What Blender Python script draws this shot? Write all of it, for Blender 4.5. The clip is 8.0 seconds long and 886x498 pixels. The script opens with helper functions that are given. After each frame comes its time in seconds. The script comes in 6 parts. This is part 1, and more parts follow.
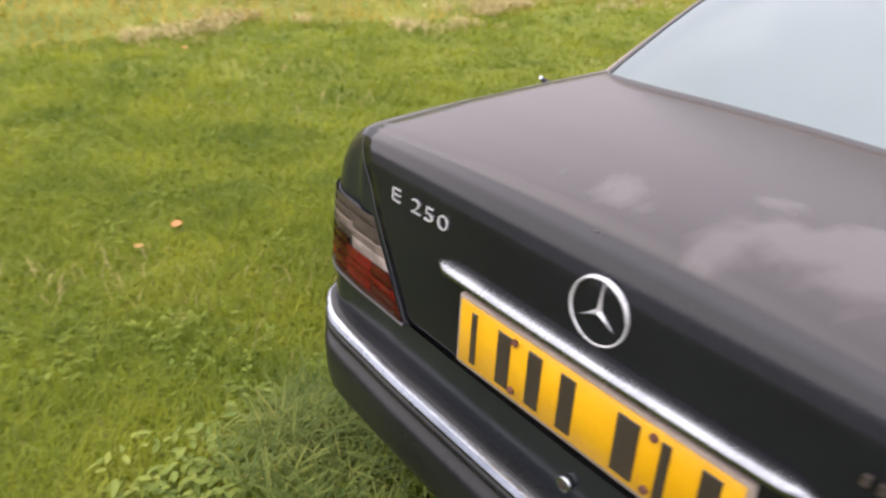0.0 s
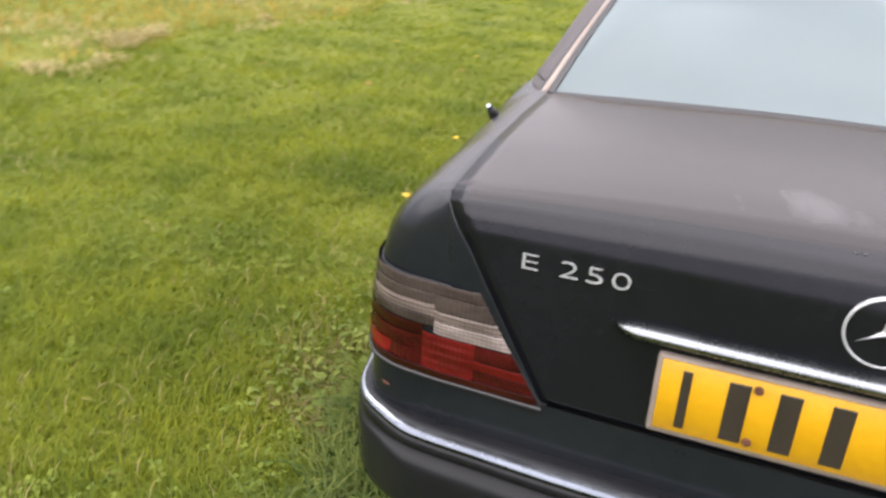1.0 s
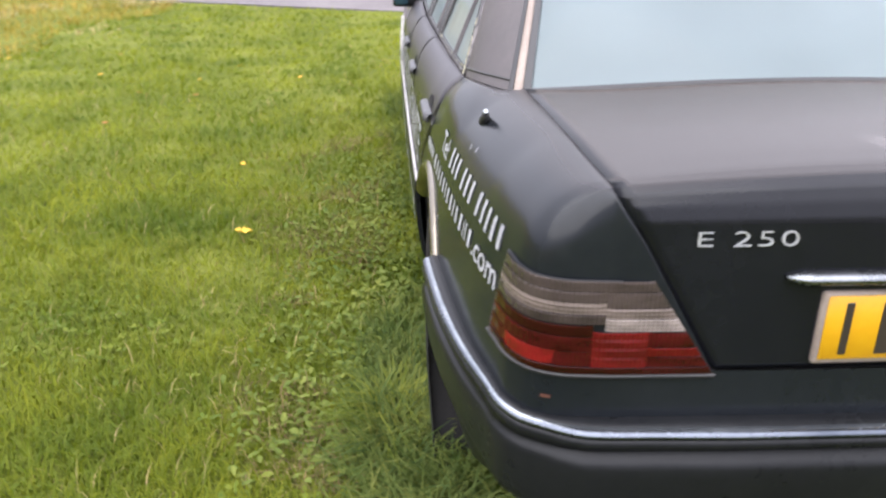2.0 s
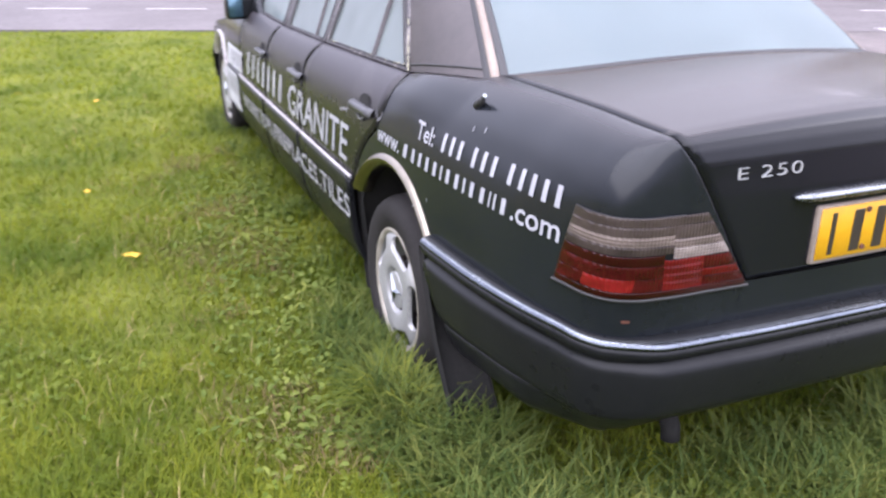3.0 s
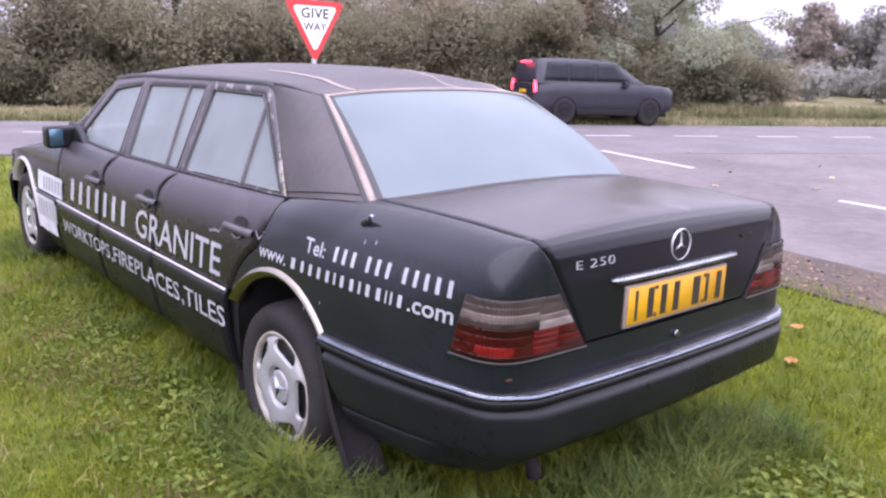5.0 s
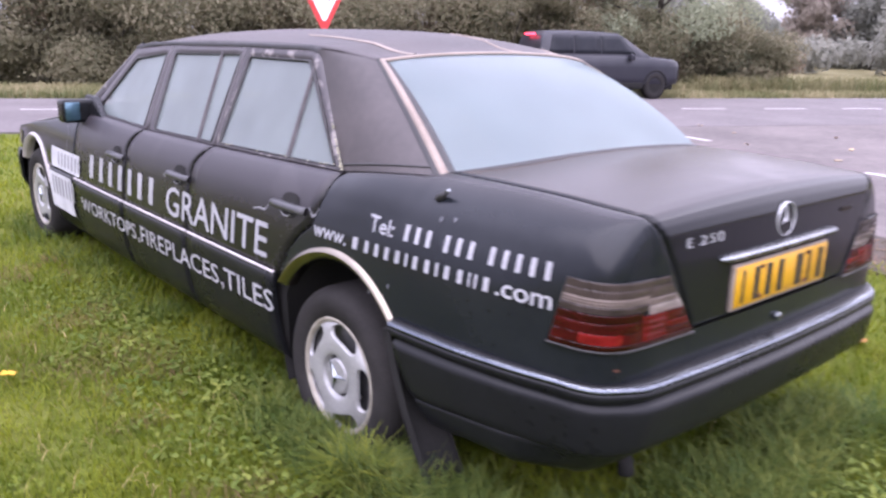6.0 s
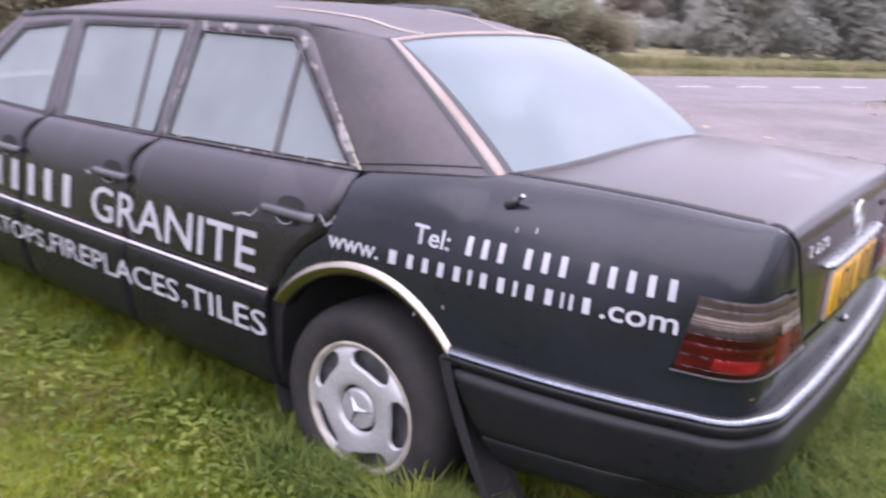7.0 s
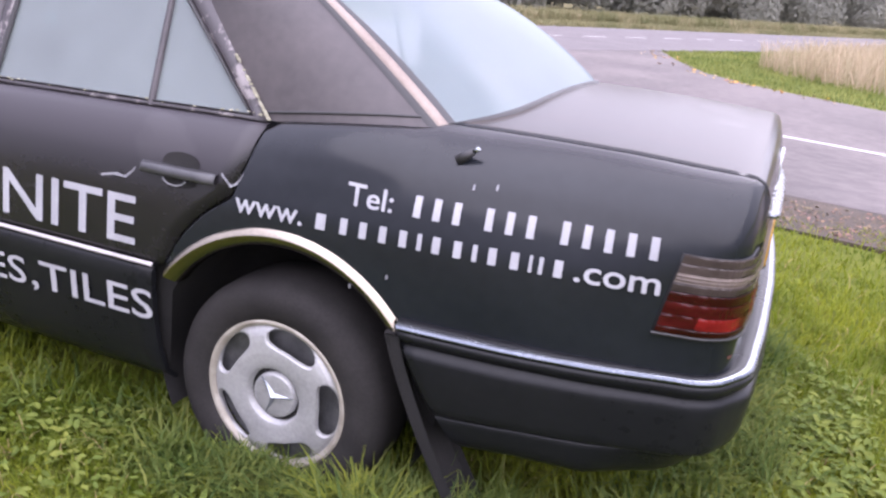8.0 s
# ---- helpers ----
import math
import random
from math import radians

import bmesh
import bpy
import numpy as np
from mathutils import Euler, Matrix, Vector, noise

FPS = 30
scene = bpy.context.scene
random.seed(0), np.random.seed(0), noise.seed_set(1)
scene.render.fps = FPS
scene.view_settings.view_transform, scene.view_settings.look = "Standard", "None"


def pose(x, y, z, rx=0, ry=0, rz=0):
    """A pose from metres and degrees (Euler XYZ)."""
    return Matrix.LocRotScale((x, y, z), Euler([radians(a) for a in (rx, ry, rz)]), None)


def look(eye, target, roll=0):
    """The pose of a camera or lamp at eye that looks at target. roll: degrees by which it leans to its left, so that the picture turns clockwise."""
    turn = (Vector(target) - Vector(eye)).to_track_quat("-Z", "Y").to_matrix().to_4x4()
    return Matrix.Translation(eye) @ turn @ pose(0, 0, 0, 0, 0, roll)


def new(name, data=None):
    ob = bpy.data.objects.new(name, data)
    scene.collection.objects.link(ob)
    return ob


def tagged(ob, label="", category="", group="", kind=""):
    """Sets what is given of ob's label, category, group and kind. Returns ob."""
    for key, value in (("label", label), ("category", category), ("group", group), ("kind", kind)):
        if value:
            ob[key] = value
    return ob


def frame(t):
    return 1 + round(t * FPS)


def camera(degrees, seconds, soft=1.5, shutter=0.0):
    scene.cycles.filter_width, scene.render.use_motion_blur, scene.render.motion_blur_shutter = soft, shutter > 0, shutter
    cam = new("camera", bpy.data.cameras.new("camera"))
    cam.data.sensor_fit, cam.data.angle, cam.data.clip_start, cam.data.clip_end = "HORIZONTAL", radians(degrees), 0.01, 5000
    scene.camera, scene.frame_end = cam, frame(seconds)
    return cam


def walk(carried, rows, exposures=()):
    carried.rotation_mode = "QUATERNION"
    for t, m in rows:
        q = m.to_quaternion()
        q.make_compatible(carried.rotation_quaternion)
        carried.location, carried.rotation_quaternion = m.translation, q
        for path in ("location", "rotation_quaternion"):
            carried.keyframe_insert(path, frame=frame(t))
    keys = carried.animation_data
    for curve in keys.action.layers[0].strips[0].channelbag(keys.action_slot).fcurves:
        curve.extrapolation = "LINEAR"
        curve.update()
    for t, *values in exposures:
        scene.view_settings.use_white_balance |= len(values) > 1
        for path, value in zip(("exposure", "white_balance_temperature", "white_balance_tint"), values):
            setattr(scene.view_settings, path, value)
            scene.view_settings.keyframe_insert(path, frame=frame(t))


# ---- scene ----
cam = camera(57.9, 8.0, soft=2.4, shutter=0.4)
PATH = [
    (0, (-1.819, -0.59, 1.39), (-0.686, 0.791, 0.49), 3.1),
    (0.3, (-1.886, -0.346, 1.314), (-0.556, 0.861, 0.435), 4.1),
    (0.5, (-1.918, -0.172, 1.348), (-0.476, 0.888, 0.456), 4.2),
    (0.8, (-2.026, 0.049, 1.353), (-0.418, 0.883, 0.506), 3.7),
    (1, (-2.122, 0.21, 1.333), (-0.41, 0.846, 0.519), 3.3),
    (1.2, (-2.182, 0.343, 1.367), (-0.405, 0.803, 0.573), 2.8),
    (1.5, (-2.205, 0.556, 1.326), (-0.378, 0.774, 0.542), 1.8),
    (1.7, (-2.182, 0.717, 1.314), (-0.343, 0.786, 0.53), 1.1),
    (2.8, (-2.301, 1.498, 1.301), (-0.538, 0.907, 0.564), -0.2),
    (3, (-2.251, 1.601, 1.285), (-0.534, 0.887, 0.548), 0.1),
    (3.2, (-2.233, 1.713, 1.311), (-0.563, 0.864, 0.61), 1.1),
    (3.5, (-2.282, 1.887, 1.307), (-0.684, 0.872, 0.664), 2.1),
    (3.8, (-2.391, 2.044, 1.344), (-0.833, 0.938, 0.754), 2.6),
    (4, (-2.437, 2.099, 1.361), (-0.901, 0.937, 0.822), 2.9),
    (4.2, (-2.466, 2.111, 1.377), (-0.937, 0.922, 0.878), 2.7),
    (4.5, (-2.481, 2.113, 1.37), (-0.962, 0.893, 0.916), 2.4),
    (4.7, (-2.481, 2.126, 1.379), (-0.976, 0.887, 0.932), 2.1),
    (5.8, (-2.306, 2.201, 1.337), (-0.835, 0.937, 0.849), 1.6),
    (6, (-2.146, 2.206, 1.322), (-0.677, 0.948, 0.813), 1.5),
    (6.2, (-1.961, 2.204, 1.332), (-0.49, 0.951, 0.813), 1.5),
    (6.5, (-1.756, 2.245, 1.339), (-0.313, 0.962, 0.819), 1.7),
    (6.8, (-1.566, 2.333, 1.306), (-0.262, 0.914, 0.771), 2.3),
    (7, (-1.456, 2.392, 1.315), (-0.302, 0.855, 0.76), 3.0),
    (7.2, (-1.364, 2.416, 1.307), (-0.385, 0.771, 0.724), 3.7),
    (7.5, (-1.233, 2.414, 1.269), (-0.439, 0.683, 0.657), 4.7),
    (7.8, (-1.105, 2.385, 1.238), (-0.382, 0.626, 0.618), 5.3),
    (8, (-1.037, 2.373, 1.257), (-0.341, 0.612, 0.613), 5.4),
]
EXPOSURES = [(0, 1.52, 6700, 17), (1.5, 1.59, 6500, 12), (3, 1.73, 5950, 20), (4.5, 1.50, 5850, 30), (6.0, 1.56, 5920, 29), (6.5, 1.50, 5950, 30), (8, 1.55, 6000, 27)]
walk(cam, [(t, look(eye, target, roll)) for t, eye, target, roll in PATH], EXPOSURES)


# ---- world and light: a bright overcast sky ----
world = bpy.data.worlds.new("overcast_sky")
scene.world = world
world.use_nodes = True
wn, wl = world.node_tree.nodes, world.node_tree.links
wn.clear()
sky = wn.new("ShaderNodeTexSky")
sky.sky_type = "NISHITA"
sky.sun_disc = False
sky.sun_elevation = radians(38)
sky.sun_rotation = radians(200)
sky.air_density, sky.dust_density, sky.ozone_density = 1.0, 6.0, 1.0
pale = wn.new("ShaderNodeHueSaturation")
pale.inputs["Saturation"].default_value = 0.22
back = wn.new("ShaderNodeBackground")
back.inputs["Strength"].default_value = 0.15
wout = wn.new("ShaderNodeOutputWorld")
wl.new(sky.outputs[0], pale.inputs["Color"])
wtc, wsep, lift = wn.new("ShaderNodeTexCoord"), wn.new("ShaderNodeSeparateXYZ"), wn.new("ShaderNodeMapRange")
wl.new(wtc.outputs["Generated"], wsep.inputs[0])
wl.new(wsep.outputs["Z"], lift.inputs["Value"])
lift.inputs["From Min"].default_value, lift.inputs["From Max"].default_value = 0.0, 1.0
lift.inputs["To Min"].default_value, lift.inputs["To Max"].default_value = 2.4, 10.2
cloud = wn.new("ShaderNodeVectorMath")
cloud.operation = "SCALE"
cloud.inputs[0].default_value = (0.965, 0.965, 1.07)
wl.new(lift.outputs[0], cloud.inputs["Scale"])
cover = wn.new("ShaderNodeMix")
cover.data_type = "RGBA"
cover.inputs["Factor"].default_value = 0.85
wl.new(pale.outputs[0], cover.inputs["A"])
wl.new(cloud.outputs[0], cover.inputs["B"])
wl.new(cover.outputs["Result"], back.inputs["Color"])
wl.new(back.outputs[0], wout.inputs["Surface"])

sun_data = bpy.data.lights.new("sun", "SUN")
sun_data.energy, sun_data.angle, sun_data.color = 1.5, radians(100), (1.0, 0.96, 0.9)
sun = new("sun", sun_data)
sun.matrix_world = look((-7, 9, 17), (0, 0, 0))

# ---- materials ----


def surface(name, a, b, scale=4.0, rough=(0.5, 0.7), metal=0.0, bump=0.0, bump_scale=60.0, coat=0.0, vary=0.0,
            island=0.0, fine=0.35, stretch=(1, 1, 1), spec=0.5, translucent=0.0, detail=4.0, faded=None, blot=None, fade=(0.40, 0.85), dust=0.0):
    """Principled surface whose colour and roughness wander between two values at two scales."""
    m = bpy.data.materials.new(name)
    m.use_nodes = True
    n, l = m.node_tree.nodes, m.node_tree.links
    p = n["Principled BSDF"]
    tc = n.new("ShaderNodeTexCoord")
    mp = n.new("ShaderNodeMapping")
    mp.inputs["Scale"].default_value = stretch
    l.new(tc.outputs["Object"], mp.inputs["Vector"])
    big = n.new("ShaderNodeTexNoise")
    big.inputs["Scale"].default_value, big.inputs["Detail"].default_value = scale, detail
    small = n.new("ShaderNodeTexNoise")
    small.inputs["Scale"].default_value, small.inputs["Detail"].default_value = scale * 14, 3.0
    for t in (big, small):
        l.new(mp.outputs[0], t.inputs["Vector"])
    mix = n.new("ShaderNodeMix")
    mix.inputs["Factor"].default_value = fine
    l.new(big.outputs[0], mix.inputs["A"])
    l.new(small.outputs[0], mix.inputs["B"])
    fac = mix.outputs["Result"]
    ramp = n.new("ShaderNodeValToRGB")
    ramp.color_ramp.elements[0].position, ramp.color_ramp.elements[1].position = 0.36, 0.64
    ramp.color_ramp.elements[0].color, ramp.color_ramp.elements[1].color = (*a, 1), (*b, 1)
    l.new(fac, ramp.inputs["Fac"])
    colour = ramp.outputs["Color"]
    if vary or island:
        hsv = n.new("ShaderNodeHueSaturation")
        if island:
            src = n.new("ShaderNodeNewGeometry").outputs["Random Per Island"]
        else:
            src = n.new("ShaderNodeObjectInfo").outputs["Random"]
        amount = island or vary
        v = n.new("ShaderNodeMapRange")
        v.inputs["To Min"].default_value, v.inputs["To Max"].default_value = 1 - amount, 1 + amount
        l.new(src, v.inputs["Value"])
        l.new(v.outputs[0], hsv.inputs["Value"])
        h = n.new("ShaderNodeMapRange")
        h.inputs["To Min"].default_value, h.inputs["To Max"].default_value = 0.5 + 0.09 * amount, 0.5 - 0.09 * amount
        l.new(src, h.inputs["Value"])
        l.new(h.outputs[0], hsv.inputs["Hue"])
        l.new(colour, hsv.inputs["Color"])
        colour = hsv.outputs[0]
    l.new(colour, p.inputs["Base Color"])
    r = n.new("ShaderNodeMapRange")
    r.inputs["From Min"].default_value, r.inputs["From Max"].default_value = 0.3, 0.7
    r.inputs["To Min"].default_value, r.inputs["To Max"].default_value = rough
    l.new(fac, r.inputs["Value"])
    rough_out = r.outputs[0]
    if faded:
        # upward faces paler and duller: bleached lacquer, plus sky reflection put into the colour
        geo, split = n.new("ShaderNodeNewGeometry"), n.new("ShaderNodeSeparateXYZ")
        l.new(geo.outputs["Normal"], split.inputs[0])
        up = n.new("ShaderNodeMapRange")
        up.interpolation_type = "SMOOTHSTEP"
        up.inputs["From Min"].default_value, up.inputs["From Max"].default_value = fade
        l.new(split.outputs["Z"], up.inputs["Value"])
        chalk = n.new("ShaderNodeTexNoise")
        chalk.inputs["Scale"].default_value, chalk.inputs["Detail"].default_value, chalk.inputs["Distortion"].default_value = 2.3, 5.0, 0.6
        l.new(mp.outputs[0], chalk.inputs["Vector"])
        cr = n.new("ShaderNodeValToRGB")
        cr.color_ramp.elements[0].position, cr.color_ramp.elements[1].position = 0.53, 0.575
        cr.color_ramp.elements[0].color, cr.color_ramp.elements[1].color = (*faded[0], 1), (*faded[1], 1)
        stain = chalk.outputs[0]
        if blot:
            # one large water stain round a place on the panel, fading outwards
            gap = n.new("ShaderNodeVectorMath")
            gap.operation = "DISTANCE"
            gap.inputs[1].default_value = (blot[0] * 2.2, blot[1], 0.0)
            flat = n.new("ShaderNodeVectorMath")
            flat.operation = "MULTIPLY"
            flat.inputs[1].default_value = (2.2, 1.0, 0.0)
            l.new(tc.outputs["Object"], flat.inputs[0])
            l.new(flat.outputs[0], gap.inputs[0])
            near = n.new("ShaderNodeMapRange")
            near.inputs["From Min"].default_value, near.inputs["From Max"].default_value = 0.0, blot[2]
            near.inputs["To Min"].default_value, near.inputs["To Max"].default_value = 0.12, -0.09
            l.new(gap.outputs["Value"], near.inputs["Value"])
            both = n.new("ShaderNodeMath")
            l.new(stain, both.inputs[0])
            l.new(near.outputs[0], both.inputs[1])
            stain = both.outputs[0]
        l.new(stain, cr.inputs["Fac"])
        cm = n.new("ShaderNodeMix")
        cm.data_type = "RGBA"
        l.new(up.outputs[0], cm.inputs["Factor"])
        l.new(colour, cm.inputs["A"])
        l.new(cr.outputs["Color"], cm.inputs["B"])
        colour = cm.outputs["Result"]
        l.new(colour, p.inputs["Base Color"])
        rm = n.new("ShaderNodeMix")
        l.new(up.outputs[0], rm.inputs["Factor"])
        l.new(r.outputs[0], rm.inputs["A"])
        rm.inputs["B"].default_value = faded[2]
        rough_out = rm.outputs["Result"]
    if dust:
        # a thin film of pale dust, seen most at a low angle
        p.inputs["Sheen Roughness"].default_value = 0.45
        p.inputs["Sheen Tint"].default_value = (0.90, 0.76, 0.66, 1)
        film = n.new("ShaderNodeMath")
        film.operation = "MULTIPLY"
        film.inputs[1].default_value = dust
        if faded:
            l.new(up.outputs[0], film.inputs[0])
        else:
            l.new(fac, film.inputs[0])
        l.new(film.outputs[0], p.inputs["Sheen Weight"])
    l.new(rough_out, p.inputs["Roughness"])
    p.inputs["Metallic"].default_value = metal
    p.inputs["Coat Weight"].default_value = coat
    p.inputs["Coat Roughness"].default_value = 0.12
    p.inputs["Specular IOR Level"].default_value = spec
    if bump:
        t = n.new("ShaderNodeTexNoise")
        t.inputs["Scale"].default_value, t.inputs["Detail"].default_value = bump_scale, 4.0
        l.new(mp.outputs[0], t.inputs["Vector"])
        bp = n.new("ShaderNodeBump")
        bp.inputs["Strength"].default_value, bp.inputs["Distance"].default_value = bump, 0.01
        l.new(t.outputs[0], bp.inputs["Height"])
        l.new(bp.outputs[0], p.inputs["Normal"])
    if translucent:
        tr = n.new("ShaderNodeBsdfTranslucent")
        l.new(colour, tr.inputs["Color"])
        ms = n.new("ShaderNodeMixShader")
        ms.inputs[0].default_value = translucent
        l.new(p.outputs[0], ms.inputs[1])
        l.new(tr.outputs[0], ms.inputs[2])
        l.new(ms.outputs[0], n["Material Output"].inputs["Surface"])
    return m


def misted_glass(name, mist, tint=(0.80, 0.87, 0.90), mist_colour=(0.62, 0.68, 0.74), streak=3.0, ior=1.5, blur=0.04):
    """Thin window glass with a film of condensation and dust of uneven thickness."""
    m = bpy.data.materials.new(name)
    m.use_nodes = True
    n, l = m.node_tree.nodes, m.node_tree.links
    n.remove(n["Principled BSDF"])
    clear, gloss, fres = n.new("ShaderNodeBsdfTransparent"), n.new("ShaderNodeBsdfGlossy"), n.new("ShaderNodeFresnel")
    clear.inputs["Color"].default_value = (*tint, 1)
    gloss.inputs["Roughness"].default_value = blur
    fres.inputs["IOR"].default_value = ior
    pane_ = n.new("ShaderNodeMixShader")
    l.new(fres.outputs[0], pane_.inputs[0])
    l.new(clear.outputs[0], pane_.inputs[1])
    l.new(gloss.outputs[0], pane_.inputs[2])
    film = n.new("ShaderNodeBsdfDiffuse")
    film.inputs["Color"].default_value = (*mist_colour, 1)
    back_lit = n.new("ShaderNodeBsdfTranslucent")
    back_lit.inputs["Color"].default_value = (*mist_colour, 1)
    both = n.new("ShaderNodeMixShader")
    both.inputs[0].default_value = 0.3
    l.new(film.outputs[0], both.inputs[1])
    l.new(back_lit.outputs[0], both.inputs[2])
    tc = n.new("ShaderNodeTexCoord")
    t = n.new("ShaderNodeTexNoise")
    t.inputs["Scale"].default_value, t.inputs["Detail"].default_value = streak, 2.0
    l.new(tc.outputs["Object"], t.inputs["Vector"])
    r = n.new("ShaderNodeMapRange")
    r.inputs["From Min"].default_value, r.inputs["From Max"].default_value = 0.3, 0.7
    r.inputs["To Min"].default_value, r.inputs["To Max"].default_value = mist, mist * 1.3
    l.new(t.outputs[0], r.inputs["Value"])
    ms = n.new("ShaderNodeMixShader")
    l.new(r.outputs[0], ms.inputs[0])
    l.new(pane_.outputs[0], ms.inputs[1])
    l.new(both.outputs[0], ms.inputs[2])
    l.new(ms.outputs[0], n["Material Output"].inputs["Surface"])
    return m


def ribbed(name, colour, rough=0.10, ribs=260.0, glow=None, rows=0.0):
    """Moulded lamp plastic with fine upright ribs, uneven in depth, and level ribs where rows is given."""
    m = surface(name, tuple(0.50 * c for c in colour), tuple(1.30 * c for c in colour), 9, (rough, rough + 0.10), coat=0.12, spec=0.28, stretch=(1, 1, 3), fine=0.15)
    n, l = m.node_tree.nodes, m.node_tree.links
    p = n["Principled BSDF"]
    p.inputs["Coat Roughness"].default_value = 0.05
    tc = n.new("ShaderNodeTexCoord")
    w = n.new("ShaderNodeTexWave")
    w.bands_direction = "Y"
    w.inputs["Scale"].default_value = ribs / 6.28
    l.new(tc.outputs["Object"], w.inputs["Vector"])
    height = w.outputs["Fac"]
    if rows:
        w2 = n.new("ShaderNodeTexWave")
        w2.bands_direction = "Z"
        w2.inputs["Scale"].default_value = rows / 6.28
        l.new(tc.outputs["Object"], w2.inputs["Vector"])
        both = n.new("ShaderNodeMath")
        l.new(height, both.inputs[0])
        l.new(w2.outputs["Fac"], both.inputs[1])
        height = both.outputs[0]
    bp = n.new("ShaderNodeBump")
    bp.inputs["Strength"].default_value, bp.inputs["Distance"].default_value = 0.30, 0.004
    l.new(height, bp.inputs["Height"])
    l.new(bp.outputs[0], p.inputs["Normal"])
    if glow:
        p.inputs["Emission Color"].default_value = (*glow, 1)
        p.inputs["Emission Strength"].default_value = 3.0
    return m


# upward tones of the dark and lid paints also hold the sky's reflection
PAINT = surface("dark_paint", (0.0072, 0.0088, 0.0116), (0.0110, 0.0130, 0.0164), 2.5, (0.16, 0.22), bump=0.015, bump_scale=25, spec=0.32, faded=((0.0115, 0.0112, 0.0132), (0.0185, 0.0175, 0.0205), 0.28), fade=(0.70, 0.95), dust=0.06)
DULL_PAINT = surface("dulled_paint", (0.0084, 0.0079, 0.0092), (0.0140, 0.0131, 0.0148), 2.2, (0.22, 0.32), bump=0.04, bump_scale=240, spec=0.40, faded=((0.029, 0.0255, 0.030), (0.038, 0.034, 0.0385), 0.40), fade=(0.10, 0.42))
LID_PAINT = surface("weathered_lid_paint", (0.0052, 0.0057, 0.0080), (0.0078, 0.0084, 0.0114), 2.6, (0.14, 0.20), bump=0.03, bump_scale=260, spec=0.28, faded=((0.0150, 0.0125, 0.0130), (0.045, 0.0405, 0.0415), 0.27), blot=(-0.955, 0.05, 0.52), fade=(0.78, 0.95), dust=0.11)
CLADDING = surface("dark_cladding", (0.0070, 0.0075, 0.0086), (0.0114, 0.0120, 0.0134), 3, (0.24, 0.36), bump=0.04, bump_scale=90, spec=0.17)
UNDERBODY = surface("underbody_black", (0.013, 0.013, 0.013), (0.023, 0.022, 0.022), 6, (0.8, 0.95), spec=0.15)
VINYL = surface("roof_vinyl", (0.028, 0.023, 0.024), (0.060, 0.051, 0.052), 2.5, (0.50, 0.68), bump=0.16, bump_scale=420, detail=5.0, dust=0.05)
CHROME = surface("chrome", (0.205, 0.225, 0.245), (0.32, 0.34, 0.36), 14, (0.14, 0.30), metal=1.0, fine=0.4)
GRIP_CHROME = surface("dull_grip_chrome", (0.15, 0.16, 0.172), (0.23, 0.242, 0.255), 10, (0.20, 0.34), metal=1.0, fine=0.4)
STRIP_CHROME = surface("dark_strip_chrome", (0.075, 0.085, 0.105), (0.150, 0.165, 0.195), 6, (0.18, 0.34), metal=1.0, fine=0.2)
OLD_TRIM = surface("weathered_anodised_trim", (0.190, 0.152, 0.128), (0.275, 0.228, 0.196), 9, (0.40, 0.55), metal=0.0, bump=0.08, bump_scale=200, spec=0.3)
GOLD_CHROME = surface("arch_chrome", (0.25, 0.222, 0.178), (0.34, 0.303, 0.247), 7, (0.16, 0.26), metal=1.0)
BLACK_TRIM = surface("black_rubber_trim", (0.010, 0.010, 0.011), (0.024, 0.023, 0.024), 12, (0.4, 0.6))
PILLAR_GREY = surface("faded_bar", (0.030, 0.026, 0.029), (0.066, 0.058, 0.062), 15, (0.35, 0.5))
FRAME = surface("faded_frame_paint", (0.038, 0.033, 0.037), (0.062, 0.055, 0.060), 14, (0.38, 0.55))
PEEL = surface("peeling_frame_paint", (0.040, 0.035, 0.039), (0.20, 0.18, 0.18), 22, (0.40, 0.6), fine=0.2, detail=6.0)
PEEL.node_tree.nodes["Color Ramp"].color_ramp.elements[0].position = 0.545
PEEL.node_tree.nodes["Color Ramp"].color_ramp.elements[1].position = 0.60
TYRE = surface("tyre_rubber", (0.017, 0.0158, 0.0158), (0.030, 0.0280, 0.0275), 9, (0.7, 0.9), bump=0.1, bump_scale=80, spec=0.12)
SILVER = surface("silver_wheel_paint", (0.25, 0.25, 0.255), (0.37, 0.37, 0.37), 7, (0.32, 0.5), metal=0.35, bump=0.05, bump_scale=120)
RIM_BEIGE = surface("rim_beige", (0.24, 0.215, 0.18), (0.40, 0.37, 0.32), 25, (0.4, 0.6), metal=0.3)
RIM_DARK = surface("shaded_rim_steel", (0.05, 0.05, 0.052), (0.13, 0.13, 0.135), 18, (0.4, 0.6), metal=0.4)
DARK_METAL = surface("dark_steel", (0.02, 0.018, 0.017), (0.06, 0.045, 0.035), 20, (0.5, 0.8), metal=0.5)
GLASS = misted_glass("misted_side_glass", 0.45, tint=(0.60, 0.66, 0.66), mist_colour=(0.335, 0.385, 0.388), ior=1.85, blur=0.03)
REAR_GLASS = misted_glass("misted_rear_glass", 0.42, tint=(0.66, 0.71, 0.73), mist_colour=(0.335, 0.405, 0.422), streak=1.6, ior=1.45, blur=0.12)
CLEAR_GLASS = misted_glass("dusty_glass", 0.10, tint=(0.90, 0.93, 0.93), mist_colour=(0.40, 0.45, 0.46), ior=1.45, blur=0.05)
RED_LENS = ribbed("red_lens", (0.046, 0.0034, 0.0044))
MAROON_LENS = ribbed("maroon_lens", (0.024, 0.0024, 0.0028))
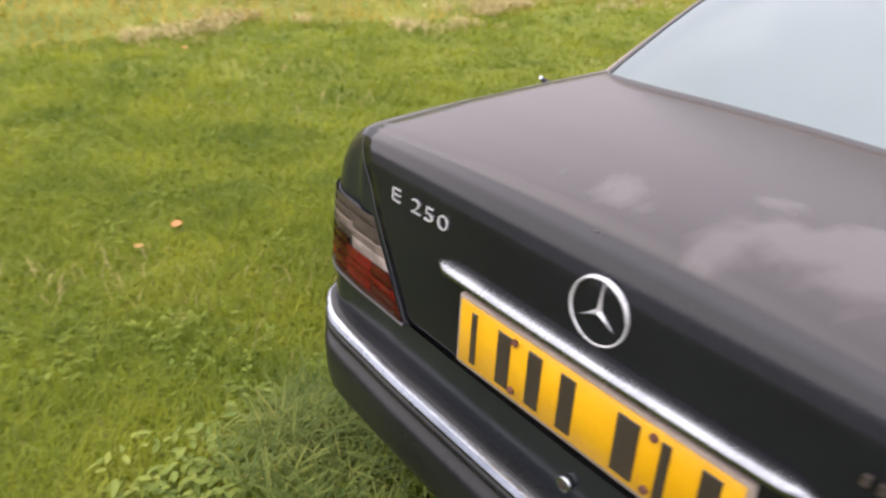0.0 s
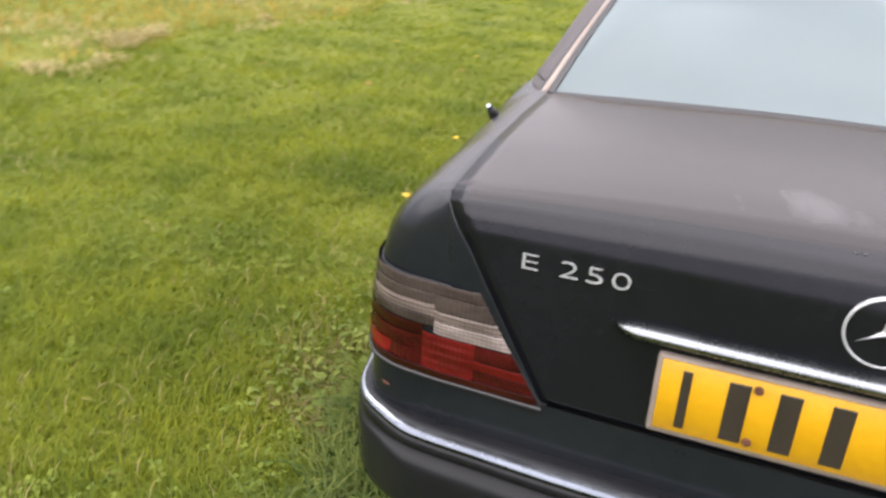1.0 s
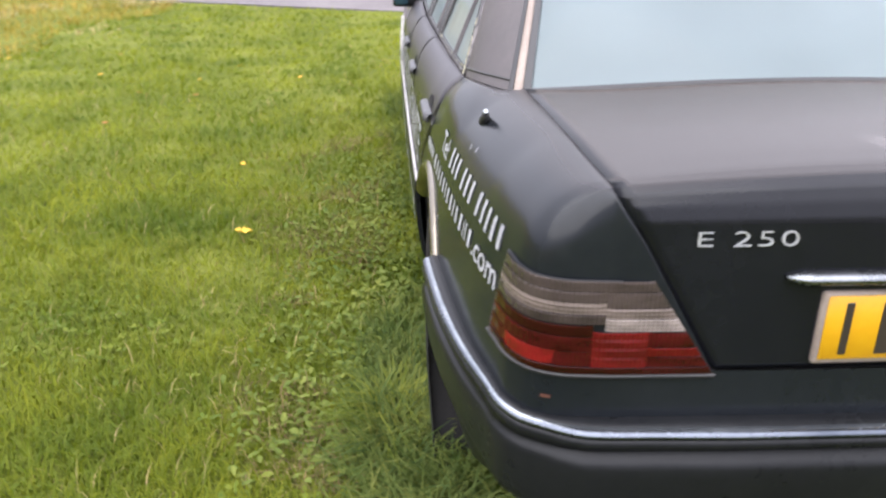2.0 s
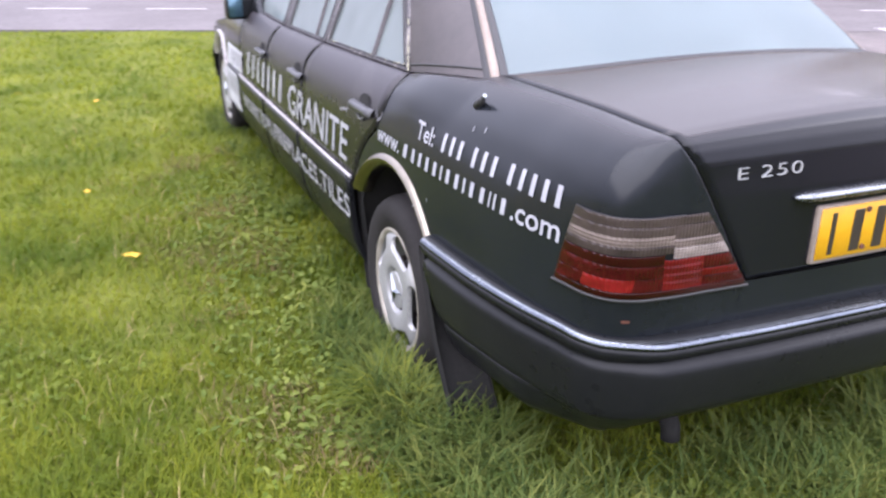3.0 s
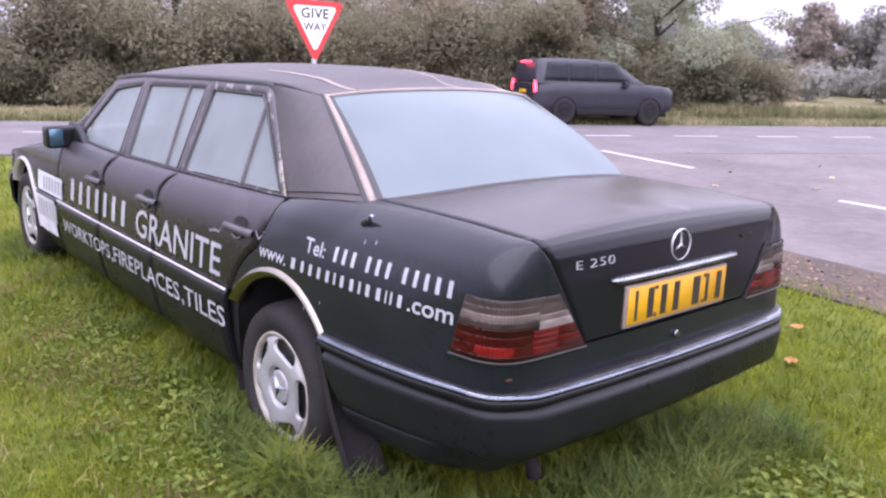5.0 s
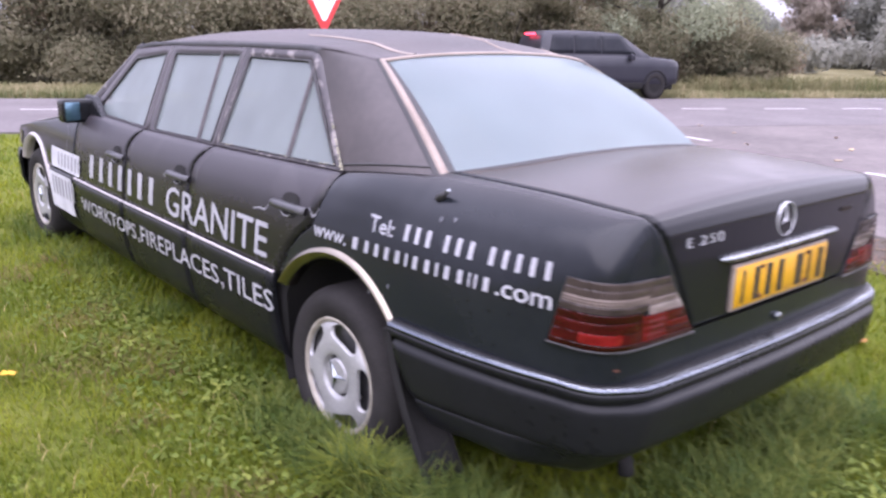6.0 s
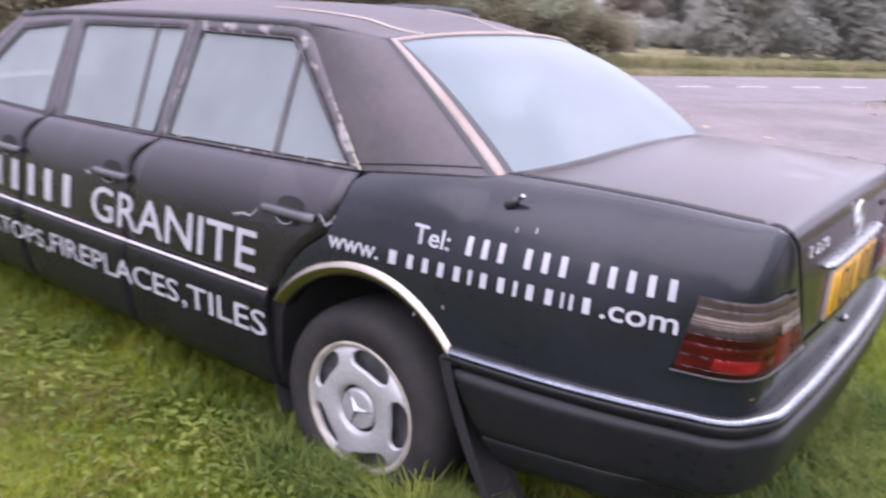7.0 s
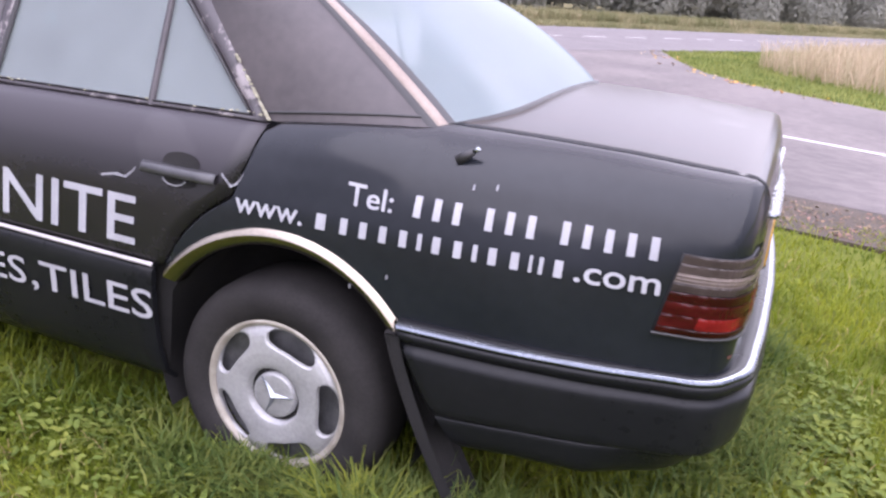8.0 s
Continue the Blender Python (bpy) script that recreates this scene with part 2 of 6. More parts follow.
BRIGHT_RED_LENS = ribbed("bright_red_lens", (0.105, 0.0062, 0.007))
# brighter red puts the reflectors' glow into the colour
REFLECTOR_RED = ribbed("red_reflector", (0.145, 0.008, 0.008))
SMOKE_LENS = ribbed("smoked_lens", (0.046, 0.035, 0.032))
CLEAR_LENS = ribbed("clear_lens", (0.110, 0.087, 0.077), rows=260.0)
PALE_LENS = ribbed("pale_dotted_lens", (0.18, 0.150, 0.138), rows=300.0)
PLATE_YELLOW = surface("plate_yellow", (0.46, 0.235, 0.003), (0.53, 0.285, 0.005), 6, (0.3, 0.45), bump=0.02)
PLATE_BLACK = surface("plate_black", (0.018, 0.014, 0.010), (0.030, 0.022, 0.016), 10, (0.4, 0.5))
LETTER_WHITE = surface("vinyl_letter_white", (0.275, 0.275, 0.30), (0.345, 0.345, 0.37), 12, (0.35, 0.5))
PANEL_WHITE = surface("sticker_white", (0.40, 0.40, 0.44), (0.56, 0.56, 0.60), 10, (0.35, 0.5))
STICKER_GREY = surface("sticker_grey", (0.17, 0.17, 0.19), (0.26, 0.26, 0.28), 14, (0.4, 0.5))
BAND_WHITE = surface("sill_line_white", (0.33, 0.305, 0.305), (0.43, 0.40, 0.40), 12, (0.25, 0.4), metal=0.2)
SEAT = surface("seat_cloth", (0.055, 0.058, 0.065), (0.10, 0.105, 0.115), 20, (0.8, 0.95), spec=0.2)
CYAN = surface("cyan_patch", (0.16, 0.72, 0.85), (0.22, 0.80, 0.90), 8, (0.5, 0.6))
RUST = surface("rust_spot", (0.055, 0.018, 0.010), (0.12, 0.042, 0.022), 60, (0.7, 0.9))
LICHEN = surface("lichen_crust", (0.20, 0.19, 0.12), (0.45, 0.43, 0.34), 60, (0.85, 0.95), bump=0.5, bump_scale=200)
SOIL = surface("lawn_soil", (0.062, 0.078, 0.013), (0.135, 0.145, 0.032), 1.3, (0.9, 1.0), bump=0.5, bump_scale=30, spec=0.05)
ASPHALT = surface("asphalt", (0.090, 0.079, 0.081), (0.142, 0.127, 0.129), 0.8, (0.8, 0.95), bump=0.35, bump_scale=140, fine=0.5, spec=0.3)
SIDE_ASPHALT = surface("worn_asphalt", (0.080, 0.069, 0.068), (0.152, 0.131, 0.127), 0.5, (0.8, 0.95), bump=0.4, bump_scale=120, fine=0.4, spec=0.3)
GRIT = surface("grit_strip", (0.018, 0.015, 0.013), (0.085, 0.062, 0.044), 3.0, (0.9, 1.0), bump=0.6, bump_scale=40, fine=0.55)
ROAD_WHITE = surface("road_paint", (0.27, 0.25, 0.25), (0.46, 0.44, 0.43), 5, (0.6, 0.8), fine=0.6, bump=0.2)
GRASS = surface("grass_blades", (0.080, 0.121, 0.006), (0.204, 0.232, 0.016), 1.8, (0.5, 0.7), island=0.15, translucent=0.45, fine=0.22, spec=0.25)
TUSSOCK = surface("long_grass_blades", (0.060, 0.102, 0.018), (0.156, 0.190, 0.048), 4, (0.5, 0.7), island=0.34, translucent=0.42, spec=0.2)
CLUMP = surface("clump_blades", (0.115, 0.155, 0.018), (0.220, 0.240, 0.040), 1.5, (0.5, 0.7), island=0.16, translucent=0.45, spec=0.12)
STRAW = surface("dry_grass_blades", (0.23, 0.19, 0.07), (0.40, 0.33, 0.165), 1.2, (0.6, 0.8), island=0.2, translucent=0.3, spec=0.12)
FIELD_SOIL = surface("rough_field", (0.120, 0.112, 0.055), (0.225, 0.200, 0.115), 0.35, (0.9, 1.0), bump=0.5, bump_scale=12, spec=0.05)
WITHERED = surface("withered_blades", (0.10, 0.075, 0.03), (0.24, 0.18, 0.085), 2.0, (0.6, 0.8), island=0.25, translucent=0.3, spec=0.2)
FIELD = surface("meadow_blades", (0.165, 0.148, 0.012), (0.350, 0.262, 0.058), 0.9, (0.6, 0.8), island=0.25, translucent=0.35, spec=0.12)
VERGE = surface("verge_blades", (0.13, 0.14, 0.060), (0.30, 0.265, 0.155), 0.5, (0.6, 0.8), island=0.25, translucent=0.35, spec=0.12)
CORNER = surface("corner_blades", (0.110, 0.150, 0.036), (0.215, 0.235, 0.075), 0.7, (0.6, 0.8), island=0.25, translucent=0.4, spec=0.12)
DRY = surface("tall_dry_blades", (0.30, 0.245, 0.15), (0.47, 0.39, 0.27), 1.2, (0.6, 0.8), island=0.2, translucent=0.35, spec=0.12)
HANDLE = surface("dull_grey_handle", (0.022, 0.022, 0.024), (0.045, 0.045, 0.048), 10, (0.25, 0.40))
LITTER = surface("leaf_litter_brown", (0.05, 0.035, 0.025), (0.20, 0.14, 0.085), 9, (0.8, 0.95), island=0.5)
WEED = surface("weed_leaves", (0.082, 0.122, 0.017), (0.172, 0.206, 0.040), 3, (0.6, 0.8), island=0.16, translucent=0.35, spec=0.25)
BADGE = surface("badge_silver", (0.34, 0.345, 0.36), (0.46, 0.465, 0.48), 20, (0.22, 0.34), metal=0.35)
CLOVER = surface("clover_leaves", (0.082, 0.126, 0.011), (0.165, 0.198, 0.025), 3, (0.6, 0.8), island=0.14, translucent=0.35, spec=0.25)
BARK = surface("bark", (0.035, 0.028, 0.022), (0.10, 0.085, 0.07), 8, (0.85, 0.95), bump=0.6, bump_scale=30, stretch=(1, 1, 0.25))
LEAF_DARK = surface("autumn_leaf_olive", (0.135, 0.132, 0.082), (0.325, 0.298, 0.205), 0.7, (0.8, 0.95), island=0.22, translucent=0.55, spec=0.05)
LEAF_BROWN = surface("autumn_leaf_brown", (0.160, 0.128, 0.090), (0.350, 0.282, 0.200), 0.7, (0.8, 0.95), island=0.22, translucent=0.55, spec=0.05)
LEAF_GREEN = surface("leaf_green", (0.215, 0.235, 0.160), (0.350, 0.370, 0.255), 0.7, (0.8, 0.95), island=0.16, translucent=0.5, spec=0.1)
# distant leaf colours are paler and greyer, the haze put into them
HAZED_BROWN = surface("hazed_brown_foliage", (0.255, 0.225, 0.19), (0.345, 0.295, 0.245), 0.3, (0.9, 1.0), island=0.08, translucent=0.5, spec=0.05)
HAZED_LEAF = surface("hazed_foliage", (0.215, 0.222, 0.195), (0.290, 0.288, 0.250), 0.06, (0.9, 1.0), island=0.06, translucent=0.5, spec=0.05)
LEAF_YELLOW = surface("fallen_leaf_yellow", (0.50, 0.25, 0.03), (0.70, 0.42, 0.06), 30, (0.5, 0.7), vary=0.2, spec=0.12)
LEAF_PALE = surface("fallen_leaf_pale", (0.36, 0.26, 0.16), (0.52, 0.40, 0.27), 30, (0.6, 0.8), vary=0.2, spec=0.12)
LEAF_TAN = surface("fallen_leaf_tan", (0.20, 0.105, 0.030), (0.32, 0.175, 0.060), 30, (0.6, 0.8), vary=0.25, spec=0.12)
SIGN_RED = surface("sign_red", (0.48, 0.035, 0.035), (0.58, 0.05, 0.05), 5, (0.35, 0.5))
SIGN_WHITE = surface("sign_white", (0.70, 0.70, 0.71), (0.80, 0.80, 0.80), 5, (0.35, 0.5))
SIGN_BLACK = surface("sign_black", (0.03, 0.03, 0.035), (0.05, 0.05, 0.055), 5, (0.4, 0.5))
POST_GREY = surface("galvanised_post", (0.30, 0.31, 0.32), (0.42, 0.43, 0.44), 20, (0.45, 0.6), metal=0.7)
SUV_PAINT = surface("suv_dark_paint", (0.016, 0.016, 0.023), (0.024, 0.024, 0.031), 2, (0.3, 0.4), spec=0.35)
SUV_GLASS = surface("suv_dark_glass", (0.014, 0.015, 0.020), (0.022, 0.024, 0.029), 2, (0.40, 0.5), spec=0.15)
TAIL_ON = ribbed("lit_tail_lamp", (0.6, 0.02, 0.03), glow=(1.0, 0.05, 0.08))

# ---- mesh helpers ----


def part(name, bm, material, parent=None, label="", smooth=True, recalc=True):
    """Links a bmesh as one mesh object, under a thing or a part if there is one."""
    if recalc:
        bmesh.ops.recalc_face_normals(bm, faces=bm.faces)
    me = bpy.data.meshes.new(name)
    for f in bm.faces:
        f.smooth = f.smooth and smooth
    bm.to_mesh(me)
    bm.free()
    me.materials.append(material)
    ob = new(name, me)
    if parent is not None:
        ob.parent = parent
    return tagged(ob, label)


def empty(name, label, category, m=None, group="", kind=""):
    ob = new(name)
    ob.empty_display_size = 0.1
    if m is not None:
        ob.matrix_world = m
    return tagged(ob, label, category, group, kind)


def grid(cols, closed=False, bm=None):
    """A sheet of quads through columns of points."""
    bm = bm or bmesh.new()
    vs = [[bm.verts.new(p) for p in col] for col in cols]
    pairs = list(zip(vs, vs[1:])) + ([(vs[-1], vs[0])] if closed else [])
    for a, b in pairs:
        for i in range(len(a) - 1):
            f = bm.faces.new((a[i], b[i], b[i + 1], a[i + 1]))
            f.smooth = True
    return bm


def flange(bm, inward):
    """Turns the open rim of a sheet inwards, so that it shows its thickness."""
    rim = [e for e in bm.edges if e.is_boundary]
    made = bmesh.ops.extrude_edge_only(bm, edges=rim)["geom"]
    for v in made:
        if isinstance(v, bmesh.types.BMVert):
            v.co += Vector(inward(v.co))
        elif isinstance(v, bmesh.types.BMFace):
            v.smooth = False
    return bm


def box(bm, x0, x1, y0, y1, z0, z1, bevel=0.0, seg=2):
    r = bmesh.ops.create_cube(bm, size=1.0)
    for v in r["verts"]:
        v.co = Vector(((x0 + x1) / 2 + v.co.x * (x1 - x0), (y0 + y1) / 2 + v.co.y * (y1 - y0), (z0 + z1) / 2 + v.co.z * (z1 - z0)))
    if bevel:
        es = list({e for v in r["verts"] for e in v.link_edges})
        bmesh.ops.bevel(bm, geom=es, offset=bevel, segments=seg, profile=0.6, affect="EDGES")
    for f in bm.faces:
        f.smooth = True
    return bm


def tube(bm, pts, radius, n=8, taper=None):
    """A round bar along points; taper gives the radius at the far end."""
    rings = []
    for i, p in enumerate(pts):
        a, b = Vector(pts[max(i - 1, 0)]), Vector(pts[min(i + 1, len(pts) - 1)])
        d = (b - a).normalized()
        u = d.orthogonal().normalized() if i == 0 else (u - d * u.dot(d)).normalized()
        w = d.cross(u)
        r = radius if taper is None else radius + (taper - radius) * i / (len(pts) - 1)
        rings.append([bm.verts.new(Vector(p) + (u * math.cos(k * math.tau / n) + w * math.sin(k * math.tau / n)) * r) for k in range(n)])
    for a, b in zip(rings, rings[1:]):
        for k in range(n):
            f = bm.faces.new((a[k], a[(k + 1) % n], b[(k + 1) % n], b[k]))
            f.smooth = True
    for ring in (rings[0], rings[-1]):
        bm.faces.new(ring)
    return bm


def revolve(profile, n=48, axis_y=True, bm=None, start=0.0, turn=math.tau):
    """A turned shape about the y axis from (radius, y) points."""
    bm = bm or bmesh.new()
    full = abs(turn - math.tau) < 1e-6
    cols = []
    for k in range(n if full else n + 1):
        a = start + turn * k / n
        cols.append([(r * math.cos(a), y, r * math.sin(a)) for r, y in profile])
    return grid(cols, closed=full, bm=bm)


def spline(xs, ys):
    """A smooth curve through points."""
    xs, ys = np.asarray(xs, float), np.asarray(ys, float)
    m = np.gradient(ys, xs, axis=0)

    def f(x):
        x = min(max(float(x), xs[0]), xs[-1])
        i = min(int(np.searchsorted(xs, x, "right")) - 1, len(xs) - 2)
        h = xs[i + 1] - xs[i]
        t = (x - xs[i]) / h
        return ys[i] * (2 * t**3 - 3 * t * t + 1) + m[i] * h * (t**3 - 2 * t * t + t) + ys[i + 1] * (3 * t * t - 2 * t**3) + m[i + 1] * h * (t**3 - t * t)

    return f


def lerp(xs, ys):
    return lambda x: float(np.interp(x, xs, ys))


def steps(a, b, n):
    return [a + (b - a) * i / n for i in range(n + 1)]


def fast_mesh(name, verts, faces, material, label="", category="", kind="stuff", smooth=False):
    """One object from arrays: verts (n, 3), faces (m, 3) or (m, 4)."""
    me = bpy.data.meshes.new(name)
    verts, faces = np.asarray(verts, np.float32), np.asarray(faces, np.int32)
    k = faces.shape[1]
    me.vertices.add(len(verts))
    me.vertices.foreach_set("co", verts.ravel())
    me.loops.add(faces.size)
    me.loops.foreach_set("vertex_index", faces.ravel())
    me.polygons.add(len(faces))
    me.polygons.foreach_set("loop_start", np.arange(0, faces.size, k, dtype=np.int32))
    me.polygons.foreach_set("loop_total", np.full(len(faces), k, np.int32))
    me.update(calc_edges=True)
    me.materials.append(material)
    return tagged(new(name, me), label, category, kind=kind)


def lettering(text, size, spacing=1.0, wide=1.0, thin=0.0):
    """Flat triangles of a text in the built-in font: points (u, w) with the cap height as size, and faces."""
    cu = bpy.data.curves.new("letters", "FONT")
    cu.body, cu.size, cu.space_character, cu.resolution_u, cu.offset = text, 1.0, spacing, 3, -thin
    ob = bpy.data.objects.new("letters", cu)
    scene.collection.objects.link(ob)
    dg = bpy.context.evaluated_depsgraph_get()
    me = ob.evaluated_get(dg).to_mesh()
    pts = np.array([v.co[:2] for v in me.vertices])
    faces = [tuple(p.vertices) for p in me.polygons]
    ob.evaluated_get(dg).to_mesh_clear()
    bpy.data.objects.remove(ob)
    bpy.data.curves.remove(cu)
    pts -= (pts[:, 0].min(), 0)
    pts *= size / 0.7
    pts[:, 0] *= wide
    return pts, faces

# ---- the limousine: its skin is a plan line swept up a side section ----
PLAN = [(4.41, 0.0), (4.40, 0.40), (4.35, 0.64), (4.22, 0.77), (3.95, 0.830), (3.4, 0.852), (2.6, 0.862), (1.6, 0.864), (0.8, 0.862),
        (0.36, 0.859), (0.0, 0.852), (-0.33, 0.842), (-0.6, 0.822), (-0.80, 0.798), (-0.92, 0.773), (-0.99, 0.756), (-1.032, 0.727), (-1.053, 0.688),
        (-1.0625, 0.63), (-1.069, 0.5), (-1.077, 0.25), (-1.081, 0.0)]
_chord = np.r_[0, np.cumsum([math.dist(a, b) for a, b in zip(PLAN, PLAN[1:])])]
_curve = spline(_chord, PLAN)
_dense = np.array([_curve(t) for t in np.linspace(0, _chord[-1], 1200)])
_arc = np.r_[0, np.cumsum(np.hypot(*np.diff(_dense, axis=0).T))]
P_END = float(_arc[-1])
SEC_V = [0.02, 0.10, 0.16, 0.30, 0.42, 0.50, 0.62, 0.72, 0.79, 0.84, 0.88, 0.92, 0.98]
SECTION = spline(SEC_V, [(-0.09, 0.02), (-0.05, 0.10), (-0.03, 0.16), (-0.006, 0.30), (0, 0.42), (0, 0.50), (-0.009, 0.62), (-0.024, 0.72),
                         (-0.044, 0.79), (-0.070, 0.84), (-0.108, 0.876), (-0.152, 0.902), (-0.215, 0.918)])


def plan(p):
    x, y = np.interp(p, _arc, _dense[:, 0]), np.interp(p, _arc, _dense[:, 1])
    dx = np.interp(p + 0.01, _arc, _dense[:, 0]) - np.interp(p - 0.01, _arc, _dense[:, 0])
    dy = np.interp(p + 0.01, _arc, _dense[:, 1]) - np.interp(p - 0.01, _arc, _dense[:, 1])
    if p < 0.01:
        dx, dy = 0.0, 1.0
    if p > P_END - 0.01:
        dx, dy = 0.0, -1.0
    d = math.hypot(dx, dy)
    return x, y, dy / d, -dx / d


def at_x(x):
    """Plan parameter of a place along the side."""
    some = (_dense[:, 1] > 0.70) & (_dense[:, 0] < 4.3)
    return float(np.interp(-x, -_dense[some, 0], _arc[some]))


def at_y(y):
    """Plan parameter of a place across the tail."""
    some = _dense[:, 0] < -1.0
    return float(np.interp(-y, -_dense[some, 1], _arc[some]))


def skin(p, v, s=1, out=0.0):
    x, y, nx, ny = plan(p)
    inset, z = SECTION(v)
    k = float(np.interp(x, [-1.06, -0.98, -0.72, 3.9, 4.35], [0.22, 0.5, 1.0, 1.0, 0.5]))
    o = inset * k + out
    return (x + nx * o, s * (y + ny * o), z)



def skin_sheet(ps, low, high, s=1, out=0.0, rows=10):
    """Columns of the skin between two heights that depend on the plan parameter."""
    return grid([[skin(p, v, s, out) for v in steps(low(p), high(p), rows)] for p in ps])


def px(p):
    return plan(p)[0]


limo = empty("limousine", "long black six-door limousine with faded paint parked on the grass", "car", Matrix.Translation((0, -0.011, 0)) @ Matrix.Diagonal((1, 1.0145, 1, 1)))


def inward(s, d=0.016):
    return lambda co: (0.0, -s * d, 0.0)


def arch_z(x, cx, cz, r):
    return cz + math.sqrt(max(r * r - (x - cx) ** 2, 0.0))


REAR_ARCH, FRONT_ARCH = (-0.016, 0.23), (3.60, 0.25)
SEAM_REAR = lerp([0.086, 0.10, 0.129, 0.209, 0.276, 0.305, 0.33], [0.882, 0.791, 0.706, 0.650, 0.579, 0.521, 0.48])
SEAM_REAR_X = lerp([0.40, 0.48, 0.521, 0.579, 0.650, 0.706, 0.791, 0.882], [0.345, 0.335, 0.305, 0.276, 0.209, 0.129, 0.10, 0.086])
FRONT_CURVE = lerp([0.40, 0.76, 0.80, 0.84, 0.87], [0.0, 0.0, -0.018, -0.06, -0.09])


def greenhouse(x, z, s, out=0.0):
    """The leaning plane of the side windows."""
    y = 0.7420 - 0.395 * (z - 0.88) - 0.05 * (z - 0.88) ** 2 - 0.02 * max(0.0, 0.5 - x) - 0.018 * max(0.0, x - 1.9) ** 2
    return (x, s * (y + out), z + out * 0.35)


# boot lid: over the top, round the edge and down the tail
LID = [(-0.44, 0.968), (-0.6, 0.967), (-0.78, 0.962), (-0.93, 0.953), (-1.0, 0.945), (-1.028, 0.937), (-1.048, 0.922), (-1.060, 0.900), (-1.069, 0.872),
       (-1.0715, 0.835), (-1.0745, 0.79), (-1.0755, 0.72), (-1.0755, 0.66), (-1.0755, 0.606)]
LID_HALF = [0.640, 0.634, 0.626, 0.618, 0.613, 0.610, 0.606, 0.597, 0.582, 0.561, 0.535, 0.494, 0.460, 0.428]


def lid_point(u, y, up=0.0):
    """A place on the lid: u along its profile from 0 to 13."""
    i = min(int(u), 12)
    f = u - i
    x = LID[i][0] + (LID[i + 1][0] - LID[i][0]) * f
    z = LID[i][1] + (LID[i + 1][1] - LID[i][1]) * f
    flat = float(np.interp(u, [0, 3, 6, 9], [1, 1, 0.55, 0]))
    front = float(np.interp(u, [0, 1, 2], [1, 0.4, 0]))
    x += y * y * 0.034 * (1 - flat) + 0.105 * front * (y / 0.64) ** 6
    z -= flat * (0.085 * y * y + 0.25 * max(0.0, abs(y) - 0.56) ** 2)
    return (x - up * (1 - flat), y, z + up * flat)


RW_LOW = lambda t: (-0.450 + 0.133 * t**6, 0.663 * t, 0.970 - 0.029 * t * t - 0.018 * t**6)  # noqa: E731
RW_TOP = lambda t: (0.125 + 0.050 * t * t + 0.008 * t**6, 0.529 * t, 1.276 - 0.024 * t * t - 0.008 * t**6)  # noqa: E731


def rear_window(t, h, out=0.0):
    a, b = Vector(RW_LOW(t)), Vector(RW_TOP(t))
    p = a + (b - a) * h
    bulge = (0.007 + 0.041 * (1 - t**6)) * 4 * h * (1 - h) + out
    return p + Vector((-0.50 * bulge, 0.12 * t * bulge, 0.86 * bulge))


def c_front(h, s):
    """Front edge of the rear pillar."""
    x = float(np.interp(h, [0, 0.85, 0.95, 1.0], [0.092, 0.425, 0.475, 0.56]))
    return Vector(greenhouse(x, 0.881 + (1.272 - 0.881) * h, s, 0.003))


def c_rear(h, s):
    return Vector(rear_window(s * 1.012, h, -0.002))


def pillar_point(h, t, s):
    a, b = c_front(h, s), c_rear(h, s)
    bul = 4 * t * (1 - t) * 0.022 + 2.2 * t * (1 - t) * t * 0.03
    return a + (b - a) * t + Vector((-0.2 * bul, s * bul, 0.25 * bul))


LID_EDGE = [lid_point(u, float(np.interp(u, range(14), LID_HALF)) + 0.0008) for u in steps(0, 13, 130)]


def lid_edge(u, s):
    k = min(max(u * 10, 0.0), 129.999)
    a, b = Vector(LID_EDGE[int(k)]), Vector(LID_EDGE[int(k) + 1])
    c = a + (b - a) * (k - int(k))
    return Vector((c.x, s * c.y, c.z))


u_side = lambda x: float(np.interp(-x, [-e[0] for e in LID_EDGE[:60]], steps(0, 5.9, 59)))  # noqa: E731
P_A, P_B = at_x(-0.97), at_y(0.606)


def wing_low(p):
    x, y = plan(p)[:2]
    return max(0.495, arch_z(x, *REAR_ARCH, 0.40)) if x > -0.36 else 0.495


def wing_top(p, s):
    """The upper limit along the section and, where the wing meets other panels, the place it must reach."""
    x, y = plan(p)[:2]
    if x > 0.088:
        return max(SEAM_REAR(x) - 0.003, wing_low(p) + 0.004), None
    if x > -0.335:
        return float(np.interp(x, [-0.335, -0.2, 0.088], [0.950, 0.905, 0.880])), pillar_point(0, (0.088 - x) / 0.423, s)
    if p < P_A:
        return 0.965, lid_edge(u_side(x), s)
    if p < P_B:
        f = 1 - (1 - (p - P_A) / (P_B - P_A)) ** 1.6
        return 0.965 - 0.03 * f, lid_edge(u_side(-0.97) * (1 - f) + 6.0 * f, s)
    u = float(np.interp(-y, [-h for h in LID_HALF[6:]], range(6, 14)))
    e = lid_edge(u, s)
    return max(e.z, 0.60), e


